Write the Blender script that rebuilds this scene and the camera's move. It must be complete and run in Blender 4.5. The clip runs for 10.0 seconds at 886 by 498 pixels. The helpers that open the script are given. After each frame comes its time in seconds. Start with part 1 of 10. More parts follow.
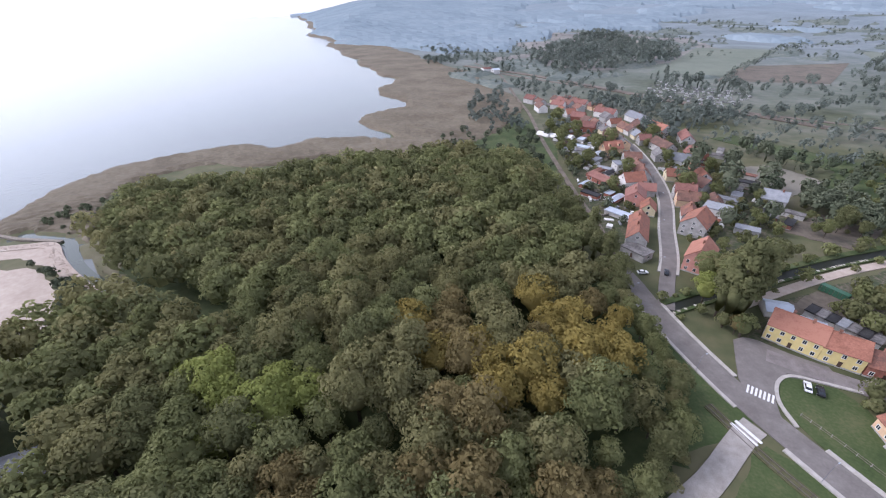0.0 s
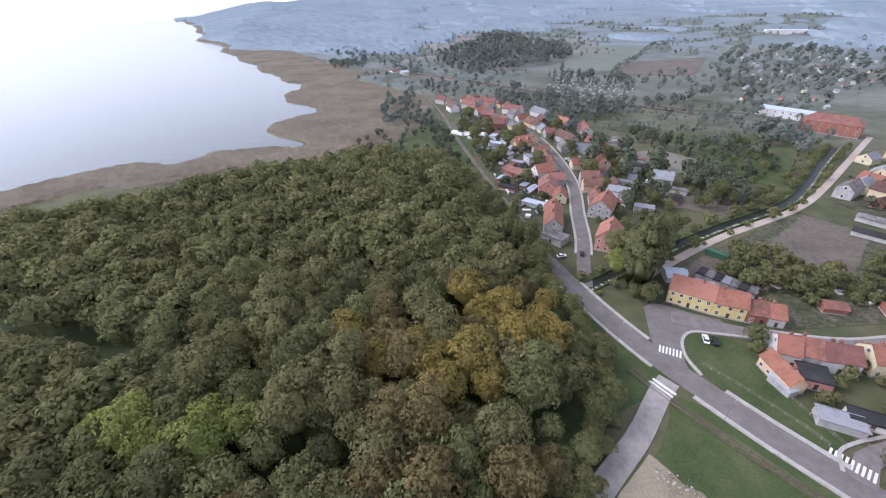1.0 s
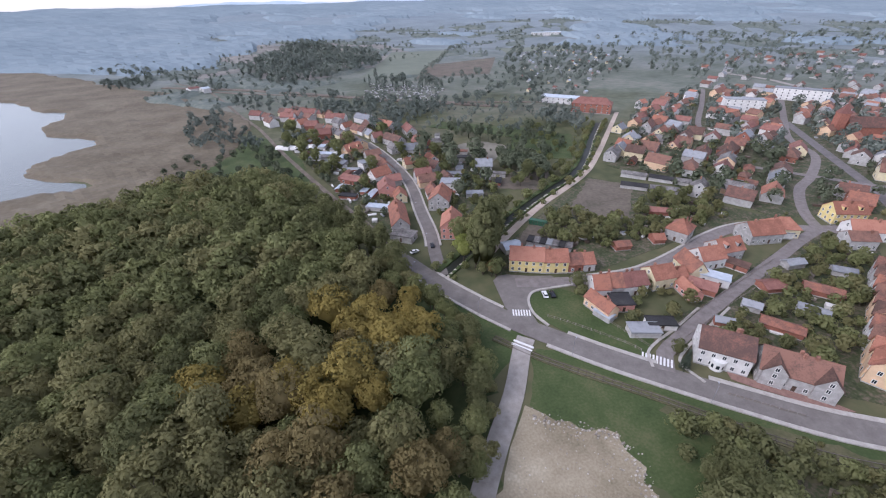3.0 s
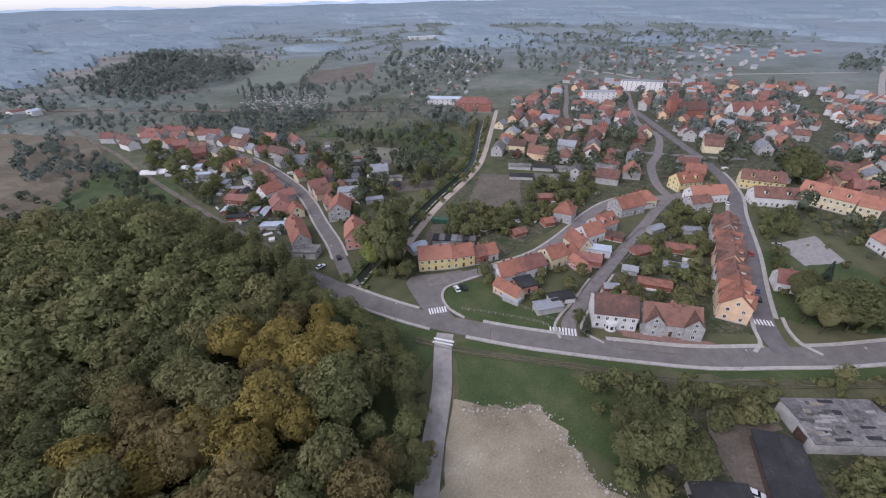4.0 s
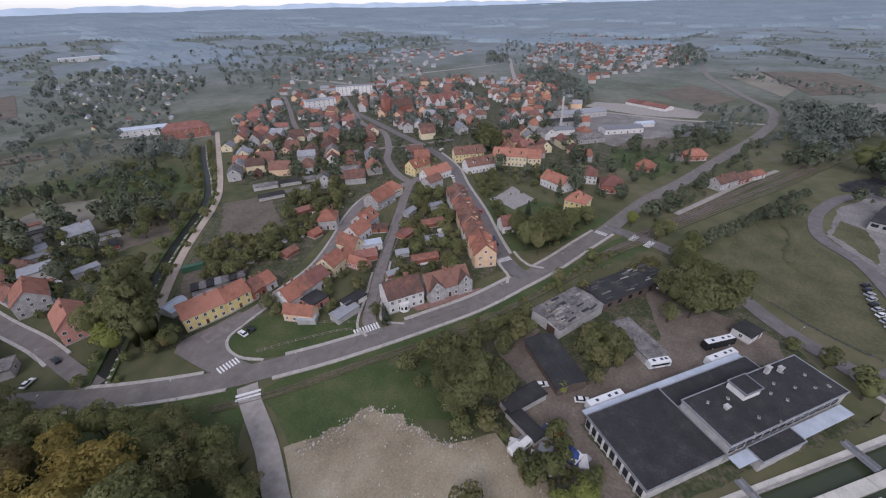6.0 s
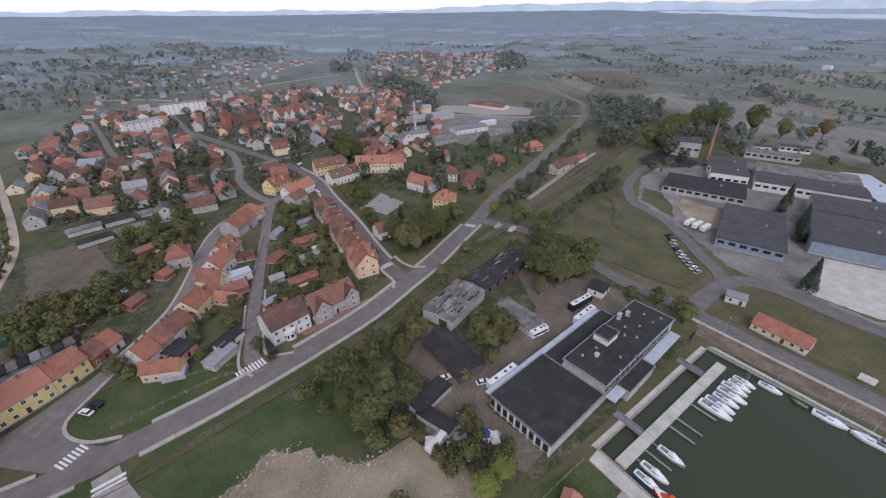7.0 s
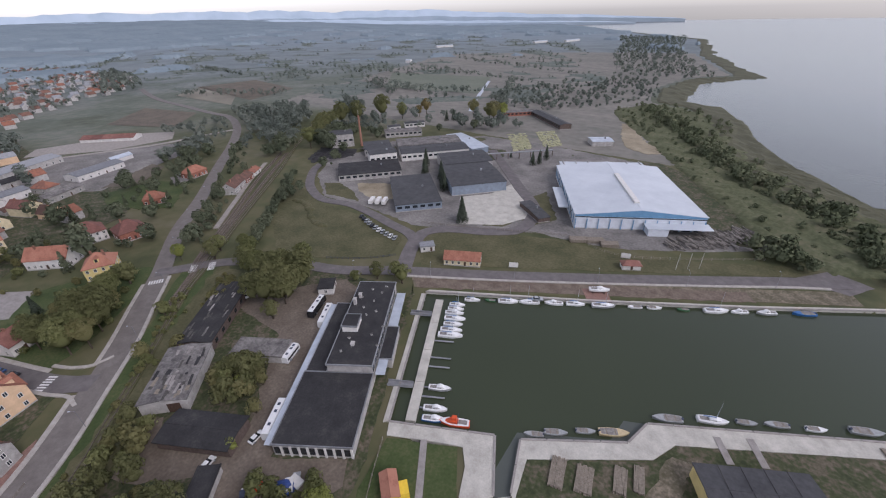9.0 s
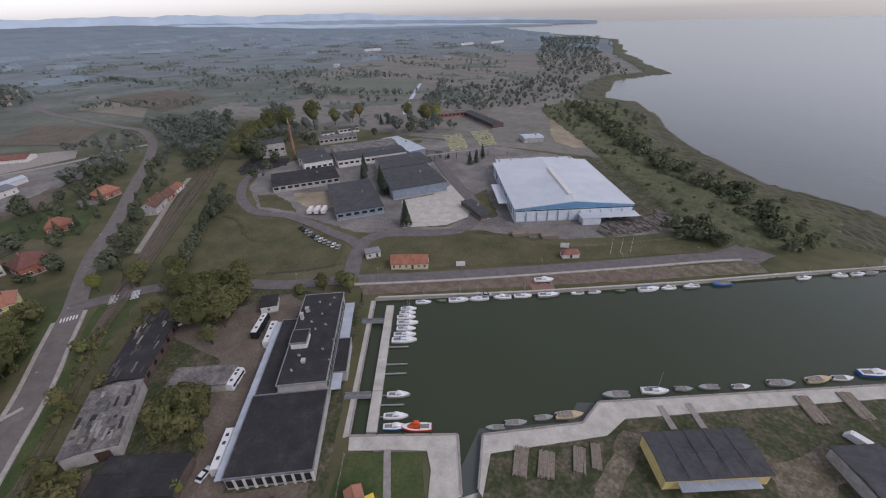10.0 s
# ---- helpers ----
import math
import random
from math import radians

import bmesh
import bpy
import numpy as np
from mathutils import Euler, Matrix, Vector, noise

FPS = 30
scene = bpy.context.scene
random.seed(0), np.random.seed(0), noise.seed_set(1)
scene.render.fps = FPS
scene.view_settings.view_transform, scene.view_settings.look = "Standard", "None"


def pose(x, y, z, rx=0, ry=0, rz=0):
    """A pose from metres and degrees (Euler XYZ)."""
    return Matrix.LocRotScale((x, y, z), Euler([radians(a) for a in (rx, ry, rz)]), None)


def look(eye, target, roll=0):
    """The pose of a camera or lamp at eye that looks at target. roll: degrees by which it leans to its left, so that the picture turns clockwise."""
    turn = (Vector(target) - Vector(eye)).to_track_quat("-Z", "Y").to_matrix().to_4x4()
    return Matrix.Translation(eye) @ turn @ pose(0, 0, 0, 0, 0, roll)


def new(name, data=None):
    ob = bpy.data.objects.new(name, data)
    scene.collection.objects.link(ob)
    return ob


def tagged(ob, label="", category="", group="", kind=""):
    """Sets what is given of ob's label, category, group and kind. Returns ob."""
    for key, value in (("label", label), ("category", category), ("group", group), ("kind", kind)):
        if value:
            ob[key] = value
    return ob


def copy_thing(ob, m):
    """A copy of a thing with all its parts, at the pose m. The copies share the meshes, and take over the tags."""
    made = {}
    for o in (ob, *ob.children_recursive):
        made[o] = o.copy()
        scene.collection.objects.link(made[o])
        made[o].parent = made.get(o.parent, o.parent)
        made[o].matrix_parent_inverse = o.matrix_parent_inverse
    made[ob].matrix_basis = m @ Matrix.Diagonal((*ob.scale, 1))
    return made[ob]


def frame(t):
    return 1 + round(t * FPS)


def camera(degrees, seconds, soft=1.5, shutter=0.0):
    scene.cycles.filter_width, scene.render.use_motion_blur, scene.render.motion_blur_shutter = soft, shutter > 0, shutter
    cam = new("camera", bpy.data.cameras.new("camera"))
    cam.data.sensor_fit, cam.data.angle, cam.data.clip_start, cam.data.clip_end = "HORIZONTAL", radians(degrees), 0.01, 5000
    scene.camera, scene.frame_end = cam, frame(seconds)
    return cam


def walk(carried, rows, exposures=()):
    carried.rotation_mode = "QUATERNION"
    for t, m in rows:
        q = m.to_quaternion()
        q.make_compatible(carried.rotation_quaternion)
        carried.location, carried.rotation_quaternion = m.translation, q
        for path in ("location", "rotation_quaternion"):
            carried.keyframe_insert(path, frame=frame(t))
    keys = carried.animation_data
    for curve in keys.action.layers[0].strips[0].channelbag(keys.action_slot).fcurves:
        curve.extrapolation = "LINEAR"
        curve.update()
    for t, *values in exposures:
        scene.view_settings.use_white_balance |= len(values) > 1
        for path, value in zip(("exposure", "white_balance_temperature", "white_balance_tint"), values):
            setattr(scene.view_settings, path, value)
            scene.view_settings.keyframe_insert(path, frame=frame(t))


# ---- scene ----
cam = camera(95.5, 10.0, soft=1.15)
PATH = [
    (0, (-9.532, 19.987, 98.77), (-9.906, 21.645, 97.717), -1.7),
    (0.5, (-9.679, 19.862, 98.779), (-9.85, 21.552, 97.722), -1.5),
    (1, (-9.791, 19.77, 98.807), (-9.812, 21.47, 97.753), -1.6),
    (1.5, (-9.822, 19.572, 98.849), (-9.57, 21.253, 97.795), -1.5),
    (2, (-9.812, 19.447, 98.887), (-9.488, 21.119, 97.838), -1.6),
    (2.5, (-9.78, 19.279, 98.921), (-9.215, 20.886, 97.873), -1.7),
    (3, (-9.87, 19.174, 98.97), (-9.193, 20.739, 97.925), -1.6),
    (4.5, (-10.704, 19.147, 99.282), (-9.47, 20.331, 98.245), -1.6),
    (5, (-11.09, 19.243, 99.294), (-9.766, 20.33, 98.261), -1.5),
    (5.5, (-11.557, 19.488, 99.276), (-10.072, 20.345, 98.245), -1.5),
    (6, (-12.005, 20.032, 99.246), (-10.345, 20.46, 98.216), -1.6),
    (6.2, (-12.13, 20.362, 99.227), (-10.444, 20.683, 98.2), -1.5),
    (7.3, (-12.515, 22.554, 98.935), (-10.826, 22.201, 97.922), -0.8),
    (7.5, (-12.493, 22.816, 98.908), (-10.832, 22.364, 97.891), -0.7),
    (8, (-12.213, 23.12, 98.774), (-10.671, 22.344, 97.763), -0.7),
    (8.5, (-11.842, 23.236, 98.624), (-10.482, 22.171, 97.615), -1.0),
    (9, (-11.463, 23.283, 98.504), (-10.388, 21.93, 97.496), -1.5),
    (9.5, (-11.109, 23.262, 98.409), (-10.109, 21.85, 97.405), -1.6),
    (10, (-10.848, 23.196, 98.344), (-9.997, 21.69, 97.34), -1.9),
]
walk(cam, [(t, look(eye, target, roll)) for t, eye, target, roll in PATH],
     exposures=[(0.0, 1.02, 5860, 21), (1.5, 1.0, 5830, 21), (2.5, 0.9, 5830, 21), (4.5, 0.4, 5930, 21), (6.0, 0.24, 6000, 21), (8.0, 0.24, 6150, 21), (9.0, 0.2, 6190, 21), (10.0, -0.08, 6260, 21)])

# ---- world and sun: a bright overcast afternoon ----
world = bpy.data.worlds.new("overcast_sky")
scene.world = world
world.use_nodes = True
wn, wl = world.node_tree.nodes, world.node_tree.links
sky = wn.new("ShaderNodeTexSky")
sky.sky_type = "NISHITA"
sky.sun_disc = False
sky.sun_elevation, sky.sun_rotation = radians(42), radians(262)
sky.air_density, sky.dust_density, sky.ozone_density = 1.0, 1.0, 1.0
soften = wn.new("ShaderNodeHueSaturation")
soften.inputs["Saturation"].default_value = 0.34
soften.inputs["Value"].default_value = 1.0
wl.new(sky.outputs[0], soften.inputs["Color"])
wl.new(soften.outputs[0], wn["Background"].inputs["Color"])
wn["Background"].inputs["Strength"].default_value = 0.175
sun_data = bpy.data.lights.new("sun", "SUN")
sun_data.energy, sun_data.angle, sun_data.color = 1.0, radians(22), (1.0, 0.97, 0.93)
sun = new("sun", sun_data)
sun.matrix_world = look((-300, 40, 300), (0, 0, 0))


# ---- materials ----
def mat(name, stops, scale=1.0, rough=0.9, metal=0.0, bump=0.0, bump_scale=8.0, detail=6.0, fine=0.0,
        fine_scale=6.0, island=0.0, thing=0.0, spec=0.3, stretch=(1, 1, 1), subsurf=0.0):
    """A surface: a noise of two scales through a colour ramp, with relief; island and thing vary it piece by piece."""
    m = bpy.data.materials.new(name)
    m.use_nodes = True
    n, l = m.node_tree.nodes, m.node_tree.links
    b = n["Principled BSDF"]
    b.inputs["Roughness"].default_value = rough
    b.inputs["Metallic"].default_value = metal
    b.inputs["Specular IOR Level"].default_value = spec
    geo = n.new("ShaderNodeNewGeometry")
    mapping = n.new("ShaderNodeMapping")
    mapping.inputs["Scale"].default_value = stretch
    l.new(geo.outputs["Position"], mapping.inputs["Vector"])
    tex = n.new("ShaderNodeTexNoise")
    tex.inputs["Scale"].default_value = scale
    tex.inputs["Detail"].default_value = detail
    tex.inputs["Roughness"].default_value = 0.62
    l.new(mapping.outputs[0], tex.inputs["Vector"])
    value = tex.outputs["Fac"]

    def add(socket, weight, middle=0.5):
        nonlocal value
        k = n.new("ShaderNodeMath")
        k.operation = "MULTIPLY_ADD"
        l.new(socket, k.inputs[0])
        k.inputs[1].default_value = weight
        s = n.new("ShaderNodeMath")
        s.operation = "SUBTRACT"
        l.new(value, s.inputs[0])
        s.inputs[1].default_value = weight * middle
        l.new(s.outputs[0], k.inputs[2])
        value = k.outputs[0]

    if fine:
        tex2 = n.new("ShaderNodeTexNoise")
        tex2.inputs["Scale"].default_value = fine_scale
        tex2.inputs["Detail"].default_value = 4
        l.new(geo.outputs["Position"], tex2.inputs["Vector"])
        add(tex2.outputs["Fac"], fine)
    if island:
        add(geo.outputs["Random Per Island"], island)
    if thing:
        info = n.new("ShaderNodeObjectInfo")
        add(info.outputs["Random"], thing)
    ramp = n.new("ShaderNodeValToRGB")
    e = ramp.color_ramp.elements
    while len(e) < len(stops):
        e.new(0.5)
    for i, (p, c) in enumerate(stops):
        e[i].position, e[i].color = p, (*c, 1)
    l.new(value, ramp.inputs["Fac"])
    l.new(ramp.outputs[0], b.inputs["Base Color"])
    if bump:
        tb = n.new("ShaderNodeTexNoise")
        tb.inputs["Scale"].default_value = bump_scale
        tb.inputs["Detail"].default_value = 4
        l.new(mapping.outputs[0], tb.inputs["Vector"])
        bn = n.new("ShaderNodeBump")
        bn.inputs["Strength"].default_value = bump
        bn.inputs["Distance"].default_value = 0.1
        l.new(tb.outputs["Fac"], bn.inputs["Height"])
        l.new(bn.outputs[0], b.inputs["Normal"])
    return m


def tint(name, c, spread=0.25, scale=1.5, **kw):
    lo = tuple(v * (1 - spread) for v in c)
    hi = tuple(min(1, v * (1 + spread)) for v in c)
    return mat(name, [(0.3, lo), (0.7, hi)], scale=scale, **kw)


def glassy(name, c, rough=0.08):
    m = bpy.data.materials.new(name)
    m.use_nodes = True
    b = m.node_tree.nodes["Principled BSDF"]
    b.inputs["Base Color"].default_value = (*c, 1)
    b.inputs["Roughness"].default_value = rough
    b.inputs["Specular IOR Level"].default_value = 0.6
    return m


def watery(name, c, rough, wave, wave_scale):
    m = glassy(name, c, rough)
    n, l = m.node_tree.nodes, m.node_tree.links
    b = n["Principled BSDF"]
    b.inputs["IOR"].default_value = 1.33
    geo = n.new("ShaderNodeNewGeometry")
    tex = n.new("ShaderNodeTexNoise")
    tex.inputs["Scale"].default_value = wave_scale
    tex.inputs["Detail"].default_value = 5
    l.new(geo.outputs["Position"], tex.inputs["Vector"])
    bn = n.new("ShaderNodeBump")
    bn.inputs["Strength"].default_value = wave
    bn.inputs["Distance"].default_value = 0.2
    l.new(tex.outputs["Fac"], bn.inputs["Height"])
    l.new(bn.outputs[0], b.inputs["Normal"])
    big = n.new("ShaderNodeTexNoise")
    big.inputs["Scale"].default_value = 0.012
    l.new(geo.outputs["Position"], big.inputs["Vector"])
    ramp = n.new("ShaderNodeValToRGB")
    ramp.color_ramp.elements[0].color = (*[v * 0.85 for v in c], 1)
    ramp.color_ramp.elements[1].color = (*[v * 1.15 for v in c], 1)
    l.new(big.outputs["Fac"], ramp.inputs["Fac"])
    l.new(ramp.outputs[0], b.inputs["Base Color"])
    return m


M_GROUND = mat("meadow_ground", [(0.28, (0.045, 0.052, 0.022)), (0.45, (0.075, 0.080, 0.036)), (0.58, (0.105, 0.098, 0.050)),
               (0.75, (0.135, 0.120, 0.075))], scale=0.012, fine=0.5, fine_scale=0.11, detail=9, bump=0.6, bump_scale=0.6)
# Mid to far ground: paler and bluer, with distance haze put into the colour.
M_MIDLAND = mat("haze_paled_meadows", [(0.3, (0.080, 0.093, 0.070)), (0.5, (0.117, 0.130, 0.102)), (0.7, (0.172, 0.170, 0.138))], scale=0.011, fine=0.7, fine_scale=0.07, detail=10)
M_OUTLAND = mat("haze_paled_outland", [(0.3, (0.118, 0.142, 0.147)), (0.5, (0.149, 0.175, 0.180)), (0.7, (0.190, 0.208, 0.208))], scale=0.006, fine=0.7, fine_scale=0.035, detail=10)
M_FARLAND = mat("haze_paled_farland", [(0.3, (0.151, 0.187, 0.211)), (0.5, (0.172, 0.209, 0.231)), (0.7, (0.197, 0.231, 0.250))], scale=0.004, fine=0.6, fine_scale=0.02, detail=9)


def land_with_haze(near, *far):
    """Ground that pales gradually from the town's edge to the open country, haze put into its colour; far: start, end,
    material.
    """
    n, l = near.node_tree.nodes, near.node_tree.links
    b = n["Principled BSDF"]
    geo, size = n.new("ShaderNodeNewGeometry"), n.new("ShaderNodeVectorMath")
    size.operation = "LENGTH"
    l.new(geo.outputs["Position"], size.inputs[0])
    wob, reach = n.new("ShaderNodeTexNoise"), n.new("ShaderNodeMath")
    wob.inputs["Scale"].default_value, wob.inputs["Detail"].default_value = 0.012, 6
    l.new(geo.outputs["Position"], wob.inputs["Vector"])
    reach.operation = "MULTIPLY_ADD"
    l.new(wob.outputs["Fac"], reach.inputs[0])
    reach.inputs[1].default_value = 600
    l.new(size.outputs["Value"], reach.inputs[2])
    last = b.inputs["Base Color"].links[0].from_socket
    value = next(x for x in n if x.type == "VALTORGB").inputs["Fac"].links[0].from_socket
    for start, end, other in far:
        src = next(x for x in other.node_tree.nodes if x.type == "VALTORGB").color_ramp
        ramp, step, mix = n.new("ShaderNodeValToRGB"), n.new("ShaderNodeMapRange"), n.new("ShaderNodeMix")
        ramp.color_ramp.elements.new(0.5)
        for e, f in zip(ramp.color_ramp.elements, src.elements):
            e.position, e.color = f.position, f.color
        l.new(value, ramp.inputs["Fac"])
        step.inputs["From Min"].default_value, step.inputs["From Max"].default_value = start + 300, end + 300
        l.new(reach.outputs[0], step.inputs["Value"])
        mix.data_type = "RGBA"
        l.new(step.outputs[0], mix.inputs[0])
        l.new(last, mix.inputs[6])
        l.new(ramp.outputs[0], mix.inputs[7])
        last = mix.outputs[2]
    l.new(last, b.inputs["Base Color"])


land_with_haze(M_GROUND, (380, 620, M_MIDLAND), (750, 1150, M_OUTLAND), (1400, 2100, M_FARLAND))
M_ROUGH = mat("rough_olive_grass", [(0.3, (0.055, 0.057, 0.025)), (0.5, (0.085, 0.082, 0.040)), (0.72, (0.123, 0.110, 0.061))],
              scale=0.07, fine=0.6, fine_scale=0.9, detail=8, bump=0.5, bump_scale=3)
M_TRACK = mat("trodden_sandy_grass", [(0.3, (0.085, 0.078, 0.045)), (0.5, (0.135, 0.115, 0.080)), (0.7, (0.235, 0.195, 0.145))], scale=0.25, fine=0.7, fine_scale=1.4, detail=9, bump=0.5, bump_scale=3)
M_GRASS = mat("mown_grass", [(0.3, (0.036, 0.056, 0.017)), (0.5, (0.055, 0.076, 0.025)), (0.72, (0.092, 0.098, 0.043))],
              scale=0.09, fine=0.55, fine_scale=1.3, detail=8, bump=0.5, bump_scale=4)
M_GARDEN = mat("garden_ground", [(0.3, (0.032, 0.042, 0.018)), (0.47, (0.055, 0.064, 0.028)), (0.57, (0.090, 0.079, 0.052)), (0.75, (0.155, 0.128, 0.094))],
               scale=0.2, fine=0.7, fine_scale=0.9, detail=9, bump=0.6, bump_scale=3)
M_FLOORWOOD = mat("forest_floor", [(0.3, (0.030, 0.046, 0.015)), (0.7, (0.068, 0.080, 0.030))], scale=0.2, fine=0.4, bump=0.5)
M_ASPHALT = mat("worn_asphalt", [(0.3, (0.112, 0.100, 0.098)), (0.55, (0.146, 0.131, 0.128)), (0.75, (0.180, 0.163, 0.159))],
                scale=0.25, fine=0.35, fine_scale=3.0, rough=0.85, bump=0.15, bump_scale=20)
M_MAINROAD = mat("pinkish_worn_asphalt", [(0.3, (0.132, 0.116, 0.105)), (0.55, (0.166, 0.148, 0.135)), (0.75, (0.200, 0.181, 0.166))],
                 scale=0.22, fine=0.4, fine_scale=2.2, rough=0.85, bump=0.15, bump_scale=20)
M_LANE = mat("pale_lane_concrete", [(0.3, (0.235, 0.210, 0.188)), (0.7, (0.345, 0.315, 0.285))], scale=0.4, fine=0.5, fine_scale=4, rough=0.9, bump=0.2)
M_KERB = mat("pale_kerb_slabs", [(0.3, (0.30, 0.275, 0.245)), (0.7, (0.43, 0.40, 0.36))], scale=0.6, fine=0.5, fine_scale=5, rough=0.9, bump=0.2)
M_PAVING = mat("concrete_paving", [(0.3, (0.22, 0.20, 0.185)), (0.7, (0.33, 0.305, 0.285))], scale=0.5, fine=0.5, fine_scale=5, rough=0.9, bump=0.2)
M_COBBLE = mat("setts", [(0.3, (0.145, 0.126, 0.118)), (0.7, (0.225, 0.198, 0.184))], scale=0.4, fine=0.6, fine_scale=5, bump=0.4, bump_scale=9)
M_CONC = mat("quay_concrete", [(0.3, (0.357, 0.335, 0.295)), (0.55, (0.465, 0.444, 0.390)), (0.75, (0.563, 0.531, 0.474))],
             scale=0.22, fine=0.45, fine_scale=2.5, rough=0.88, bump=0.2)
M_DIRT = mat("sandy_dirt", [(0.28, (0.150, 0.124, 0.078)), (0.43, (0.238, 0.198, 0.135)), (0.6, (0.318, 0.270, 0.190)), (0.78, (0.440, 0.390, 0.295))],
             scale=0.05, fine=0.32, fine_scale=1.6, detail=10, bump=0.8, bump_scale=2)
M_SAND = mat("pale_sand", [(0.3, (0.33, 0.265, 0.215)), (0.55, (0.40, 0.33, 0.27)), (0.72, (0.45, 0.385, 0.32))], scale=0.06, fine=0.5, fine_scale=0.5, detail=9, bump=0.3)
M_GRAVEL = mat("grey_yard_gravel", [(0.3, (0.104, 0.083, 0.064)), (0.55, (0.152, 0.124, 0.098)), (0.75, (0.218, 0.182, 0.146))],
               scale=0.12, fine=0.55, fine_scale=1.2, detail=9, bump=0.4)
M_WORKSYARD = mat("patched_works_concrete", [(0.3, (0.118, 0.110, 0.102)), (0.5, (0.178, 0.166, 0.154)), (0.72, (0.262, 0.246, 0.226))],
                  scale=0.06, fine=0.6, fine_scale=0.8, detail=10, rough=0.9, bump=0.3)
M_PLOUGH = mat("ploughed_field", [(0.28, (0.074, 0.070, 0.048)), (0.45, (0.112, 0.092, 0.070)), (0.62, (0.142, 0.117, 0.090)), (0.76, (0.125, 0.128, 0.078))], scale=0.05, fine=0.6, fine_scale=0.5, detail=9)
M_STUBBLE = mat("stubble_field", [(0.3, (0.165, 0.150, 0.118)), (0.7, (0.225, 0.205, 0.160))], scale=0.03, fine=0.4, fine_scale=0.3)
M_FALLOW = mat("fallow_field", [(0.3, (0.118, 0.136, 0.102)), (0.7, (0.158, 0.170, 0.128))], scale=0.02, fine=0.5, fine_scale=0.2)
M_HEATH = mat("marsh_meadow", [(0.3, (0.134, 0.133, 0.113)), (0.5, (0.180, 0.170, 0.146)), (0.72, (0.228, 0.209, 0.182))],
              scale=0.02, fine=0.75, fine_scale=0.11, detail=9, stretch=(0.35, 1.3, 1))
M_REED = mat("reeds", [(0.3, (0.097, 0.077, 0.049)), (0.5, (0.138, 0.113, 0.076)), (0.72, (0.175, 0.147, 0.103))],
             scale=0.02, fine=0.5, fine_scale=0.35, island=0.25, detail=8, bump=0.8, bump_scale=1.0)
M_EARTH = mat("trodden_brown_earth", [(0.3, (0.105, 0.078, 0.060)), (0.5, (0.150, 0.115, 0.090)), (0.72, (0.205, 0.168, 0.130))], scale=0.25, fine=0.7, fine_scale=1.6, detail=9, bump=0.4)
M_WATER = watery("lagoon_water", (0.085, 0.095, 0.085), 0.22, 0.5, 0.35)
M_HARB = watery("harbour_water", (0.040, 0.050, 0.028), 0.05, 0.05, 0.8)
M_CANAL = glassy("canal_water", (0.022, 0.024, 0.018), 0.45)
M_CANAL.node_tree.nodes["Principled BSDF"].inputs["Specular IOR Level"].default_value = 0.15
M_WHITE = tint("white_paint", (0.62, 0.60, 0.57), 0.1, scale=0.8, rough=0.7)
M_LINE = tint("road_marking", (0.66, 0.65, 0.63), 0.12, scale=2, rough=0.8)
M_BARK = tint("bark", (0.07, 0.055, 0.04), 0.4, scale=3, bump=0.6)
M_WOOD = tint("weathered_wood", (0.20, 0.17, 0.135), 0.35, scale=2, bump=0.3, island=0.5)
M_STEEL = tint("rusty_steel", (0.13, 0.095, 0.075), 0.35, scale=2, rough=0.6, metal=0.4)
M_RAIL = tint("worn_rail", (0.22, 0.19, 0.17), 0.2, scale=2, rough=0.4, metal=0.7)
M_STONE = mat("broken_stone", [(0.3, (0.24, 0.21, 0.175)), (0.7, (0.44, 0.40, 0.345))], scale=0.7, island=0.9, fine=0.3, bump=0.3)
M_GREYMETAL = mat("galvanised_sheet", [(0.3, (0.36, 0.40, 0.45)), (0.7, (0.50, 0.54, 0.59))], scale=0.3, fine=0.2, rough=0.45, metal=0.15)
M_ZINC = mat("grey_corrugated_roof", [(0.3, (0.16, 0.165, 0.175)), (0.7, (0.27, 0.275, 0.285))], scale=0.5, fine=0.3, thing=0.4, rough=0.6)
M_TAR = mat("tarred_felt_roof", [(0.3, (0.022, 0.021, 0.022)), (0.55, (0.034, 0.033, 0.034)), (0.75, (0.058, 0.055, 0.052))],
            scale=0.18, fine=0.5, fine_scale=2.0, rough=0.85, stretch=(1, 1, 1), bump=0.2)
M_ASBEST = mat("patched_old_roof", [(0.28, (0.074, 0.068, 0.065)), (0.5, (0.148, 0.137, 0.130)), (0.72, (0.237, 0.222, 0.207))],
               scale=0.25, fine=0.6, fine_scale=1.3, detail=8, bump=0.4)
M_HALLROOF = mat("pale_sheet_roof", [(0.3, (0.47, 0.50, 0.535)), (0.7, (0.58, 0.61, 0.64))], scale=0.06, fine=0.2, fine_scale=0.6, rough=0.5, metal=0.1)
M_BLUE = tint("blue_cladding", (0.13, 0.27, 0.42), 0.12, scale=0.5, rough=0.5)
M_HALLWALL = tint("white_cladding", (0.55, 0.58, 0.62), 0.12, scale=0.4, rough=0.6)
M_DARKGLASS = glassy("window_glass", (0.02, 0.025, 0.03))
M_FRAME = tint("window_frame_paint", (0.62, 0.61, 0.58), 0.08, scale=2, rough=0.6)
M_DOOR = tint("dark_door_wood", (0.08, 0.05, 0.035), 0.3, scale=2, thing=0.4)
M_CHIM = tint("chimney_brick", (0.24, 0.12, 0.085), 0.35, scale=3, thing=0.3, bump=0.3)
M_RUBBER = glassy("tyre_rubber", (0.015, 0.015, 0.016), 0.8)
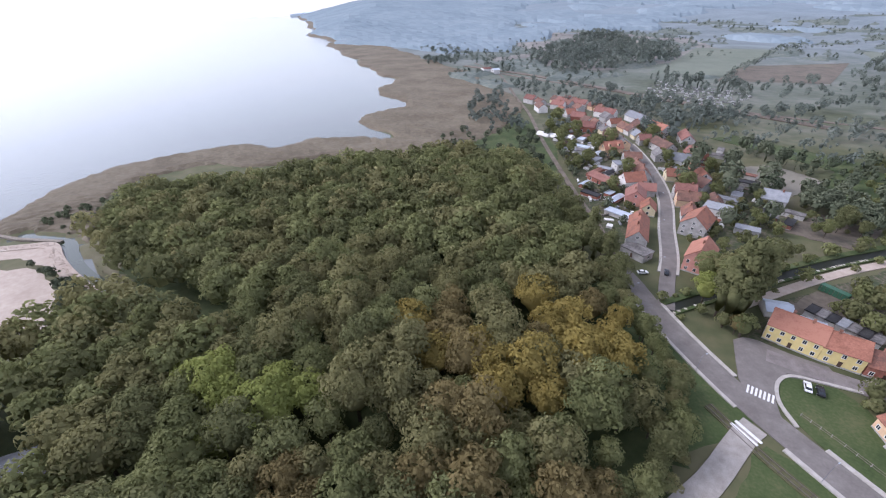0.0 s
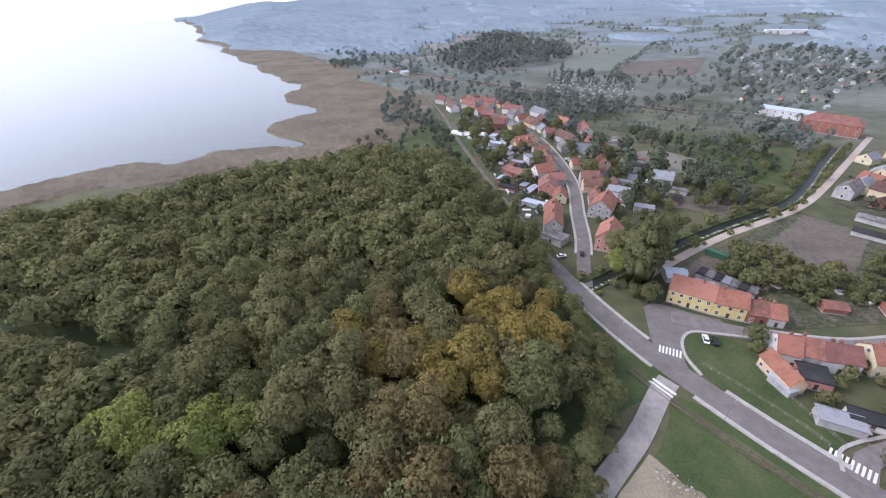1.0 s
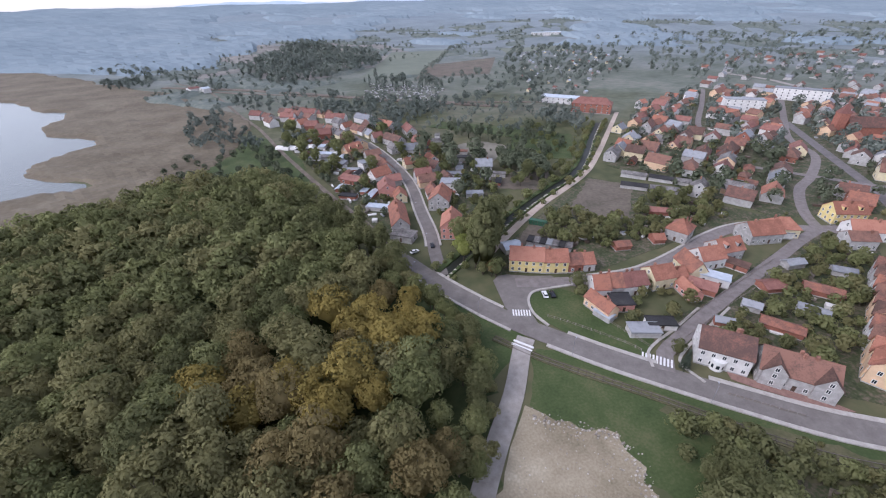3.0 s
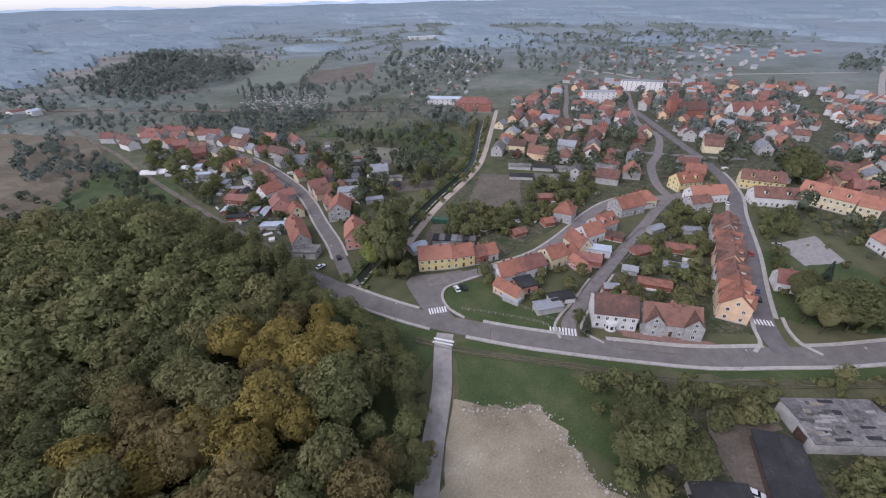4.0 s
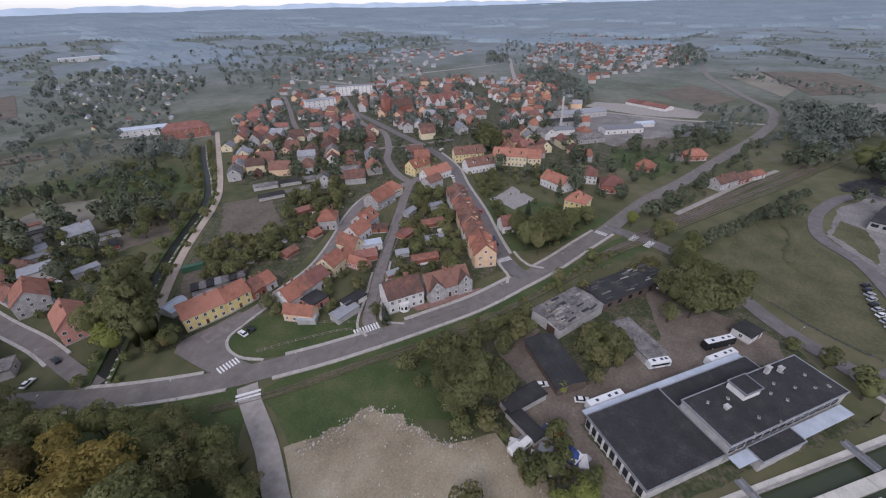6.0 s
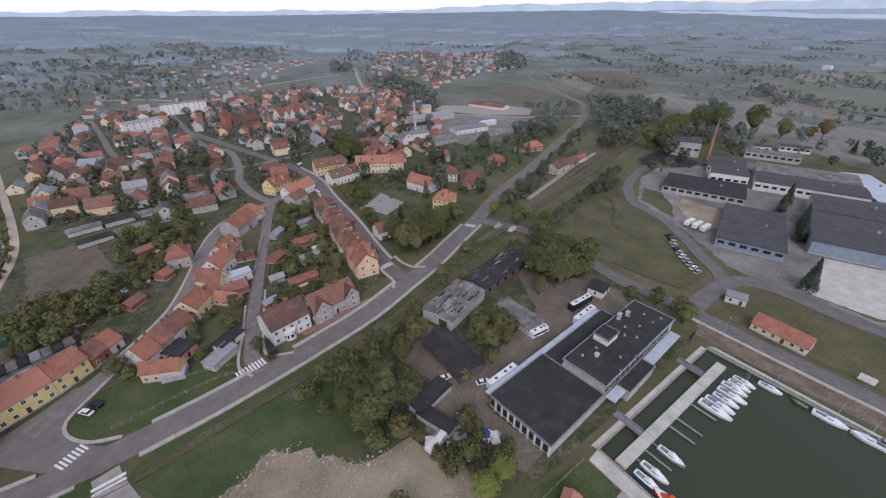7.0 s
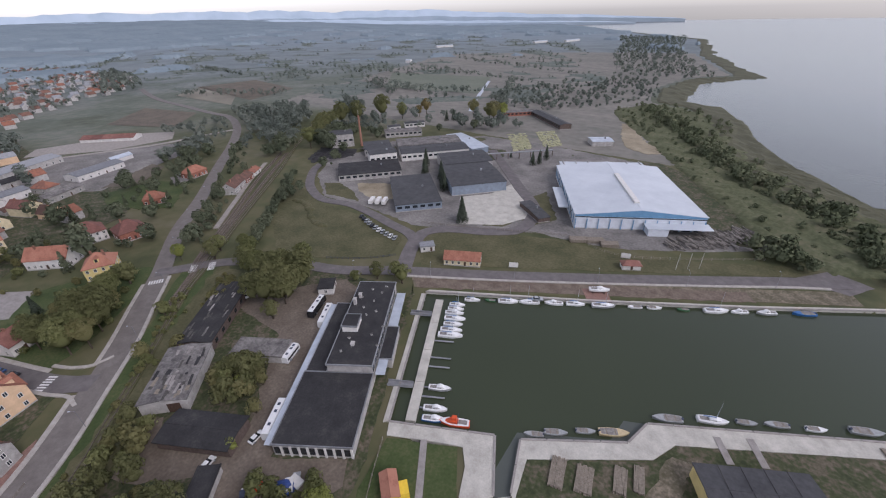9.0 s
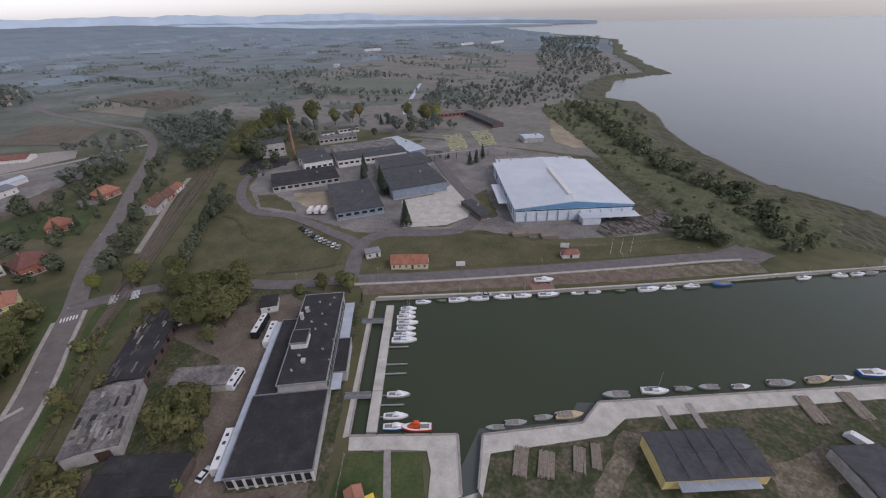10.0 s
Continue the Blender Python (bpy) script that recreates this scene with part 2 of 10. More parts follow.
M_REDBRICK = tint("red_brick_wall", (0.28, 0.115, 0.08), 0.28, scale=1.2, fine=0.4, bump=0.3)
M_DARKBRICK = tint("sooty_brick_wall", (0.105, 0.078, 0.066), 0.3, scale=1.2, fine=0.4, bump=0.3)
M_REDPAVE = tint("red_block_paving", (0.23, 0.135, 0.11), 0.22, scale=0.7, fine=0.5, fine_scale=4, bump=0.2)
M_GREYWALL = tint("grey_render", (0.36, 0.345, 0.325), 0.25, scale=0.5, fine=0.3, thing=0.25)


def roof_mat(name, a, b, c, wave=1.0):
    return mat(name, [(0.25, a), (0.5, b), (0.75, c)], scale=0.35, fine=0.6, fine_scale=2.2, thing=0.45, island=0.2, rough=0.8, bump=0.45, bump_scale=5)


ROOFS = {
    "orange": roof_mat("orange_clay_tiles", (0.198, 0.085, 0.055), (0.279, 0.118, 0.078), (0.351, 0.161, 0.109)),
    "red": roof_mat("red_clay_tiles", (0.135, 0.061, 0.049), (0.189, 0.085, 0.068), (0.252, 0.120, 0.095)),
    "brown": roof_mat("weathered_brown_tiles", (0.077, 0.046, 0.036), (0.122, 0.069, 0.052), (0.207, 0.106, 0.076)),
    "mottled": roof_mat("mottled_old_red_tiles", (0.090, 0.053, 0.043), (0.162, 0.081, 0.060), (0.279, 0.118, 0.076)),
    "grey": M_ZINC, "tar": M_TAR, "old": M_ASBEST, "pale": M_GREYMETAL}
WALLS = {
    "cream": tint("cream_render", (0.60, 0.52, 0.34), 0.14, scale=0.5, fine=0.2, thing=0.15),
    "yellow": tint("yellow_render", (0.62, 0.50, 0.22), 0.12, scale=0.5, fine=0.2),
    "white": tint("white_render", (0.58, 0.56, 0.53), 0.14, scale=0.5, fine=0.25, thing=0.2),
    "grey": M_GREYWALL,
    "pink": tint("salmon_render", (0.55, 0.27, 0.22), 0.14, scale=0.5, fine=0.25),
    "peach": tint("peach_render", (0.60, 0.42, 0.27), 0.14, scale=0.5, fine=0.25),
    "brick": M_REDBRICK}
LEAVES = {
    "dark": mat("dark_green_leaves", [(0.2, (0.023, 0.027, 0.012)), (0.5, (0.049, 0.056, 0.025)), (0.8, (0.088, 0.095, 0.045))], scale=0.09, island=0.1, fine=0.25, fine_scale=1.2, thing=0.2, detail=3, rough=0.9, spec=0.08),
    "green": mat("green_leaves", [(0.2, (0.026, 0.033, 0.013)), (0.5, (0.059, 0.069, 0.029)), (0.8, (0.105, 0.118, 0.053))], scale=0.09, island=0.1, fine=0.25, fine_scale=1.2, thing=0.2, detail=3, rough=0.9, spec=0.08),
    "olive": mat("olive_leaves", [(0.2, (0.029, 0.032, 0.013)), (0.5, (0.064, 0.067, 0.030)), (0.8, (0.111, 0.112, 0.054))], scale=0.09, island=0.1, fine=0.25, fine_scale=1.2, thing=0.2, detail=3, rough=0.9, spec=0.08),
    "bright": mat("bright_green_leaves", [(0.2, (0.034, 0.046, 0.012)), (0.5, (0.080, 0.098, 0.027)), (0.8, (0.14, 0.155, 0.050))], scale=0.09, island=0.1, fine=0.25, fine_scale=1.2, thing=0.2, detail=3, rough=0.9, spec=0.08),
    "rust": mat("rusty_autumn_leaves", [(0.2, (0.038, 0.035, 0.015)), (0.5, (0.067, 0.059, 0.026)), (0.8, (0.101, 0.088, 0.039))], scale=0.09, island=0.1, fine=0.25, fine_scale=1.2, thing=0.2, detail=3, rough=0.9, spec=0.08),
    "gold": mat("golden_autumn_leaves", [(0.2, (0.049, 0.045, 0.014)), (0.5, (0.092, 0.080, 0.023)), (0.8, (0.140, 0.117, 0.032))], scale=0.09, island=0.1, fine=0.25, fine_scale=1.2, thing=0.2, detail=3, rough=0.9, spec=0.08),
    "bluish": mat("blue_green_needles", [(0.2, (0.010, 0.016, 0.010)), (0.5, (0.024, 0.034, 0.024)), (0.8, (0.05, 0.064, 0.045))], scale=0.09, island=0.1, fine=0.25, fine_scale=1.2, thing=0.16, detail=3, rough=0.7)}


def leafy(m):
    """Leaves let part of the light through."""
    n, l = m.node_tree.nodes, m.node_tree.links
    b, out = n["Principled BSDF"], n["Material Output"]
    ramp = next(x for x in n if x.type == "VALTORGB")
    tr, mix = n.new("ShaderNodeBsdfTranslucent"), n.new("ShaderNodeMixShader")
    l.new(ramp.outputs[0], tr.inputs["Color"])
    mix.inputs[0].default_value = 0.45
    l.new(b.outputs[0], mix.inputs[1])
    l.new(tr.outputs[0], mix.inputs[2])
    l.new(mix.outputs[0], out.inputs["Surface"])
    mid = list(ramp.color_ramp.elements[1].color[:3])
    for e in ramp.color_ramp.elements:
        c = [v * 0.5 + w * 0.5 for v, w in zip(e.color[:3], mid)]
        grey = 0.25 * c[0] + 0.65 * c[1] + 0.1 * c[2]
        e.color = [min(1, (v * 0.94 + grey * 0.06) * k) for v, k in zip(c, (3.25, 2.96, 2.85))] + [1]


for leaf_material in LEAVES.values():
    leafy(leaf_material)
# Distance haze is mixed into these leaf colours: some in town, more beyond it.
M_MIDWOOD = mat("haze_paled_woods", [(0.25, (0.098, 0.116, 0.098)), (0.5, (0.145, 0.165, 0.140)), (0.75, (0.200, 0.216, 0.180))], scale=0.02, island=0.3, detail=3, rough=0.95, spec=0.05)
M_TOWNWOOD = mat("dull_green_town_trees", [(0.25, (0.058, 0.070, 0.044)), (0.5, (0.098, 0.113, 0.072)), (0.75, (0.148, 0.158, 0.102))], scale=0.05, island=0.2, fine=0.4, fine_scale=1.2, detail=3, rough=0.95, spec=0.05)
M_SHOREWOOD = mat("olive_shore_willows", [(0.25, (0.076, 0.092, 0.052)), (0.5, (0.122, 0.138, 0.082)), (0.75, (0.176, 0.186, 0.114))], scale=0.05, island=0.2, fine=0.4, fine_scale=1.2, detail=3, rough=0.95, spec=0.05)


# ---- building helpers ----
class Geo:
    """Gathers faces of one mesh."""

    def __init__(self):
        self.v, self.f, self.m = [], [], []

    def face(self, pts, m=0):
        k = len(self.v)
        self.v += [tuple(p) for p in pts]
        self.f.append(tuple(range(k, k + len(pts))))
        self.m.append(m)

    def solid(self, low, high, m=0, bottom=True):
        """Closed body between two rings of the same number of points."""
        k, n = len(self.v), len(low)
        self.v += [tuple(p) for p in low] + [tuple(p) for p in high]
        for i in range(n):
            j = (i + 1) % n
            self.f.append((k + i, k + j, k + n + j, k + n + i))
        self.f.append(tuple(range(k + n, k + 2 * n)))
        if bottom:
            self.f.append(tuple(range(k + n - 1, k - 1, -1)))
        self.m += [m] * (n + 1 + bottom)
        return self

    def box(self, x0, x1, y0, y1, z0, z1, m=0, taper=0.0):
        t = taper
        return self.solid([(x0, y0, z0), (x1, y0, z0), (x1, y1, z0), (x0, y1, z0)],
                          [(x0 + t, y0 + t, z1), (x1 - t, y0 + t, z1), (x1 - t, y1 - t, z1), (x0 + t, y1 - t, z1)], m)

    def tube(self, a, b, r0, r1=None, n=6, m=0):
        r1 = r0 if r1 is None else r1
        a, b = Vector(a), Vector(b)
        q = (b - a).to_track_quat("Z", "Y")
        ring = [(math.cos(2 * math.pi * i / n), math.sin(2 * math.pi * i / n)) for i in range(n)]
        return self.solid([a + q @ Vector((r0 * c, r0 * s, 0)) for c, s in ring], [b + q @ Vector((r1 * c, r1 * s, 0)) for c, s in ring], m)

    def sections(self, rings, m=0):
        """Skin over successive rings, with caps."""
        k, n = len(self.v), len(rings[0])
        for r in rings:
            self.v += [tuple(p) for p in r]
        for s in range(len(rings) - 1):
            for i in range(n):
                j = (i + 1) % n
                self.f.append((k + s * n + i, k + s * n + j, k + (s + 1) * n + j, k + (s + 1) * n + i))
                self.m.append(m)
        self.f += [tuple(range(k + n - 1, k - 1, -1)), tuple(range(k + (len(rings) - 1) * n, k + len(rings) * n))]
        self.m += [m, m]
        return self

    def mesh(self, name, *mats, smooth=False):
        me = bpy.data.meshes.new(name)
        me.from_pydata(self.v, [], self.f)
        for x in mats:
            me.materials.append(x)
        if len(mats) > 1:
            me.polygons.foreach_set("material_index", self.m)
        if smooth:
            me.polygons.foreach_set("use_smooth", [True] * len(self.f))
        return me


def quads_mesh(name, verts, n_side, *mats, normals=None):
    """Mesh of separate polygons of n_side corners from an array of corners."""
    verts = np.asarray(verts, dtype=np.float32).reshape(-1, 3)
    n = len(verts) // n_side
    me = bpy.data.meshes.new(name)
    me.vertices.add(len(verts))
    me.vertices.foreach_set("co", verts.ravel())
    me.loops.add(len(verts))
    me.loops.foreach_set("vertex_index", np.arange(len(verts), dtype=np.int32))
    me.polygons.add(n)
    me.polygons.foreach_set("loop_start", np.arange(0, len(verts), n_side, dtype=np.int32))
    me.update(calc_edges=True)
    if normals is not None:
        me.polygons.foreach_set("use_smooth", [True] * n)
        me.normals_split_custom_set(np.asarray(normals, dtype=np.float32).reshape(-1, 3).tolist())
    for x in mats:
        me.materials.append(x)
    return me


def part(name, me, parent, at=None, label=""):
    """One mesh object under a thing or a part."""
    ob = new(name, me)
    ob.parent = parent
    if at is not None:
        ob.matrix_basis = at
    return tagged(ob, label) if label else ob


def thing(name, at, label, category, group="", me=None):
    ob = new(name, me)
    ob.matrix_basis = at
    return tagged(ob, label, category, group)


def structure(name, me, label, category):
    return tagged(new(name, me), label, category, kind="structure")


def spline(pts, step=4.0):
    """Points along a smooth curve through pts."""
    p = [np.array(q, dtype=float) for q in pts]
    p = [2 * p[0] - p[1]] + p + [2 * p[-1] - p[-2]]
    out = []
    for i in range(1, len(p) - 2):
        a, b, c, d = p[i - 1:i + 3]
        n = max(1, int(np.linalg.norm(c - b) / step))
        for k in range(n):
            t = k / n
            out.append(0.5 * (2 * b + (c - a) * t + (2 * a - 5 * b + 4 * c - d) * t * t + (3 * b - a - 3 * c + d) * t ** 3))
    out.append(p[-2])
    return out


def offset(pts, d):
    """The line moved d metres to its left."""
    p = [np.array(q, dtype=float) for q in pts]
    out = []
    for i in range(len(p)):
        t = p[min(i + 1, len(p) - 1)] - p[max(i - 1, 0)]
        t = t / max(1e-6, np.linalg.norm(t))
        out.append(p[i] + d * np.array([-t[1], t[0]]))
    return out


def strip(name, pts, a, b, z0, z1, material, rise=None):
    """A band between the offsets a and b of a line, with thickness; rise gives the ground's height."""
    left, right = offset(pts, b), offset(pts, a)
    rings = []
    for p, q in zip(right, left):
        h = rise(*((p + q) / 2)) if rise else 0.0
        rings.append([(p[0], p[1], h + z0), (q[0], q[1], h + z0), (q[0], q[1], h + z1), (p[0], p[1], h + z1)])
    return Geo().sections(rings).mesh(name, material)


def inside(poly, x, y):
    """Which of the points lie inside a polygon (arrays)."""
    x, y = np.asarray(x, float), np.asarray(y, float)
    r = np.zeros(x.shape, bool)
    n = len(poly)
    for i in range(n):
        x0, y0 = poly[i]
        x1, y1 = poly[(i + 1) % n]
        if y0 != y1:
            r ^= ((y0 > y) != (y1 > y)) & (x < (x1 - x0) * (y - y0) / (y1 - y0) + x0)
    return r


def edge_distance(line, x, y, closed=False):
    x, y = np.asarray(x, float), np.asarray(y, float)
    best = np.full(x.shape, 1e9)
    n = len(line)
    for i in range(n if closed else n - 1):
        ax, ay = line[i]
        bx, by = line[(i + 1) % n]
        dx, dy = bx - ax, by - ay
        t = np.clip(((x - ax) * dx + (y - ay) * dy) / max(1e-9, dx * dx + dy * dy), 0, 1)
        best = np.minimum(best, np.hypot(x - ax - t * dx, y - ay - t * dy))
    return best


def ragged(poly, rough=1.5, step=3.0, seed=1):
    """A closed outline with natural, uneven edges."""
    rng = random.Random(seed)
    out = []
    n = len(poly)
    for i in range(n):
        a, b = np.array(poly[i], float), np.array(poly[(i + 1) % n], float)
        k = max(1, int(np.linalg.norm(b - a) / step))
        for j in range(k):
            p = a + (b - a) * j / k
            out.append((p[0] + rng.uniform(-rough, rough), p[1] + rng.uniform(-rough, rough)))
    return out


LAYER = 0


def sheet(name, poly, z, material, label, category="ground", rough=0.0, seed=1):
    """A thin layer of ground cover within an outline."""
    global LAYER
    LAYER += 1
    z = 0.012 + 0.0042 * LAYER
    g = Geo()
    ring = ragged(poly, rough, 3.0, seed) if rough else poly
    g.solid([(x, y, z - 0.3) for x, y in ring], [(x, y, z) for x, y in ring])
    return structure(name, g.mesh(name, material), label, category)


def smoothstep(a, b, x):
    t = np.clip((x - a) / (b - a), 0, 1)
    return t * t * (3 - 2 * t)


def frame_at(x, y, deg, z=0.0):
    return pose(x, y, z, 0, 0, deg)


# ---- lagoon, harbour basin and the lie of the land ----
SHORE = [(-3000, 5200), (-1300, 2450), (-1101, 2057), (-946, 1811), (-851, 1554), (-667, 1353), (-610, 1258), (-578, 1160), (-489, 1042), (-421, 930), (-362, 858),
         (-361, 838), (-318, 763), (-293, 755), (-277, 723), (-244, 665), (-216, 643), (-205, 600), (-214, 566), (-196, 518), (-166, 503), (-147, 478), (-143, 461), (-164, 446), (-176, 424),
         (-172, 398), (-149, 370), (-124, 350), (-133, 340), (-155, 344), (-174, 339), (-192, 335), (-202, 316), (-211, 305), (-235, 310), (-252, 308), (-278, 286), (-308, 247), (-310, 207), (-293, 162), (-263, 141),
         (-290, 100), (-300, 20), (-230, -60), (-120, -104), (-83, -110)]
SHORE_S = [(-105, -192), (-111, -213), (-113, -243), (-59, -275), (-22, -338), (-2, -385), (9, -468), (42, -540), (78, -556), (94, -640), (80, -760), (42, -800), (21, -830),
           (138, -1214), (241, -1829), (759, -2493), (1604, -3735), (2300, -5200)]
BASIN = [(78, -77), (-28, -141), (-105, -192), (-83, -110), (-45, -87), (-10, -66), (-8, -57), (15, -41), (10, -27), (13, -24), (21, -38), (47, -24)]
LAKE = SHORE + SHORE_S + [(-5200, -5200), (-5200, 5200)]
STREAM = [(-264, 152), (-236, 152), (-227, 148.5), (-219.5, 142.5), (-204.5, 133.5), (-186, 125.5), (-173, 121.3), (-130, 110), (-104, 104), (-60, 101), (-20, 118), (20, 138), (46, 148)]
CANAL = [(46, 148), (62, 158), (84, 171), (122, 192), (173, 217), (205, 243), (240, 276), (276, 308)]
WATER_Z = -0.9


def rise(x, y):
    """Height of the dry land: flat round the town, then rolling up to the uplands inland."""
    x, y = np.asarray(x, float), np.asarray(y, float)
    r = np.hypot(x, y)
    az = np.degrees(np.arctan2(y, x))
    north = smoothstep(8, 40, az) * (1 - smoothstep(112, 128, az))
    east = smoothstep(-60, -20, az) * (1 - smoothstep(8, 40, az))
    lift = north * smoothstep(800, 4000, r) + east * smoothstep(1500, 4200, r) * 0.9
    roll = (np.sin(x / 170 + 1.3) * np.cos(y / 210) + 0.6 * np.sin(x / 83 + y / 97)) * smoothstep(650, 1500, r) * (north * 7 + east * 3)
    return np.maximum(0.0, lift * 105 + roll)


NA, RADII = 540, np.concatenate([np.arange(0, 50, 10), np.arange(50, 340, 2.5), 340 * 1.021 ** np.arange(0, 126)])
ang = np.linspace(0, 2 * math.pi, NA, endpoint=False)
RR, AA = np.meshgrid(RADII, ang, indexing="ij")
GX, GY = RR * np.cos(AA), RR * np.sin(AA)
shore_d = edge_distance(LAKE, GX, GY, True) * np.where(inside(LAKE, GX, GY), -1, 1)
in_basin = inside(BASIN, GX, GY)
dry = rise(GX, GY) + 0.12 * np.sin(GX / 7) * np.cos(GY / 9) * smoothstep(180, 400, RR)
bed = np.clip(shore_d * 0.16, -3.0, 0.0)
GZ = np.where(shore_d < 0, bed, np.minimum(dry, shore_d * 0.2)) - np.where(shore_d < 0, 0.9, 0.9 * (1 - smoothstep(0, 5, shore_d)))
GZ = np.where(in_basin, -4.0, GZ)
stream_d = edge_distance(STREAM, GX, GY)
GZ = np.where((stream_d < 4) & (GX < -165), np.minimum(GZ, -1.6), GZ) - 0.02
nr = len(RADII)
idx = np.arange(nr * NA).reshape(nr, NA)
q = np.stack([idx[:-1], idx[1:], np.roll(idx[1:], -1, axis=1), np.roll(idx[:-1], -1, axis=1)], axis=-1).reshape(-1, 4)
me = bpy.data.meshes.new("ground")
me.vertices.add(nr * NA)
me.vertices.foreach_set("co", np.stack([GX, GY, GZ], axis=-1).astype(np.float32).ravel())
me.loops.add(q.size)
me.loops.foreach_set("vertex_index", q.astype(np.int32).ravel())
me.polygons.add(len(q))
me.polygons.foreach_set("loop_start", np.arange(0, q.size, 4, dtype=np.int32))
me.polygons.foreach_set("use_smooth", [True] * len(q))
me.update(calc_edges=True)
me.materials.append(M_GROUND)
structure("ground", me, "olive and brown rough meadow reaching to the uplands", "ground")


def cover(name, depth, lift, wobble, material, label, category="ground", seed=3, smooth=False, edge=0.55):
    """Low growth where depth (metres inside its edge) is positive: one uneven layer that sinks away at its edges."""
    mask = depth > -26
    pick = mask[:-1] | mask[1:] | np.roll(mask, -1, axis=1)[:-1] | np.roll(mask, -1, axis=1)[1:]
    cells = q.reshape(nr - 1, NA, 4)[pick]
    used, where = np.unique(cells, return_inverse=True)
    rng = np.random.RandomState(seed)
    co = np.stack([GX, GY, GZ], axis=-1).reshape(-1, 3)[used]
    deep = depth.ravel()[used] + rng.uniform(-1.2, 1.2, len(co))
    co[:, 2] = np.maximum(co[:, 2], WATER_Z) + np.clip(deep * edge, -2.5, 1) * lift + rng.uniform(-wobble, wobble, len(co)) * (deep > 0)
    m = bpy.data.meshes.new(name)
    m.from_pydata(co.tolist(), [], where.reshape(-1, 4).tolist())
    m.materials.append(material)
    m.polygons.foreach_set("use_smooth", [smooth] * len(m.polygons))
    return tagged(new(name, m), label, category, kind="stuff")


disc = [(4900 * math.cos(a), 4900 * math.sin(a)) for a in np.linspace(0, 2 * math.pi, 96, endpoint=False)]
g = Geo()
g.face([(x, y, WATER_Z) for x, y in disc])
structure("water", g.mesh("water", M_WATER), "pale grey lagoon under an overcast sky", "water")
g = Geo()
g.face([(x, y, WATER_Z + 0.03) for x, y in [(82, -76), (-28, -143), (-108, -195), (-86, -108), (-45, -84), (-5, -64), (-4, -56), (17, -43), (16, -22), (22, -36), (46, -21)]])
structure("harbour_water", g.mesh("harbour_water", M_HARB), "still dark green harbour basin water", "water")

reed_depth = np.minimum(np.minimum(shore_d + 2 + 3 * np.sin(GX / 8 + GY / 17) * smoothstep(280, 340, GY), 44 + 80 * smoothstep(260, 460, GY) - shore_d), np.minimum(GY - 152, 60 - GX))
reed_depth = np.minimum(reed_depth, np.where(GX < -160, stream_d - 6, 99))
cover("reed_bed", reed_depth, 1.3, 0.5, M_REED, "broad belt of brown reeds along the lagoon shore", "reeds")
south_depth = np.minimum(np.minimum(shore_d + 14 + 5 * np.sin(GX / 17 + GY / 23), 24 - shore_d), np.minimum(-205 - GY, 2600 - RR))
cover("reed_belt", south_depth, 1.2, 0.5, mat("green_reeds", [(0.3, (0.062, 0.062, 0.036)), (0.7, (0.105, 0.102, 0.062))], scale=0.05, fine=0.5, fine_scale=0.5),
      "dark green reed belt along the open shore", "reeds", 4)
marsh_depth = np.minimum(np.minimum(shore_d - 30, -300 - GY), np.minimum((1250 - RR) * 0.2, 420 - (GX + 0.35 * GY)))
cover("marsh", marsh_depth, 0.12, 0.0, M_HEATH, "wide brown-green marsh meadow", "meadow", 5)

heath = [(-70, 800), (60, 700), (190, 800), (330, 900), (360, 1250), (100, 1400), (-180, 1260), (-140, 960)]
cover("heath", np.minimum(np.where(inside(heath, GX, GY), 1, -1) * edge_distance(heath, GX, GY, True) * 0.3, 8 + 10 * np.sin(GX / 37 + np.sin(GY / 29)) * np.cos(GY / 45)), 0.25, 0.0,
      mat("brown_heath", [(0.3, (0.128, 0.120, 0.104)), (0.5, (0.178, 0.166, 0.146)), (0.72, (0.240, 0.222, 0.192))], scale=0.02, fine=0.8, fine_scale=0.1, detail=10), "brownish heath on the low hills behind the village", "meadow", 6)

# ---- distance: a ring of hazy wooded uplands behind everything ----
# Haze is painted in: blue-grey colour, plus emission that lifts the dark ridge faces.
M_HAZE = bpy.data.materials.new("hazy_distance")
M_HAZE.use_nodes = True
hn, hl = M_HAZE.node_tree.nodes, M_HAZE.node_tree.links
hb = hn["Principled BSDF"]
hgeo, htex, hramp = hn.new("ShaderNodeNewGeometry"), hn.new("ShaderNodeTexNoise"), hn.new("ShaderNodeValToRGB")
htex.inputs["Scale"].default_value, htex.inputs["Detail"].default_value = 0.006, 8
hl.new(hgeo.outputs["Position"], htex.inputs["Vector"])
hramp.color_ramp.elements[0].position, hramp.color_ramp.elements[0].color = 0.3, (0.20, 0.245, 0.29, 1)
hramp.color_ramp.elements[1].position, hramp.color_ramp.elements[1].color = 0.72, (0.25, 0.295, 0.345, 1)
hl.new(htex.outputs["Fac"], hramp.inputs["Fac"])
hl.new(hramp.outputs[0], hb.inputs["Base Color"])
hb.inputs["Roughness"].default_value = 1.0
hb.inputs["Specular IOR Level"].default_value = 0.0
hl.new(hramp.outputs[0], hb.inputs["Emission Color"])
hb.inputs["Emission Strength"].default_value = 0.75


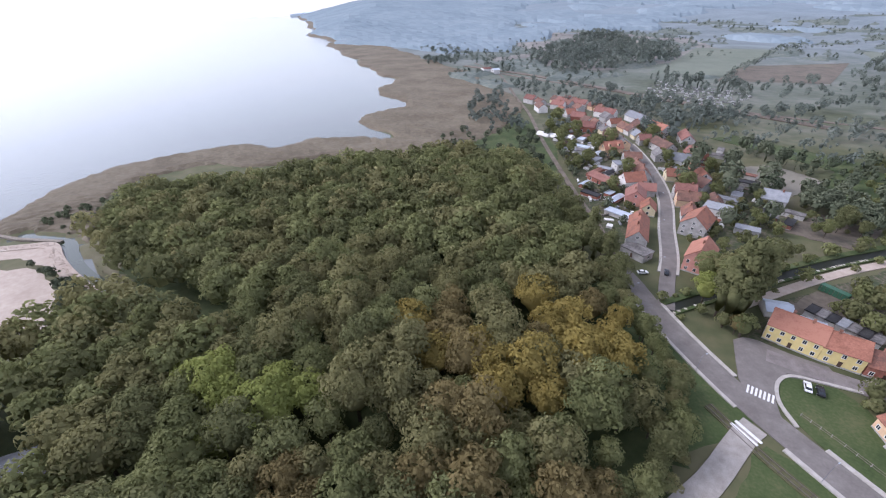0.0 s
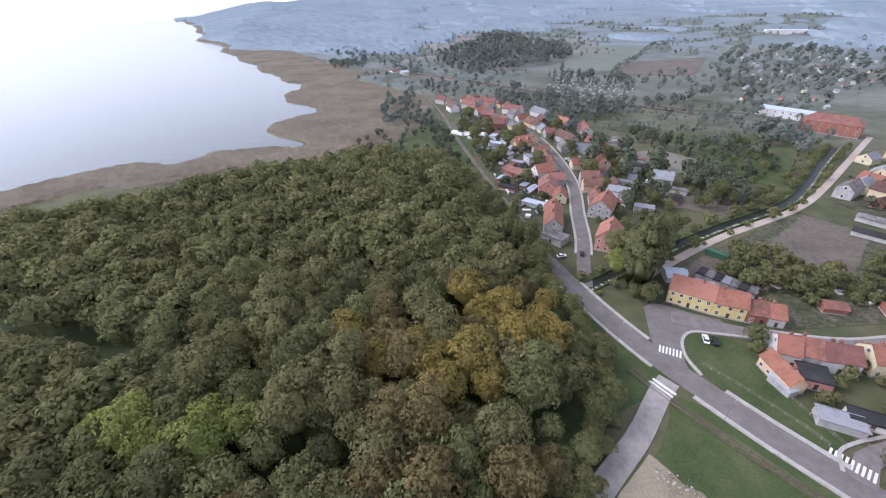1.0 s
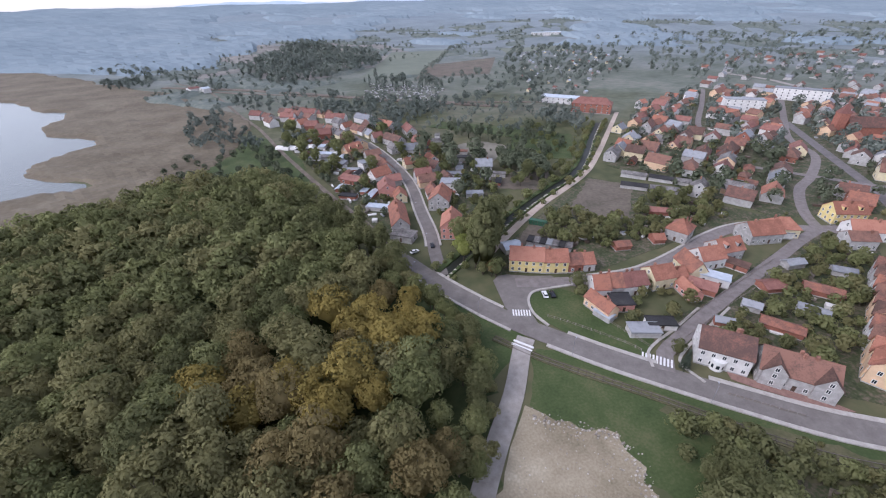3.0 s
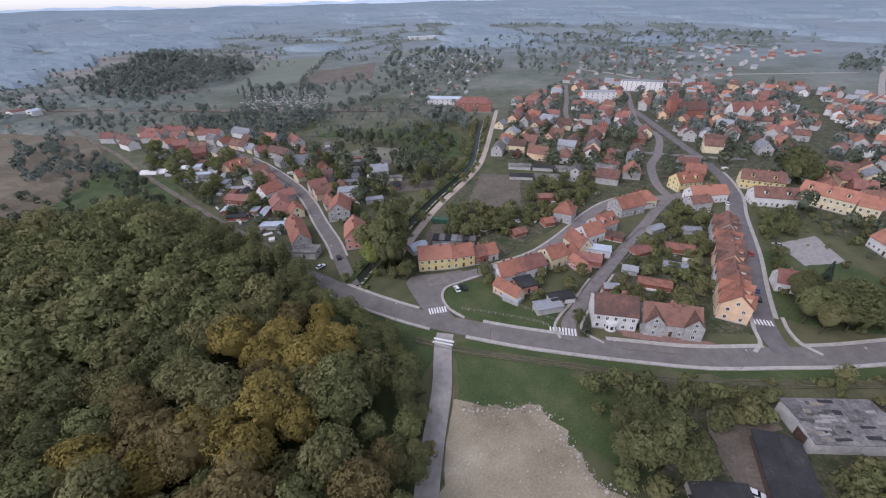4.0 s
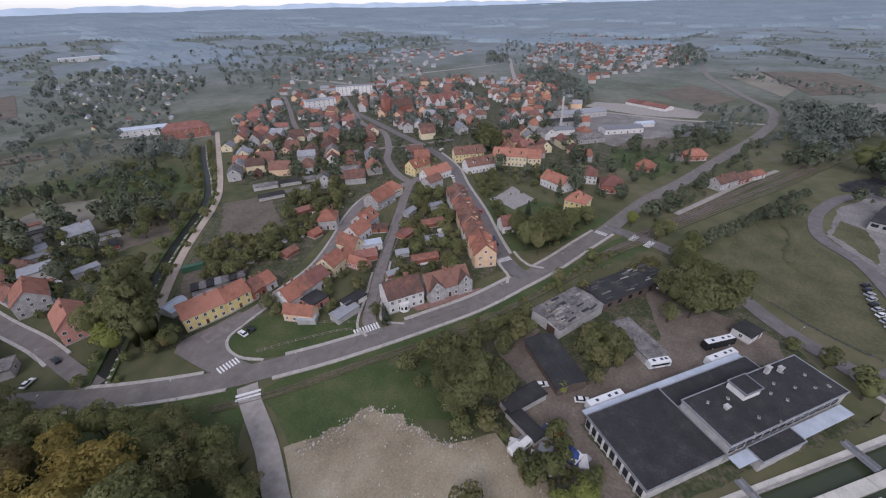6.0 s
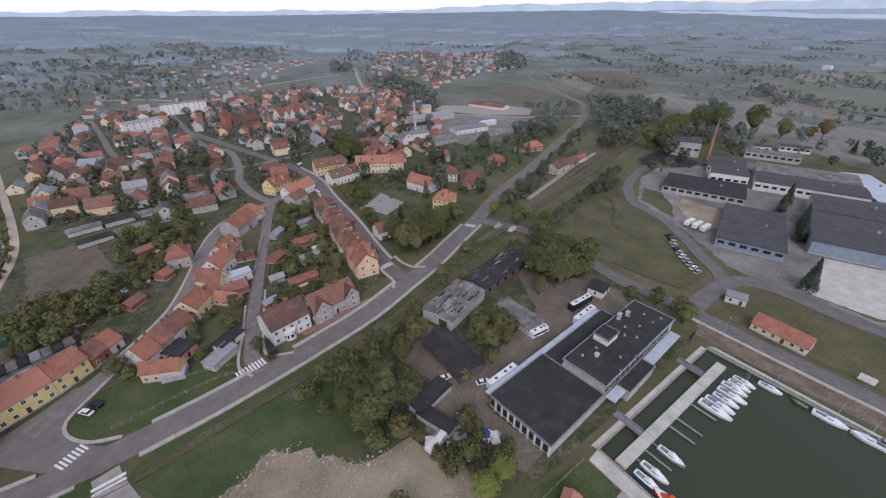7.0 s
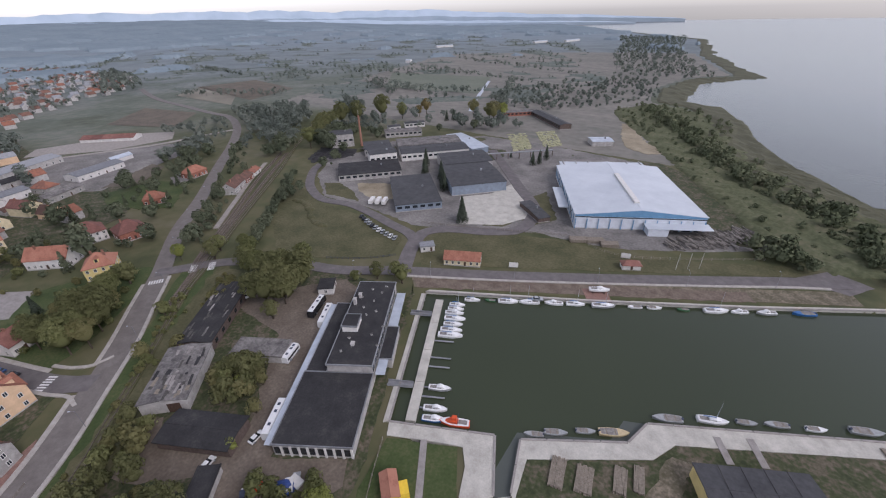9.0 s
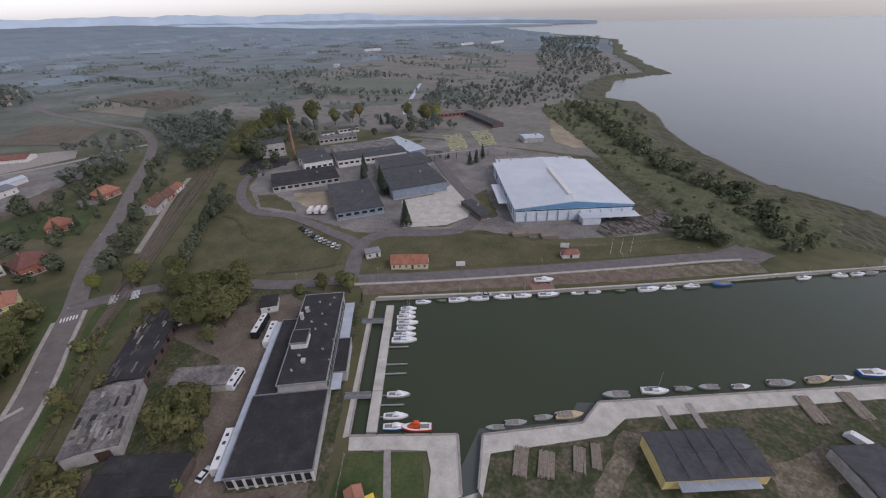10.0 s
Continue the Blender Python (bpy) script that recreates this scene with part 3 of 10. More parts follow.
def ridge(radius, base, height, seed, a0, a1, fall):
    rng = random.Random(seed)
    ph = [rng.uniform(0, 6.28) for _ in range(6)]
    rings, n = [], 300
    for i in range(n + 1):
        az = a0 + (a1 - a0) * i / n
        s = sum(math.sin(az * k + p) / (1 + 0.6 * j) for j, (k, p) in enumerate(zip((0.09, 0.17, 0.31, 0.7, 1.3, 2.6), ph)))
        ends = min(1, (az - a0) / fall) * min(1, (a1 - az) / fall)
        top = base + (height + 0.09 * height * s + rng.uniform(-1.5, 1.5)) * ends ** 0.8
        c, sn = math.cos(radians(az)), math.sin(radians(az))
        rings.append([(radius * c, radius * sn, -30), (radius * 0.985 * c, radius * 0.985 * sn, base + (top - base) * 0.55), (radius * c, radius * sn, top),
                      (radius * 1.03 * c, radius * 1.03 * sn, -30)])
    return Geo().sections(rings)


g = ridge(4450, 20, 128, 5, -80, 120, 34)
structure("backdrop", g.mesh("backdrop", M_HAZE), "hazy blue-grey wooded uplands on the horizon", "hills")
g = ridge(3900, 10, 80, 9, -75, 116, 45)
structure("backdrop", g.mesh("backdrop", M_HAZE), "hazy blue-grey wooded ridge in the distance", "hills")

# wooded uplands: a closed canopy over the hills more than a kilometre away, opened by fields
AZ = np.degrees(np.arctan2(GY, GX))
patchy = np.sin(GX / 210 + 0.7) * np.cos(GY / 260) + 0.7 * np.sin(GX / 97 - GY / 120) + 0.45 * np.sin(GX / 41 + GY / 57)
start = 1230 + 190 * np.sin(np.radians(AZ) * 7) - 260 * smoothstep(60, 90, AZ) + 900 * smoothstep(-18, -42, AZ)
hill_depth = np.minimum((RR - start) * 0.05 + 70 * patchy - 45 + 160 * smoothstep(2300, 3200, RR), 60)
shore_wood = np.minimum((RR - 950 - 26 * np.maximum(0, AZ - 102)) * 0.2, (AZ - 93) * 8)
hill_depth = np.maximum(np.minimum(hill_depth, (RR - 1150) * 0.3), np.minimum(shore_wood, 60))
hill_depth = np.minimum(hill_depth, np.minimum((4380 - RR), shore_d - 14))
# the pale blue-grey is haze put into the canopy's colour
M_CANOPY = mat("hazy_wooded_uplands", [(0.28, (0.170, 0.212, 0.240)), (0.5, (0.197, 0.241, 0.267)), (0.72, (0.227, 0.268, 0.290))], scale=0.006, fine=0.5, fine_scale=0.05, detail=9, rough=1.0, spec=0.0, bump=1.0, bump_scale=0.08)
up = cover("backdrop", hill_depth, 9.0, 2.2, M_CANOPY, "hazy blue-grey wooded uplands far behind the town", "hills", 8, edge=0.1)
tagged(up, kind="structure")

# ---- roads and paths ----
MAIN = spline([(30, 176), (35, 165), (41, 145), (49, 125), (57, 109), (64, 98), (74, 83), (86, 67.5), (98, 53), (111, 38.5), (128, 24), (145, 10), (164, -3), (184, -17), (199, -26),
               (226, -43), (260, -70), (312, -107), (364, -145), (425, -183), (486, -206), (538, -206), (613, -208), (726, -214), (919, -255), (1175, -317)])
WEST = spline([(45, 148), (49, 164), (55, 185), (60, 211), (67, 243), (70, 275), (69, 323), (62, 370), (49, 407), (28, 448), (-4, 500)])
LAKEST = spline([(37, 160), (33, 170), (28, 210), (19, 251), (1, 350), (-13, 444), (-28, 511), (-67, 695), (-119, 810)])
YELST = spline([(70, 129.5), (79, 125.4), (88, 121.8), (98, 118), (118, 113.5), (135, 114), (155, 117), (171, 120), (190, 121), (206, 117), (224, 104)])
ST2 = spline([(86.5, 70.5), (92, 76), (102, 78.6), (120, 83), (144, 88), (163, 91.4), (185, 95.4), (209, 100), (226, 102)])
TOWNST = spline([(226, 102), (241, 117), (270, 135), (298, 144), (343, 166), (370, 198), (432, 238), (508, 285), (573, 327)])
CROSSST = spline([(283, 170), (298, 144), (312, 120), (330, 96)])
UPST = spline([(318, 232), (352, 264), (417, 310), (495, 367)])
ST3 = spline([(132, 22), (142, 30), (164, 40), (192, 51), (229, 68), (262, 82), (300, 110), (350, 160), (420, 230)])
HARBRD = spline([(55.8, 101.3), (52.4, 98.4), (46, 91), (39, 83), (26, 71), (13, 58), (-4, 40), (-18, 22)])
GATERD = spline([(186, -16), (169, -40), (144, -57), (120, -67), (98, -82), (58, -106), (16, -133), (-17, -155), (-39, -170), (-58, -181)])
FACRD = spline([(97, -84), (107, -101), (112, -116), (104, -127), (85, -136.5), (73, -149), (78, -175), (103, -202), (137, -238), (160, -262)])
LOOPRD = spline([(110, -107), (118, -111.5), (132, -113.5), (152, -117), (172, -118.5), (193, -114), (214, -121), (231, -133), (248, -151), (256, -172)])
YARDLN = spline([(420, -178), (423, -150), (428, -104), (451, -46), (470, -5)])
CHURCHST = spline([(224, 103), (262, 84)])
CANALWAY = spline([(70, 153), (82, 161), (120, 184), (173, 210), (209, 236), (280, 296), (320, 330)])


def road(name, line, half, label, material=None, walks=True, z=0.05, kerb=2.2):
    z = z + 0.22
    ob = structure(name, strip(name, line, -half, half, -0.4, z, material or M_ASPHALT), label, "road")
    if walks:
        for a, b in ((half, half + kerb), (-half - kerb, -half)):
            tagged(new("pavement", strip("pavement", line, a, b, -0.4, z + 0.13, M_PAVING)), "pale concrete slab pavement beside the road", "pavement", kind="structure")
    return ob


road("road_main", MAIN, 4.0, "worn grey-pink asphalt main road", M_MAINROAD, False, 0.06)
road("road_west", WEST, 2.9, "narrow asphalt street between old houses", M_MAINROAD, False, 0.075)
road("road_lakeside", LAKEST, 1.6, "pale unpaved lane along the wood", M_GRAVEL, False, 0.03)
road("road_yellow", YELST, 3.0, "cobbled street past a yellow terrace", M_COBBLE, False, 0.07)
road("road_gardens", ST2, 2.5, "narrow grey street between gardens", M_COBBLE, False, 0.08)
road("road_tenements", ST3, 3.4, "asphalt street along a tenement row", None, False, 0.085)
road("road_harbour", HARBRD, 3.0, "pale concrete lane to the harbour", M_LANE, False, 0.07)
road("road_quay", GATERD, 3.3, "asphalt quay road", None, False, 0.07)
road("road_works", FACRD, 3.6, "asphalt works road", None, False, 0.08)
road("road_loop", LOOPRD, 3.0, "curving asphalt works loop", None, False, 0.09)
road("road_town", TOWNST, 2.7, "setts of a climbing old town street", M_COBBLE, False, 0.1)
road("road_town", CROSSST, 2.3, "setts of an old town side street", M_COBBLE, False, 0.105)
road("road_town", UPST, 2.4, "setts of an upper old town street", M_COBBLE, False, 0.11)
road("road_square", CHURCHST, 4.0, "setts of a small square", M_COBBLE, False, 0.095)
road("road_yards", YARDLN, 2.6, "pale concrete lane to the storage yards", M_LANE, False, 0.06)
road("path_canal", CANALWAY, 1.9, "pale gravel path beside the canal", M_SAND, False, 0.10)
road("road_upland", spline([(661, 71), (831, 93), (1096, 122), (1551, 166)], 20), 3.0, "straight pale road climbing past the settlement", M_LANE, False, 0.15)
road("road_bypass", spline([(629, 440), (627, 375), (609, 332), (591, 267)], 12), 3.5, "pale road beyond the apartment blocks", M_LANE, False, 0.15)
road("road_bypass", spline([(700, 262), (744, 227), (790, 181), (863, 115)], 12), 3.0, "pale road below the upland meadows", M_LANE, False, 0.15)

# pavements with real kerbs along the main road, open at the side streets
def pavement(line, i0, i1, a, b):
    return tagged(new("pavement", strip("pavement", line[i0:i1], a, b, -0.3, 0.42, M_KERB)), "pale concrete pavement with a raised kerb", "pavement", kind="structure")


def near(line, x, y):
    return int(np.argmin([math.hypot(p[0] - x, p[1] - y) for p in line]))


def stretch(line, a, b, side0, side1):
    i, j = sorted((near(line, *a), near(line, *b)))
    if j - i > 1:
        pavement(line, i, j + 1, side0, side1)


stretch(MAIN, (40, 147), (53, 117), 4.0, 5.3)
stretch(MAIN, (66, 96), (85, 70), 4.0, 5.4)
stretch(MAIN, (92, 61), (128, 25), 4.0, 5.6)
stretch(MAIN, (139, 15), (178, -13), 4.0, 5.4)
stretch(MAIN, (36, 160), (58, 107), -5.1, -4.0)
stretch(MAIN, (65, 97), (180, -14), -5.3, -4.0)
stretch(WEST, (51, 172), (66, 350), 2.9, 4.0)
stretch(WEST, (51, 172), (66, 350), -4.0, -2.9)
stretch(ST3, (150, 34), (290, 100), -5.0, -3.4)
stretch(ST3, (146, 32), (240, 74), 3.4, 5.0)
stretch(YELST, (92, 120), (215, 111), 3.0, 4.1)
stretch(GATERD, (94, -85), (-50, -176), -4.6, -3.3)

# rounded kerbs at the street corners
for pts, w in (([(90, 118.5), (80, 120.7), (73, 121.6), (68.2, 118), (65.6, 111), (66.4, 103)], 1.0), ([(84, 73.5), (87.5, 78.5), (94, 80.8), (104, 82.6), (122, 86.8)], 0.9), ([(93, 62.5), (93.2, 71), (100, 74.4), (112, 77.4), (132, 82)], 0.9),
               ([(126, 28.5), (132, 28.8), (138, 32.4), (146, 36.2)], 1.2), ([(140.5, 14), (141.5, 20), (146, 24.6), (152, 28)], 1.2)):
    tagged(new("pavement", strip("pavement", spline(pts, 1.5), -w / 2, w / 2, -0.3, 0.414, M_KERB)), "pale rounded kerb at a street corner", "pavement", kind="structure")

# canal between low banks
structure("canal", strip("canal", spline(CANAL, 6), -2.1, 2.1, -0.5, 0.12, M_CANAL), "dark still canal between grassy banks", "canal")
for a, b in ((2.1, 4.8), (-3.4, -2.1)):
    structure("bank", strip("bank", spline(CANAL, 6), a, b, -0.4, 0.7, M_GRASS), "low grassy canal bank", "bank")
g = Geo()
rng = random.Random(8)
for p in offset(spline(CANAL, 1.6), -2.5):
    g.box(p[0] - 0.7, p[0] + 0.7, p[1] - 0.6, p[1] + 0.6, -0.2, 0.55 + rng.uniform(0, 0.3), taper=0.2)
tagged(new("canal_stone_edge", g.mesh("canal_stone_edge", M_STONE)), "rough pale stone edging of the canal", "stones", kind="stuff")
structure("stream", strip("stream", spline(STREAM[:8], 4), -2.6, 2.6, -1.4, -0.62, M_HARB), "dark stream reaching the lagoon", "stream")

# zebra crossings: each bar of paint is a piece
def zebra(x, y, deg, length, across, n, z):
    ob = structure("zebra_crossing", None, "white painted zebra crossing on asphalt", "zebra crossing")
    ob.matrix_basis = frame_at(x, y, deg, z + 0.23)
    me = Geo().box(-length / 2 / n * 0.55, length / 2 / n * 0.55, -across / 2, across / 2, 0, 0.012).mesh("stripe", M_LINE)
    for i in range(n):
        part("stripe", me, ob, frame_at(-length / 2 + length * (i + 0.5) / n, 0, 0))


zebra(87.5, 75.0, -50, 9.5, 3.6, 9, 0.085)
zebra(61.6, 112.8, -28, 7.0, 3.4, 7, 0.085)
zebra(52.6, 98.6, 34, 3.4, 7.2, 2, 0.09)
zebra(144.0, 31.5, -54, 6.5, 3.0, 6, 0.10)
zebra(178, -13, 58, 6.0, 3.0, 6, 0.085)
zebra(176, -28, -35, 7.0, 3.0, 7, 0.085)
zebra(171, -34, -35, 7.0, 3.0, 7, 0.085)

# ---- ground covers ----
sheet("forest_floor", [(20, 60), (30, 78), (37, 94), (36, 111), (32, 128), (26, 147), (18, 172), (11, 196), (-10, 250), (-35, 285), (-75, 300), (-120, 265), (-180, 222),
      (-232, 192), (-208, 152), (-186, 136), (-164, 124), (-120, 112), (-118, 102), (-160, 106), (-168, 96), (-165, 20), (-120, -15), (-60, 30), (0, 44)], 0.02, M_FLOORWOOD, "dark leaf-covered forest floor", rough=2.0)
apron = [(57.6, 110.5), (57.9, 118), (60, 126), (62.5, 135), (66, 137), (70, 136.2), (78, 131), (86, 127.4), (87, 121.2), (80, 121.6), (72.6, 122.4), (67.4, 118), (64.8, 111), (63.6, 104.6)]
structure("street_apron", Geo().solid([(x, y, -0.3) for x, y in apron], [(x, y, 0.289) for x, y in apron]).mesh("street_apron", M_MAINROAD), "worn asphalt where the street widens", "road")
sheet("lawn", [(49, 121), (58, 104), (47, 96), (36, 90), (34, 111), (30, 128), (24, 146), (18, 166), (28, 168), (34, 152), (41, 136)], 0.035, M_GRASS, "mown grass verge by the main road", "grass", 0.5)
sheet("lawn", [(52, 92), (56, 96), (66, 88), (78, 73), (92, 56), (105, 41), (120, 26), (135, 12), (152, -3), (170, -16), (178, -24), (170, -36), (140, -10), (112, 14), (95, 30), (80, 30), (60, 26), (56, 45), (44, 60), (42, 78)],
      0.03, M_GRASS, "rough green field between road and sandy lot", "grass", 0.6)
sheet("sandy_lot", [(41, 78), (45, 71), (51, 66), (57, 62), (56, 52), (53, 45), (51, 36), (54, 31), (58, 24), (54, 14), (42, 8), (28, 8), (14, 14), (4, 24), (6, 44), (22, 62), (32, 72)],
      0.05, M_DIRT, "pale bare sandy lot with stony edge", "dirt", 1.2)
sheet("overgrown_yard", [(100, 34), (116, 12), (138, -12), (152, -30), (134, -62), (112, -68), (92, -72), (78, -42), (64, -14), (44, -12), (40, -4), (48, 14), (58, 28), (70, 30), (84, 42)], 0.04, M_GARDEN, "weedy rough ground round the depot", "ground", 0.8)
sheet("yard", [(92, 29), (103, 19), (100, 14), (94, 19), (74, 6), (84, -6), (92, -14), (104, -26), (124, -26), (136, -24), (140, -30), (128, -42), (112, -64), (102, -62), (90, -40), (76, -16), (64, 2), (48, -10), (43, -4), (50, 10), (58, 21), (72, 14), (84, 26)],
      0.045, M_GRAVEL, "worn grey gravel depot yard", "yard", 0.8)
sheet("track_weeds", [(80, 60), (98, 42), (114, 25), (136, 1), (164, -30), (168, -38), (156, -40), (126, -12), (106, 10), (92, 30), (84, 42), (76, 54), (74, 62)], 0.04, M_ROUGH, "weedy strip along the disused track", "grass", 1.2)
sheet("works_yard", [(124, -120), (160, -122), (196, -118), (232, -140), (262, -180), (250, -236), (190, -296), (130, -300), (30, -292), (-22, -220), (-32, -196), (-8, -178), (24, -158), (50, -152), (66, -150), (100, -130)],
      0.035, M_WORKSYARD, "worn works yard of asphalt and concrete", "yard", 0.8)
sheet("lawn", [(172, -125), (198, -121), (216, -133), (206, -139), (186, -134)], 0.1, M_ROUGH, "grass island inside the works loop", "grass", 0.6)
sheet("dirt_patch", [(196, -146), (172, -160), (150, -146), (164, -132), (184, -136)], 0.1, M_DIRT, "pale dirt yard before the works shed", "dirt", 1.0)
sheet("lawn", [(73, -151), (90, -186), (84, -204), (62, -170)], 0.1, M_ROUGH, "weedy grass strip beside the hall", "grass", 0.8)
sheet("lawn", [(92, -141), (82, -146), (80, -153), (84, -158), (90, -150)], 0.1, M_ROUGH, "grass verge of the works road", "grass", 0.4)
sheet("lawn", [(190, -226), (176, -262), (150, -268), (140, -244), (160, -230)], 0.1, M_GARDEN, "weedy ground between the works halls", "ground", 0.8)
sheet("lawn", [(-14, -190), (-30, -197), (-20, -222), (24, -290), (40, -300), (60, -292)], 0.1, M_GARDEN, "rough green behind the timber yard", "ground", 1.0)
sheet("concrete_pad", [(103, -135), (124, -166), (111, -182), (108, -208), (95, -192), (76, -164), (83, -148)], 0.11, M_CONC, "pale concrete loading pad", "pavement", 0.2)
sheet("lawn", [(93, -92), (120, -119), (66, -144), (49, -151), (20, -151), (-56, -194), (-44, -178), (17, -139)], 0.05, M_ROUGH, "grass strip between works and quay road", "grass", 0.4)
sheet("lawn", [(162, -62), (134, -69), (110, -88), (116, -104), (126, -112), (160, -112), (190, -109), (222, -120), (248, -130), (226, -104), (204, -84)], 0.04, M_ROUGH, "rough green with a hedge and low mounds", "grass", 0.5)
sheet("promenade", [(90, -82), (84, -77), (-28, -146), (-62, -167), (-58, -175), (16, -128)], 0.06, M_TRACK, "strip of trodden grass along the quay", "grass", 0.2)
sheet("quay_strip", [(89, -82), (83, -77.5), (-30, -146.5), (-26, -152), (33, -116.5)], 0.10, M_EARTH, "trodden brown earth strip along the quay", "ground", 0.5)
sheet("paving_red", [(27.5, -116.5), (22.5, -109.5), (14.5, -114.4), (19.5, -121.5)], 0.105, M_REDPAVE, "red block paving apron on the quay", "pavement", 0.0)
sheet("concrete_apron", [(-40, -174), (-53, -190), (-66, -184), (-58, -172)], 0.10, M_ASPHALT, "dark asphalt turning place at the quay end", "pavement", 0.2)
sheet("beach", [(-238, 124), (-225, 129), (-202, 120), (-184, 108), (-177, 98), (-180, 91), (-176, 82), (-190, 60), (-230, 60), (-255, 90)], 0.04, M_SAND, "smooth pale sand beach", "sand", 1.0)
sheet("rubble_bank", [(-263, 141), (-249, 146), (-238, 147), (-224, 138), (-207, 128), (-192, 121.5), (-177, 117.5), (-186, 116), (-213, 128), (-239, 135), (-250, 131)], 0.3, M_SAND, "whitish rubble bank beside the stream", "stones", 1.0, 4)
BANKLN = spline([(-262, 138), (-248, 143.5), (-237, 146.5), (-222, 137.5), (-207, 129.5), (-189, 121.6), (-177, 117)], 3)
structure("stream_bank", strip("stream_bank", BANKLN, -3.0, 2.6, -1.8, 0.42, M_SAND), "whitish rubble bank following the stream", "stones")
sheet("lawn", [(-200, 137), (-166, 121.5), (-137, 112), (-111, 107.5), (-115, 103), (-135, 106), (-160, 113), (-172, 117), (-180, 125), (-192, 132)], 0.05, M_ROUGH, "grassy strip along the stream through the wood", "grass", 0.8)
sheet("gardens", [(62, 130), (76, 136), (104, 122), (150, 124), (200, 126), (222, 118), (200, 160), (176, 206), (140, 190), (84, 158)], 0.03, M_GARDEN, "allotment gardens of soil and rough grass", "garden", 0.6)
sheet("gardens", [(92, 84), (110, 86), (142, 92), (182, 98), (218, 100), (236, 84), (205, 66), (180, 56), (150, 40), (136, 30), (108, 60)], 0.03, M_GARDEN, "back gardens of soil and rough grass", "garden", 0.4)
sheet("lawn", [(65, 109), (68, 117), (72, 121.5), (84, 118.5), (88, 113), (86, 98), (94, 82), (86, 77), (72, 93)], 0.05, M_GRASS, "green lawn at the street corner", "grass", 0.3)
sheet("lawn", [(152, 30), (172, 40), (198, 50), (214, 24), (204, -8), (192, -18), (170, 0), (154, 21)], 0.04, M_GRASS, "green garden lawn", "grass", 0.4)
sheet("car_park", [(210, 46), (232, 36), (214, 21), (198, 32)], 0.06, M_PAVING, "pale empty parking place", "pavement", 0.3)
sheet("soil_plot", [(89, 158), (103, 169), (124, 164), (109, 144), (94, 147)], 0.05, M_PLOUGH, "bare trodden yard among gardens", "garden", 1.0)
sheet("soil_plot", [(174, 205), (190, 184), (152, 150), (130, 172)], 0.05, M_PLOUGH, "bare brown garden plots", "garden", 0.8)
sheet("gardens", [(20, 190), (44, 196), (54, 240), (60, 290), (56, 350), (20, 420), (0, 400), (12, 330), (24, 250)], 0.03, M_GARDEN, "backyards with soil and rough grass", "garden", 0.6)
sheet("gardens", [(66, 178), (98, 200), (122, 232), (128, 260), (104, 330), (100, 380), (76, 400), (74, 330), (76, 270), (70, 220)], 0.03, M_GARDEN, "backyards with soil and rough grass", "garden", 0.6)
sheet("meadow", [(112, 219), (138, 202), (158, 226), (140, 240)], 0.03, M_PLOUGH, "brown harvested plot", "field", 0.8)
sheet("meadow", [(120, 306), (137, 262), (166, 288), (150, 314)], 0.03, M_STUBBLE, "dry yellowish field", "field", 0.8)
sheet("meadow", [(150, 262), (190, 240), (230, 290), (190, 320)], 0.035, M_GRASS, "green field by the canal", "field", 0.8)
sheet("meadow", [(-20, 420), (-60, 340), (-20, 300), (10, 262), (12, 330), (-6, 400)], 0.03, M_GRASS, "green wet meadow beside the wood", "grass", 1.0)
sheet("forecourt", [(101.5, 60), (104.5, 55), (116.5, 40.5), (121, 38), (118, 43.5), (107, 57), (103, 63)], 0.05, M_REDPAVE, "reddish paved forecourt of the big houses", "pavement", 0.2)
sheet("town_ground", [(202, 217), (360, 336), (499, 370), (609, 253), (667, 126), (596, -30), (451, -30), (330, -60), (270, -30), (240, 30), (300, 86), (222, 118)], 0.025, M_GARDEN, "yards and streets of the old town", "garden", 1.0)
sheet("yard_grey", [(464, -20), (412, -128), (372, -104), (350, -60), (330, -36), (360, -10), (420, 12)], 0.05, M_WORKSYARD, "grey storage yard", "yard", 0.8)
sheet("concrete_yard", [(482, -22), (444, -73), (437, -124), (466, -138), (489, -114), (507, -35)], 0.05, M_LANE, "pale concrete yard before a garage row", "yard", 0.4)
sheet("soil_plot", [(336, -37), (367, -80), (349, -83), (324, -57)], 0.05, M_PLOUGH, "dark dug soil beside the yards", "garden", 1.0)
sheet("meadow", [(323, -34), (319, -66), (297, -79), (259, -52), (276, -38), (300, -30)], 0.05, M_GRASS, "green garden plot behind the villas", "grass", 1.0)
sheet("pale_plot", [(298, -70), (303, -90), (330, -95), (318, -75)], 0.05, M_WORKSYARD, "pale trodden yard of a cottage", "yard", 1.2)
sheet("meadow", [(131, 373), (150, 383), (208, 324), (187, 299), (166, 330)], 0.05, M_GRASS, "green strip of pasture behind a tree row", "field", 1.0)
sheet("coal_yard", [(259, -156), (246, -186), (258, -200), (288, -187), (272, -160)], 0.05, M_TAR, "black coal-strewn yard by the boiler house", "yard", 1.2)


FIELDS = []


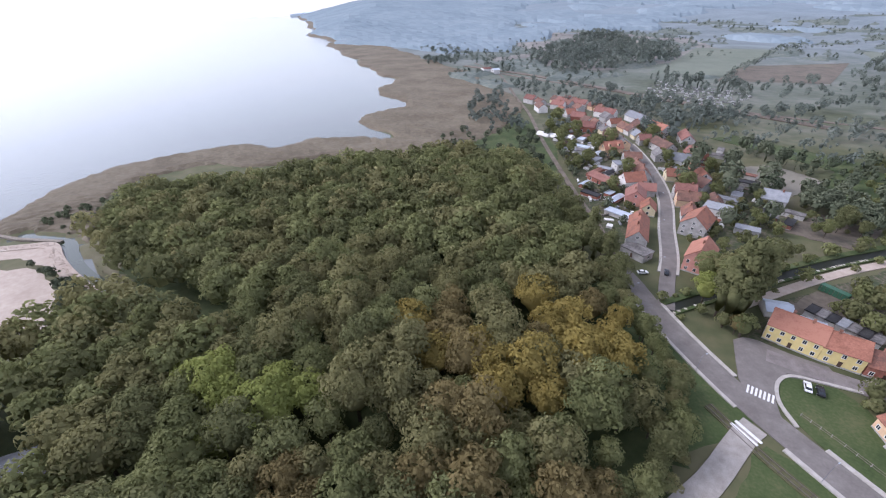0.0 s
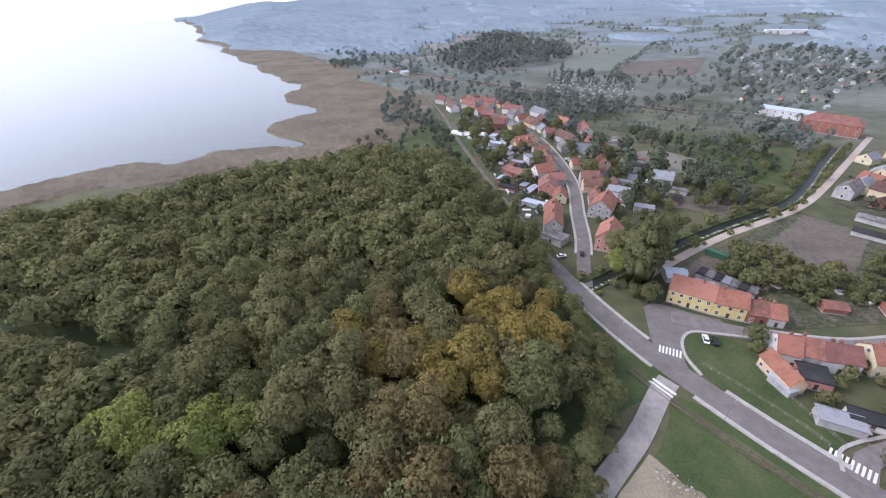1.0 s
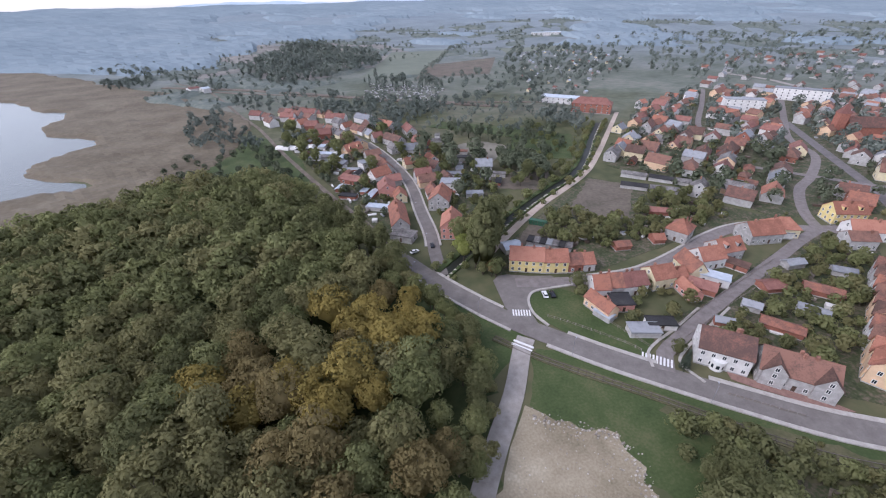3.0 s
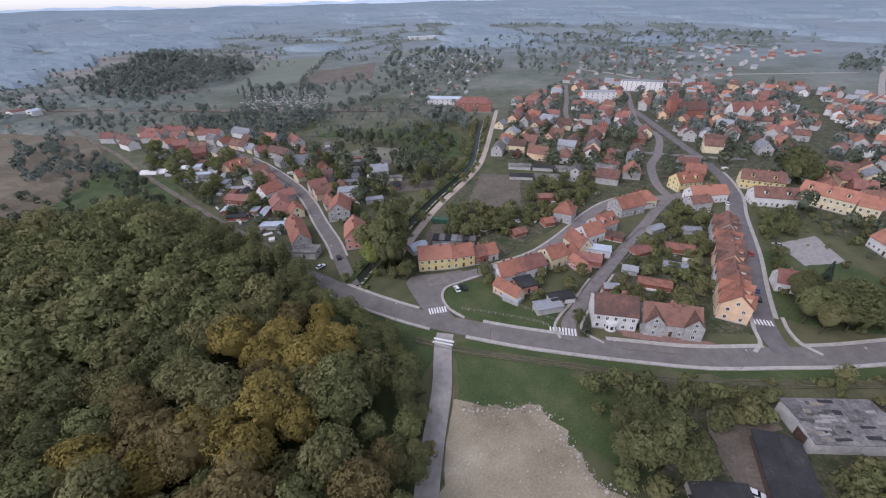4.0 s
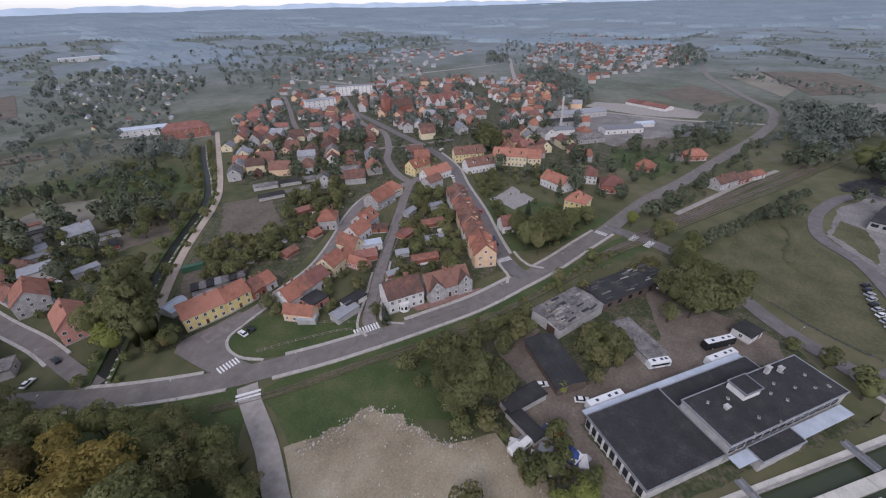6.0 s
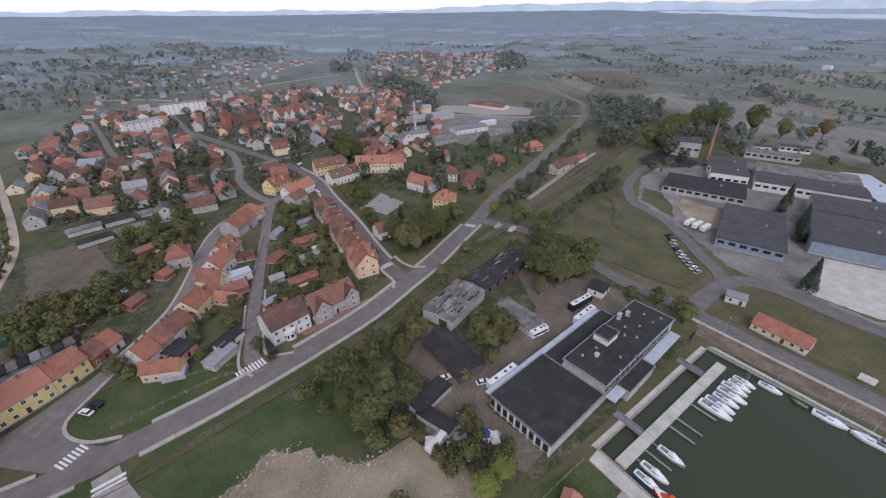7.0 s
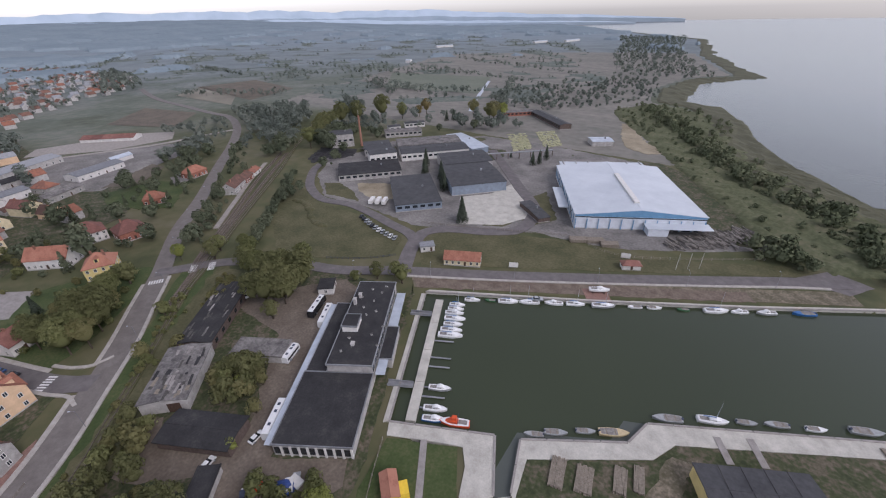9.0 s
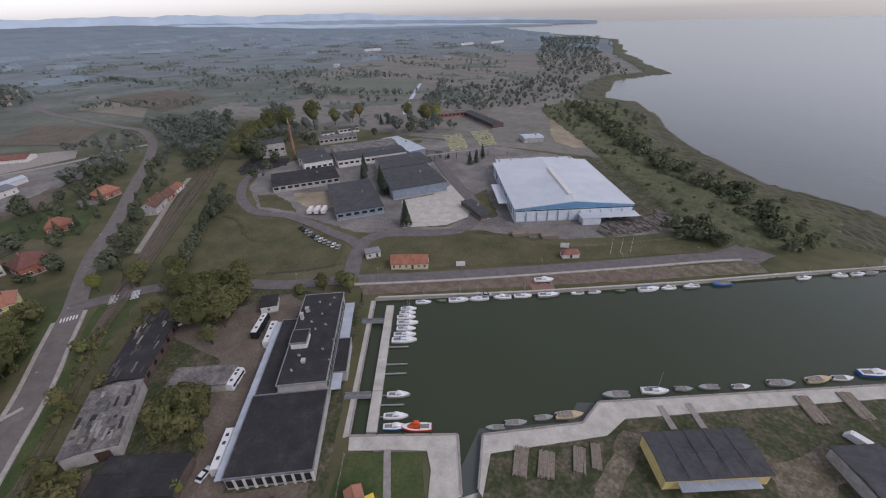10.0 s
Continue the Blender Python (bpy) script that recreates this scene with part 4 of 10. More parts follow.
def field(a, b, c, d, material, label, lift=0.4, n=14):
    """A four-cornered field laid over the rolling ground."""
    FIELDS.append([a, b, c, d])
    a, b, c, d = [np.array(p, float) for p in (a, b, c, d)]
    v, f = [], []
    for i in range(n + 1):
        for j in range(n + 1):
            s, t = i / n, j / n
            p = (a * (1 - s) + b * s) * (1 - t) + (d * (1 - s) + c * s) * t
            v.append((p[0], p[1], float(rise(p[0], p[1])) + lift))
    for i in range(n):
        for j in range(n):
            k = i * (n + 1) + j
            f.append((k, k + n + 1, k + n + 2, k + 1))
    m = bpy.data.meshes.new("field")
    m.from_pydata(v, [], f)
    m.materials.append(material)
    return structure("field", m, label, "field")


field((222, 640), (340, 622), (450, 790), (300, 775), M_PLOUGH, "dark ploughed field")
field((150, 700), (240, 680), (430, 960), (300, 1000), M_FALLOW, "pale green fallow field")
field((771, -299), (763, -401), (605, -376), (570, -280), M_PLOUGH, "dark ploughed field")
field((710, -239), (768, -302), (620, -286), (557, -246), M_STUBBLE, "reddish stubble field")
field((569, -108), (640, -172), (545, -196), (486, -145), M_PLOUGH, "brown bare field by the road")
field((60, 1040), (200, 1010), (250, 1110), (90, 1150), M_STUBBLE, "pale stubble field on a rise", 0.6)
field((500, 830), (640, 800), (700, 900), (540, 930), M_FALLOW, "striped green field on the slope", 0.6)
field((394, -638), (320, -480), (480, -460), (600, -600), M_FALLOW, "wide marsh pasture")
structure("marsh_ditch", strip("marsh_ditch", spline([(262, -380), (285, -419), (330, -510), (372, -595)], 30), -2.5, 2.5, -0.5, 0.2, M_GREYMETAL), "straight pale water-filled marsh ditch", "ditch")

RAILW = spline([(-130, 770), (-23, 680), (34, 622), (78, 572), (118, 526), (150, 494), (182, 462), (235, 410)], 10)
structure("railway_bank", strip("railway_bank", RAILW, -5, 5, -0.5, 1.0, M_GRAVEL, rise), "low gravel railway bank behind the village", "railway")
# railway beside the road
def railway(line, label, bed=None, each=1, top=0.36):
    ob = structure("railway_track", None, label, "railway track")
    part("ballast", strip("ballast", line, -1.5, 1.5, -0.2, 0.27, bed or M_GRAVEL), ob)
    for s in (-0.72, 0.72):
        part("rail", strip("rail", line, s - 0.05, s + 0.05, 0.2, 0.46, M_RAIL), ob)
    g = Geo()
    for i in range(0, len(line) - 1, each):
        p, t = line[i], line[i + 1] - line[i]
        t = t / np.linalg.norm(t)
        n = np.array([-t[1], t[0]])
        c = [p + n * s * 1.25 + t * k * 0.14 for s, k in ((-1, -1), (1, -1), (1, 1), (-1, 1))]
        g.solid([(x, y, 0.1) for x, y in c], [(x, y, top) for x, y in c])
    tagged(part("sleepers", g.mesh("sleepers", M_BARK), ob), kind="stuff")


railway(spline([(46, 106), (56, 90), (75, 66), (97, 37.5), (113, 23), (131, 7), (159, -17), (172, -31), (187, -46), (220, -81), (262, -127), (297, -162), (340, -207), (420, -292)], 1.2), "rusty single track overgrown with grass", M_ROUGH, 2, 0.285)
railway(spline([(174, -26), (187, -37), (216, -67), (262, -111), (294, -146), (330, -184)], 1.2), "rusty siding beside the main track")
railway(spline([(152, -6), (176, -30), (190, -44.5), (219, -75), (262, -120), (300, -160)], 1.2), "rusty track by the station platform")
structure("platform", strip("platform", spline([(208, -54), (238, -82), (264, -106), (290, -134)], 6), -1.4, 1.4, -0.2, 0.5, M_LANE), "long worn railway platform", "platform")
structure("railway_far", strip("railway_far", spline([(-60, 690), (-18, 648), (67, 576), (163, 491), (194, 462), (300, 400)], 12), -3, 3, -0.5, 0.35, M_GRAVEL), "distant railway embankment", "railway")


# ---- trees ----
def leaf_cloud(rng, n_lobes, per_lobe, r, h, base, leaf, lobe=0.34, flat=0.75, cone=False):
    """Corners of many small leaf sprays, gathered in rounded clumps over a crown of radius r from height base to h."""
    mid, half = (h + base) / 2, (h - base) / 2
    d = rng.normal(size=(n_lobes, 3))
    d[:, 2] = np.abs(d[:, 2]) * 0.9 - 0.22
    d[:5] = [(0.1, 0, 1), (0.42, 0.1, 0.9), (-0.2, 0.4, 0.9), (-0.3, -0.3, 0.9), (0.2, -0.42, 0.9)]
    d /= np.linalg.norm(d, axis=1)[:, None]
    k = rng.uniform(0.60, 0.86, n_lobes)[:, None]
    c = d * k * np.array([r, r, half]) + np.array([0, 0, mid])
    if cone:
        f = (np.arange(n_lobes) + 0.5) / n_lobes
        a = np.arange(n_lobes) * 2.4
        c = np.stack([np.cos(a) * r * (1 - f) * 0.72, np.sin(a) * r * (1 - f) * 0.72, base + f * (h - base)], axis=1)
    lr = r * lobe * rng.uniform(0.75, 1.25, n_lobes)
    if cone:
        lr = r * lobe * (1.15 - 0.8 * f)
    out = []
    n = rng.normal(size=(n_lobes, per_lobe, 3))
    n /= np.linalg.norm(n, axis=2)[..., None]
    n[..., 2] = np.where(n[..., 2] < -0.35, -n[..., 2], n[..., 2])
    away = (c - np.array([0, 0, mid - half * 0.3]))
    away /= np.linalg.norm(away, axis=1)[:, None] + 1e-6
    flip = np.einsum("ijk,ik->ij", n, away) < -0.3
    n = np.where(flip[..., None], -n, n)
    p = c[:, None, :] + n * lr[:, None, None] * rng.uniform(0.80, 1.05, (n_lobes, per_lobe, 1)) * np.array([1, 1, flat])
    nn = n + rng.normal(scale=0.15, size=n.shape)
    nn /= np.linalg.norm(nn, axis=2)[..., None]
    u = np.cross(nn, rng.normal(size=n.shape))
    u /= np.linalg.norm(u, axis=2)[..., None] + 1e-6
    w = np.cross(nn, u)
    s = leaf * rng.uniform(0.7, 1.35, (n_lobes, per_lobe, 1))
    droop = nn * s * 0.25
    q4 = np.stack([p - u * s * 0.9 - droop, p - w * s * 0.55, p + u * s * 0.9 - droop, p + w * s * 0.55], axis=2)
    soft = n * 0.8 + away[:, None, :] * 0.35 + rng.normal(scale=0.16, size=n.shape)
    soft /= np.linalg.norm(soft, axis=2)[..., None]
    return q4.reshape(-1, 3), np.repeat(soft.reshape(-1, 3), 4, axis=0)


def core(rng, r, h, base, n=10):
    """A dark uneven body of twigs inside the crown, so that it doesn't show the sky through everywhere."""
    out = []
    rings = 6
    pts = np.zeros((rings, n, 3))
    for i in range(rings):
        f = i / (rings - 1)
        rad = r * 0.63 * math.sin(math.pi * (0.12 + 0.80 * f)) ** 0.8
        for j in range(n):
            a = 2 * math.pi * j / n
            k = rad * rng.uniform(0.8, 1.15)
            pts[i, j] = (math.cos(a) * k, math.sin(a) * k, base + (h - base) * (0.06 + 0.64 * f))
    for i in range(rings - 1):
        for j in range(n):
            out += [pts[i, j], pts[i, (j + 1) % n], pts[i + 1, (j + 1) % n], pts[i + 1, j]]
    apex = np.array([0, 0, base + (h - base) * 0.76])
    for j in range(0, n, 2):
        out += [pts[-1, j], pts[-1, (j + 1) % n], pts[-1, (j + 2) % n], apex]
    return np.array(out)


def trunk_mesh(rng, h, r, spread):
    g = Geo()
    a = (rng.uniform(-0.3, 0.3), rng.uniform(-0.3, 0.3), h * 0.5)
    g.tube((0, 0, -0.3), a, r, r * 0.7, 7)
    for i in range(5):
        t = 2 * math.pi * i / 5 + rng.uniform(-0.4, 0.4)
        b = (a[0] + spread * math.cos(t), a[1] + spread * math.sin(t), h * rng.uniform(0.68, 0.85))
        g.tube((a[0], a[1], h * 0.47), b, r * 0.45, r * 0.12, 5)
    g.tube(a, (a[0] * 0.5, a[1] * 0.5, h * 0.85), r * 0.7, r * 0.2, 6)
    return g.mesh("trunk", M_BARK)


TREE_KINDS, CLOUDS = {}, {}


def tree_kind(key, leaf_key, seed, r, h, base, lobes, per, leaf, cone=False, lobe=0.34):
    rng = np.random.RandomState(seed)
    pts, soft = leaf_cloud(rng, lobes, per, r, h, base, leaf, lobe, 0.8, cone)
    body = core(rng, r * (0.7 if cone or h > 6 * r else 1), h, base)
    out = body - np.array([0, 0, base + (h - base) * 0.3])
    out /= np.linalg.norm(out, axis=1)[:, None]
    cloud, soft = np.concatenate([pts, body]), np.concatenate([soft, out])
    CLOUDS[key] = (cloud, soft)
    TREE_KINDS[key] = (quads_mesh("crown", cloud, 4, LEAVES[leaf_key], normals=soft), trunk_mesh(rng, h, 0.25 + r * 0.025, r * 0.4))


for i, c in enumerate(("dark", "green", "olive", "rust", "gold", "bright")):
    for s in range(2):
        tree_kind(c + str(s), c, 10 * i + s, 6.3 + 0.6 * s, 18 + 1.5 * s, 5.0, 56, 28, 0.45, lobe=0.26)
for i, c in enumerate(("green", "olive", "bright", "dark")):
    tree_kind("small_" + c, c, 70 + i, 2.6, 6.4, 1.3, 16, 24, 0.36, lobe=0.42)
tree_kind("poplar", "dark", 81, 3.1, 24, 1.5, 72, 24, 0.5, lobe=0.42)
tree_kind("spruce", "bluish", 82, 2.6, 13, 0.8, 46, 20, 0.42, True, 0.55)
tree_kind("bush", "green", 83, 1.6, 2.6, 0.0, 9, 22, 0.3, lobe=0.5)
tree_kind("bush_olive", "olive", 84, 1.7, 2.4, 0.0, 9, 22, 0.3, lobe=0.5)

TREE_WORDS = {"dark": "dark green broadleaf tree", "green": "green broadleaf tree", "olive": "olive-green broadleaf tree turning dull", "rust": "broadleaf tree with rusty brown autumn leaves",
              "gold": "broadleaf tree with golden orange autumn leaves", "bright": "bright yellow-green broadleaf tree", "poplar": "tall dark green columnar poplar", "spruce": "dark conical spruce",
              "bush": "rounded green shrub", "bush_olive": "dull olive shrub"}
TREE_RNG = random.Random(21)
PLANTED = []


def tree(key, x, y, size=1.0, where="in the wood", group=""):
    crown, trunk = TREE_KINDS[key]
    word = TREE_WORDS.get(key) or TREE_WORDS[key.replace("small_", "").rstrip("01")]
    bush = key.startswith("bush")
    if not bush:
        PLANTED.append(key)
    s = size * TREE_RNG.uniform(0.88, 1.14)
    at = frame_at(x, y, TREE_RNG.uniform(0, 360), float(rise(x, y))) @ Matrix.Diagonal((s, s, s * TREE_RNG.uniform(0.9, 1.1), 1))
    ob = thing("shrub" if bush else "tree", at, word + " " + where, "shrub" if bush else "tree", group)
    part("trunk", trunk, ob)
    part("crown", crown, ob)
    return ob


def merged_trees(name, spots, keys, label, every=1, category="trees", material=None, seed=5):
    """Many crowns as one mass of leaves; spots are x, y, size."""
    rng = np.random.RandomState(seed)
    by = {}
    for x, y, s in spots:
        by.setdefault(keys[rng.randint(len(keys))], []).append((x, y, s))
    obs = []
    for key, some in by.items():
        cloud, soft = [c.reshape(-1, 4, 3) for c in CLOUDS[key]]
        chunks, norms = [], []
        for x, y, s in some:
            k0 = rng.randint(0, every)
            pick, pn = cloud[k0::every], soft[k0::every]
            a = rng.uniform(0, 6.28)
            c, sn = math.cos(a), math.sin(a)
            cen = pick.mean(axis=1, keepdims=True)
            big = cen + (pick - cen) * (1 + 0.42 * math.log2(every)) if every > 1 else pick
            xyz = big * s
            rot = np.stack([xyz[..., 0] * c - xyz[..., 1] * sn, xyz[..., 0] * sn + xyz[..., 1] * c, xyz[..., 2]], axis=-1)
            norms.append(np.stack([pn[..., 0] * c - pn[..., 1] * sn, pn[..., 0] * sn + pn[..., 1] * c, pn[..., 2]], axis=-1))
            chunks.append(rot + np.array([x, y, float(rise(x, y)) - 0.3]))
        m = quads_mesh(name, np.concatenate(chunks), 4, material or TREE_KINDS[key][0].materials[0], normals=np.concatenate(norms))
        obs.append(tagged(new(name, m), label, category, kind="stuff"))
    return obs


FOREST = [(12, 60), (22, 80), (29, 95), (30, 112), (27, 128), (22, 146), (17, 168), (12, 194), (0, 240), (-22, 278), (-75, 292), (-120, 258), (-180, 216),
          (-228, 188), (-205, 143), (-174, 130), (-162, 96), (-172, 72), (-165, 20), (-120, -15), (-60, 30), (0, 46)]
ROADS = [(MAIN, 7), (WEST, 5.5), (LAKEST, 4), (YELST, 5.5), (ST2, 4.5), (ST3, 5.5), (HARBRD, 5), (GATERD, 6), (FACRD, 6), (LOOPRD, 5), (CANALWAY, 3.5), (spline(CANAL), 5)]
TAKEN = []


def clear_of_roads(x, y, margin=0.0):
    for line, w in ROADS:
        w += margin
        for p in line[::2]:
            if abs(p[0] - x) < w + 3 and abs(p[1] - y) < w + 3 and math.hypot(p[0] - x, p[1] - y) < w + 1.0:
                return False
    return True


def clear_of_houses(x, y, margin):
    return all(math.hypot(hx - x, hy - y) > hr + margin for hx, hy, hr in TAKEN)


def scatter(poly, spacing, seed, jitter=0.45):
    rng = random.Random(seed)
    xs, ys = [p[0] for p in poly], [p[1] for p in poly]
    out, row, y = [], 0, min(ys)
    while y < max(ys):
        x = min(xs) + (spacing / 2 if row % 2 else 0)
        while x < max(xs):
            px, py = x + rng.uniform(-jitter, jitter) * spacing, y + rng.uniform(-jitter, jitter) * spacing
            if inside(poly, [px], [py])[0]:
                out.append((px, py))
            x += spacing
        y += spacing * 0.87
        row += 1
    return out


STAND_GOLD = [(-18, 162), (0, 160), (12, 142), (28, 128), (22, 110), (13, 98), (0, 86), (-18, 90), (-28, 112), (-16, 122), (-8, 130), (-10, 146)]
STAND_RUST = [(-28, 126), (-50, 114), (-46, 102), (-32, 98), (-24, 112)]
STAND_OLIVE = [(-54, 94), (-28, 92), (-12, 84), (-16, 70), (-46, 78)]
LIGHT = [(-91, 79), (-80, 79), (-66, 76), (-80, 71)]
GLADES = [(-4, 89, 4.5), (-49, 73, 4), (-124, 50, 13)]
frng = random.Random(3)
near_spots, mid_spots, far_spots = [], [], []
for x, y in scatter(FOREST, 9.3, 4, 0.3):
    if edge_distance(STREAM, [x], [y])[0] < (7 if x < -150 else 5.5 if x < -105 else 1.5) or any(math.hypot(x - a, y - b) < r for a, b, r in GLADES):
        continue
    rim = edge_distance(FOREST[:9], [x], [y])[0]
    (near_spots if (y < 142 and x > -100) else mid_spots if (y < 172 and x > -128) else far_spots).append((x, y, frng.uniform(0.85, 1.15) * (0.72 if rim < 8 else 1.0)))
for x, y, s in near_spots:
    dl = min(math.hypot(x - a, y - b) for a, b in LIGHT)
    if inside(STAND_GOLD, [x], [y])[0]:
        key = frng.choice(["gold", "gold", "gold", "rust", "olive", "olive"])
    elif inside(STAND_RUST, [x], [y])[0]:
        key = frng.choice(["rust", "rust", "rust", "gold"])
    elif inside(STAND_OLIVE, [x], [y])[0]:
        key = frng.choice(["rust", "olive", "olive"])
    elif dl < 8:
        key = frng.choice(["bright", "bright", "green"])
    elif x < -92:
        key = frng.choice(["dark", "dark", "green", "olive"])
    elif x > -60 and y < 110:
        key = frng.choice(["olive", "olive", "green", "green", "rust", "dark"])
    else:
        key = frng.choice(["green", "dark", "olive", "olive", "green"])
    tree(key + frng.choice("01"), x, y, s, "in the lagoon-side wood", "trees of the wood")
merged_trees("woodland", mid_spots, ["dark0", "olive0", "green0", "olive1", "green1"], "dense green and olive broadleaf wood beside the lagoon", 3, seed=6)
merged_trees("woodland", far_spots + [(x, y, 0.6) for x, y in scatter([(10, 192), (-10, 245), (-34, 282), (-18, 302), (6, 262), (18, 222), (24, 188)], 8, 6, 0.3)], ["dark0", "dark1", "green0", "olive1", "green1"], "dense green broadleaf wood beside the lagoon", 7)

# lower trees and bushes along the edge of the wood
rim_rng = random.Random(14)
for k, (p, q_) in enumerate(zip(spline([(19, 65), (29, 83), (36, 97), (38, 112), (35, 127), (29, 146), (24, 166)], 4.6)[:-1], spline([(17, 58), (27, 77), (33, 92), (31, 112), (27, 128), (22, 146), (17, 168)], 4.6))):
    tree(rim_rng.choice(["green0", "olive0", "dark1", "green1"]), p[0] + rim_rng.uniform(-1.2, 1.2) - 1.6, p[1] + rim_rng.uniform(-1.5, 1.5), rim_rng.uniform(0.48, 0.66), "at the edge of the wood", "trees of the wood")
    if k % 2:
        tree(rim_rng.choice(["bush", "bush_olive", "small_olive"]), p[0] + 2.2, p[1] + rim_rng.uniform(-2, 2), rim_rng.uniform(0.7, 1.1), "at the edge of the wood", "trees of the wood")
for gx, gy, gr in GLADES[:2]:
    for k in range(9):
        a = k * 2.4
        tree(rim_rng.choice(["bush", "bush_olive", "small_green"]), gx + gr * 0.3 * math.sqrt(k) * math.cos(a), gy + gr * 0.3 * math.sqrt(k) * math.sin(a), rim_rng.uniform(0.6, 1.0), "in a gap of the wood", "trees of the wood")


# ---- houses ----
def wall_mesh(w, d, eave, ridge, kind):
    g = Geo()
    x, y = w / 2, d / 2
    g.solid([(-x, -y, -0.3), (x, -y, -0.3), (x, y, -0.3), (-x, y, -0.3)], [(-x, -y, eave), (x, -y, eave), (x, y, eave), (-x, y, eave)])
    g.box(-x - 0.06, x + 0.06, -y - 0.06, y + 0.06, -0.3, 0.5, 1)
    if kind == "gable":
        for s in (-1, 1):
            a, b = sorted((s * x, s * (x - 0.3)))
            g.solid([(a, -y, eave), (b, -y, eave), (b, y, eave), (a, y, eave)], [(a, -0.05, ridge - 0.12), (b, -0.05, ridge - 0.12), (b, 0.05, ridge - 0.12), (a, 0.05, ridge - 0.12)])
    return g


def roof_mesh(w, d, eave, ridge, kind, o=0.45, t=0.22):
    g = Geo()
    x, y = w / 2 + (0.3 if kind == "gable" else o), d / 2 + o
    drop = (ridge - eave) * o / (d / 2)
    e = eave - drop
    if kind == "flat":
        g.box(-w / 2 - 0.2, w / 2 + 0.2, -d / 2 - 0.2, d / 2 + 0.2, eave, eave + 0.25)
        for a in (((-w / 2 - 0.25, w / 2 + 0.25, -d / 2 - 0.3, -d / 2 - 0.05)), (-w / 2 - 0.25, w / 2 + 0.25, d / 2 + 0.05, d / 2 + 0.3)):
            g.box(*a, eave - 0.1, eave + 0.42)
    elif kind == "gable":
        for s in (-1, 1):
            low = [(-x, s * y, e), (x, s * y, e), (x, 0, ridge), (-x, 0, ridge)]
            if s > 0:
                low.reverse()
            g.solid(low, [(p[0], p[1], p[2] + t) for p in low])
        g.tube((-x, 0, ridge + t * 0.8), (x, 0, ridge + t * 0.8), 0.16, n=6)
    else:
        k = max(0.3, x - y * 0.9) if kind == "hip" else x * 0.72
        zc = ridge if kind == "hip" else ridge
        low = [(-x, -y, e), (x, -y, e), (x, y, e), (-x, y, e)]
        g.solid(low, [(p[0], p[1], p[2] + 0.18) for p in low])
        z = e + 0.18
        g.face([(-x, -y, z), (x, -y, z), (k, 0, zc + t), (-k, 0, zc + t)])
        g.face([(x, y, z), (-x, y, z), (-k, 0, zc + t), (k, 0, zc + t)])
        g.face([(x, -y, z), (x, y, z), (k, 0, zc + t)])
        g.face([(-x, y, z), (-x, -y, z), (-k, 0, zc + t)])
        g.tube((-k, 0, zc + t), (k, 0, zc + t), 0.16, n=6)
    return g


def lattice(xs, zs, solid_cells, y0, y1, mats_of=None):
    """One connected panel over a grid of cells; only the cells named are filled, to the depth y0..y1."""
    g, ids = Geo(), {}

    def vid(i, k, j):
        if (i, k, j) not in ids:
            ids[(i, k, j)] = len(g.v)
            g.v.append((xs[i], (y0, y1)[j], zs[k]))
        return ids[(i, k, j)]

    for i, k in solid_cells:
        m = mats_of(i, k) if mats_of else 0
        g.f.append((vid(i, k, 0), vid(i + 1, k, 0), vid(i + 1, k + 1, 0), vid(i, k + 1, 0)))
        g.m.append(m)
        for (di, dk), (p, r) in (((-1, 0), ((0, 0), (0, 1))), ((1, 0), ((1, 1), (1, 0))), ((0, -1), ((1, 0), (0, 0))), ((0, 1), ((0, 1), (1, 1)))):
            if (i + di, k + dk) not in solid_cells:
                g.f.append((vid(i + p[0], k + p[1], 0), vid(i + r[0], k + r[1], 0), vid(i + r[0], k + r[1], 1), vid(i + p[0], k + p[1], 1)))
                g.m.append(m)
    return g


WIN_FRAME = lattice([-0.58, -0.46, -0.04, 0.04, 0.46, 0.58], [-0.06, 0.08, 1.4, 1.5], [(i, k) for i in range(5) for k in range(3) if k != 1 or i in (0, 2, 4)], -0.12, 0.02).mesh("window", M_FRAME)
WIN_PANE = Geo().box(-0.47, 0.47, -0.04, 0.015, 0.07, 1.41).mesh("pane", M_DARKGLASS)
WIN_FAR = lattice([-0.62, -0.48, 0.48, 0.62], [0, 0.12, 1.38, 1.5], [(i, k) for i in range(3) for k in range(3)], -0.06, 0.02, lambda i, k: 1 if i == 1 and k == 1 else 0).mesh("window", M_FRAME, M_DARKGLASS)
DOOR = Geo().box(-0.5, 0.5, -0.08, 0.02, 0, 2.05).mesh("door", M_DOOR)
CHIMNEY = Geo().sections([[(-r, -r, z), (r, -r, z), (r, r, z), (-r, r, z)] for r, z in ((0.36, -1.8), (0.36, 0.85), (0.44, 0.9), (0.44, 1.05), (0.2, 1.08), (0.18, 1.3))]).mesh("chimney", M_CHIM)
DORMER = Geo()
DORMER.box(-0.8, 0.8, -1.3, 1.2, -0.4, 1.2)
DORMER.solid([(-1.0, -1.5, 1.2), (1.0, -1.5, 1.2), (1.0, 1.3, 1.2), (-1.0, 1.3, 1.2)], [(-0.03, -1.5, 2.0), (0.03, -1.5, 2.0), (0.03, 1.3, 2.0), (-0.03, 1.3, 2.0)], 1)
DORMER_MESH = {}
HRNG = random.Random(77)
WALL_WORDS = {"cream": "cream-rendered", "yellow": "yellow-rendered", "white": "white-rendered", "grey": "grey-rendered", "pink": "salmon pink", "peach": "peach-rendered", "brick": "red brick"}
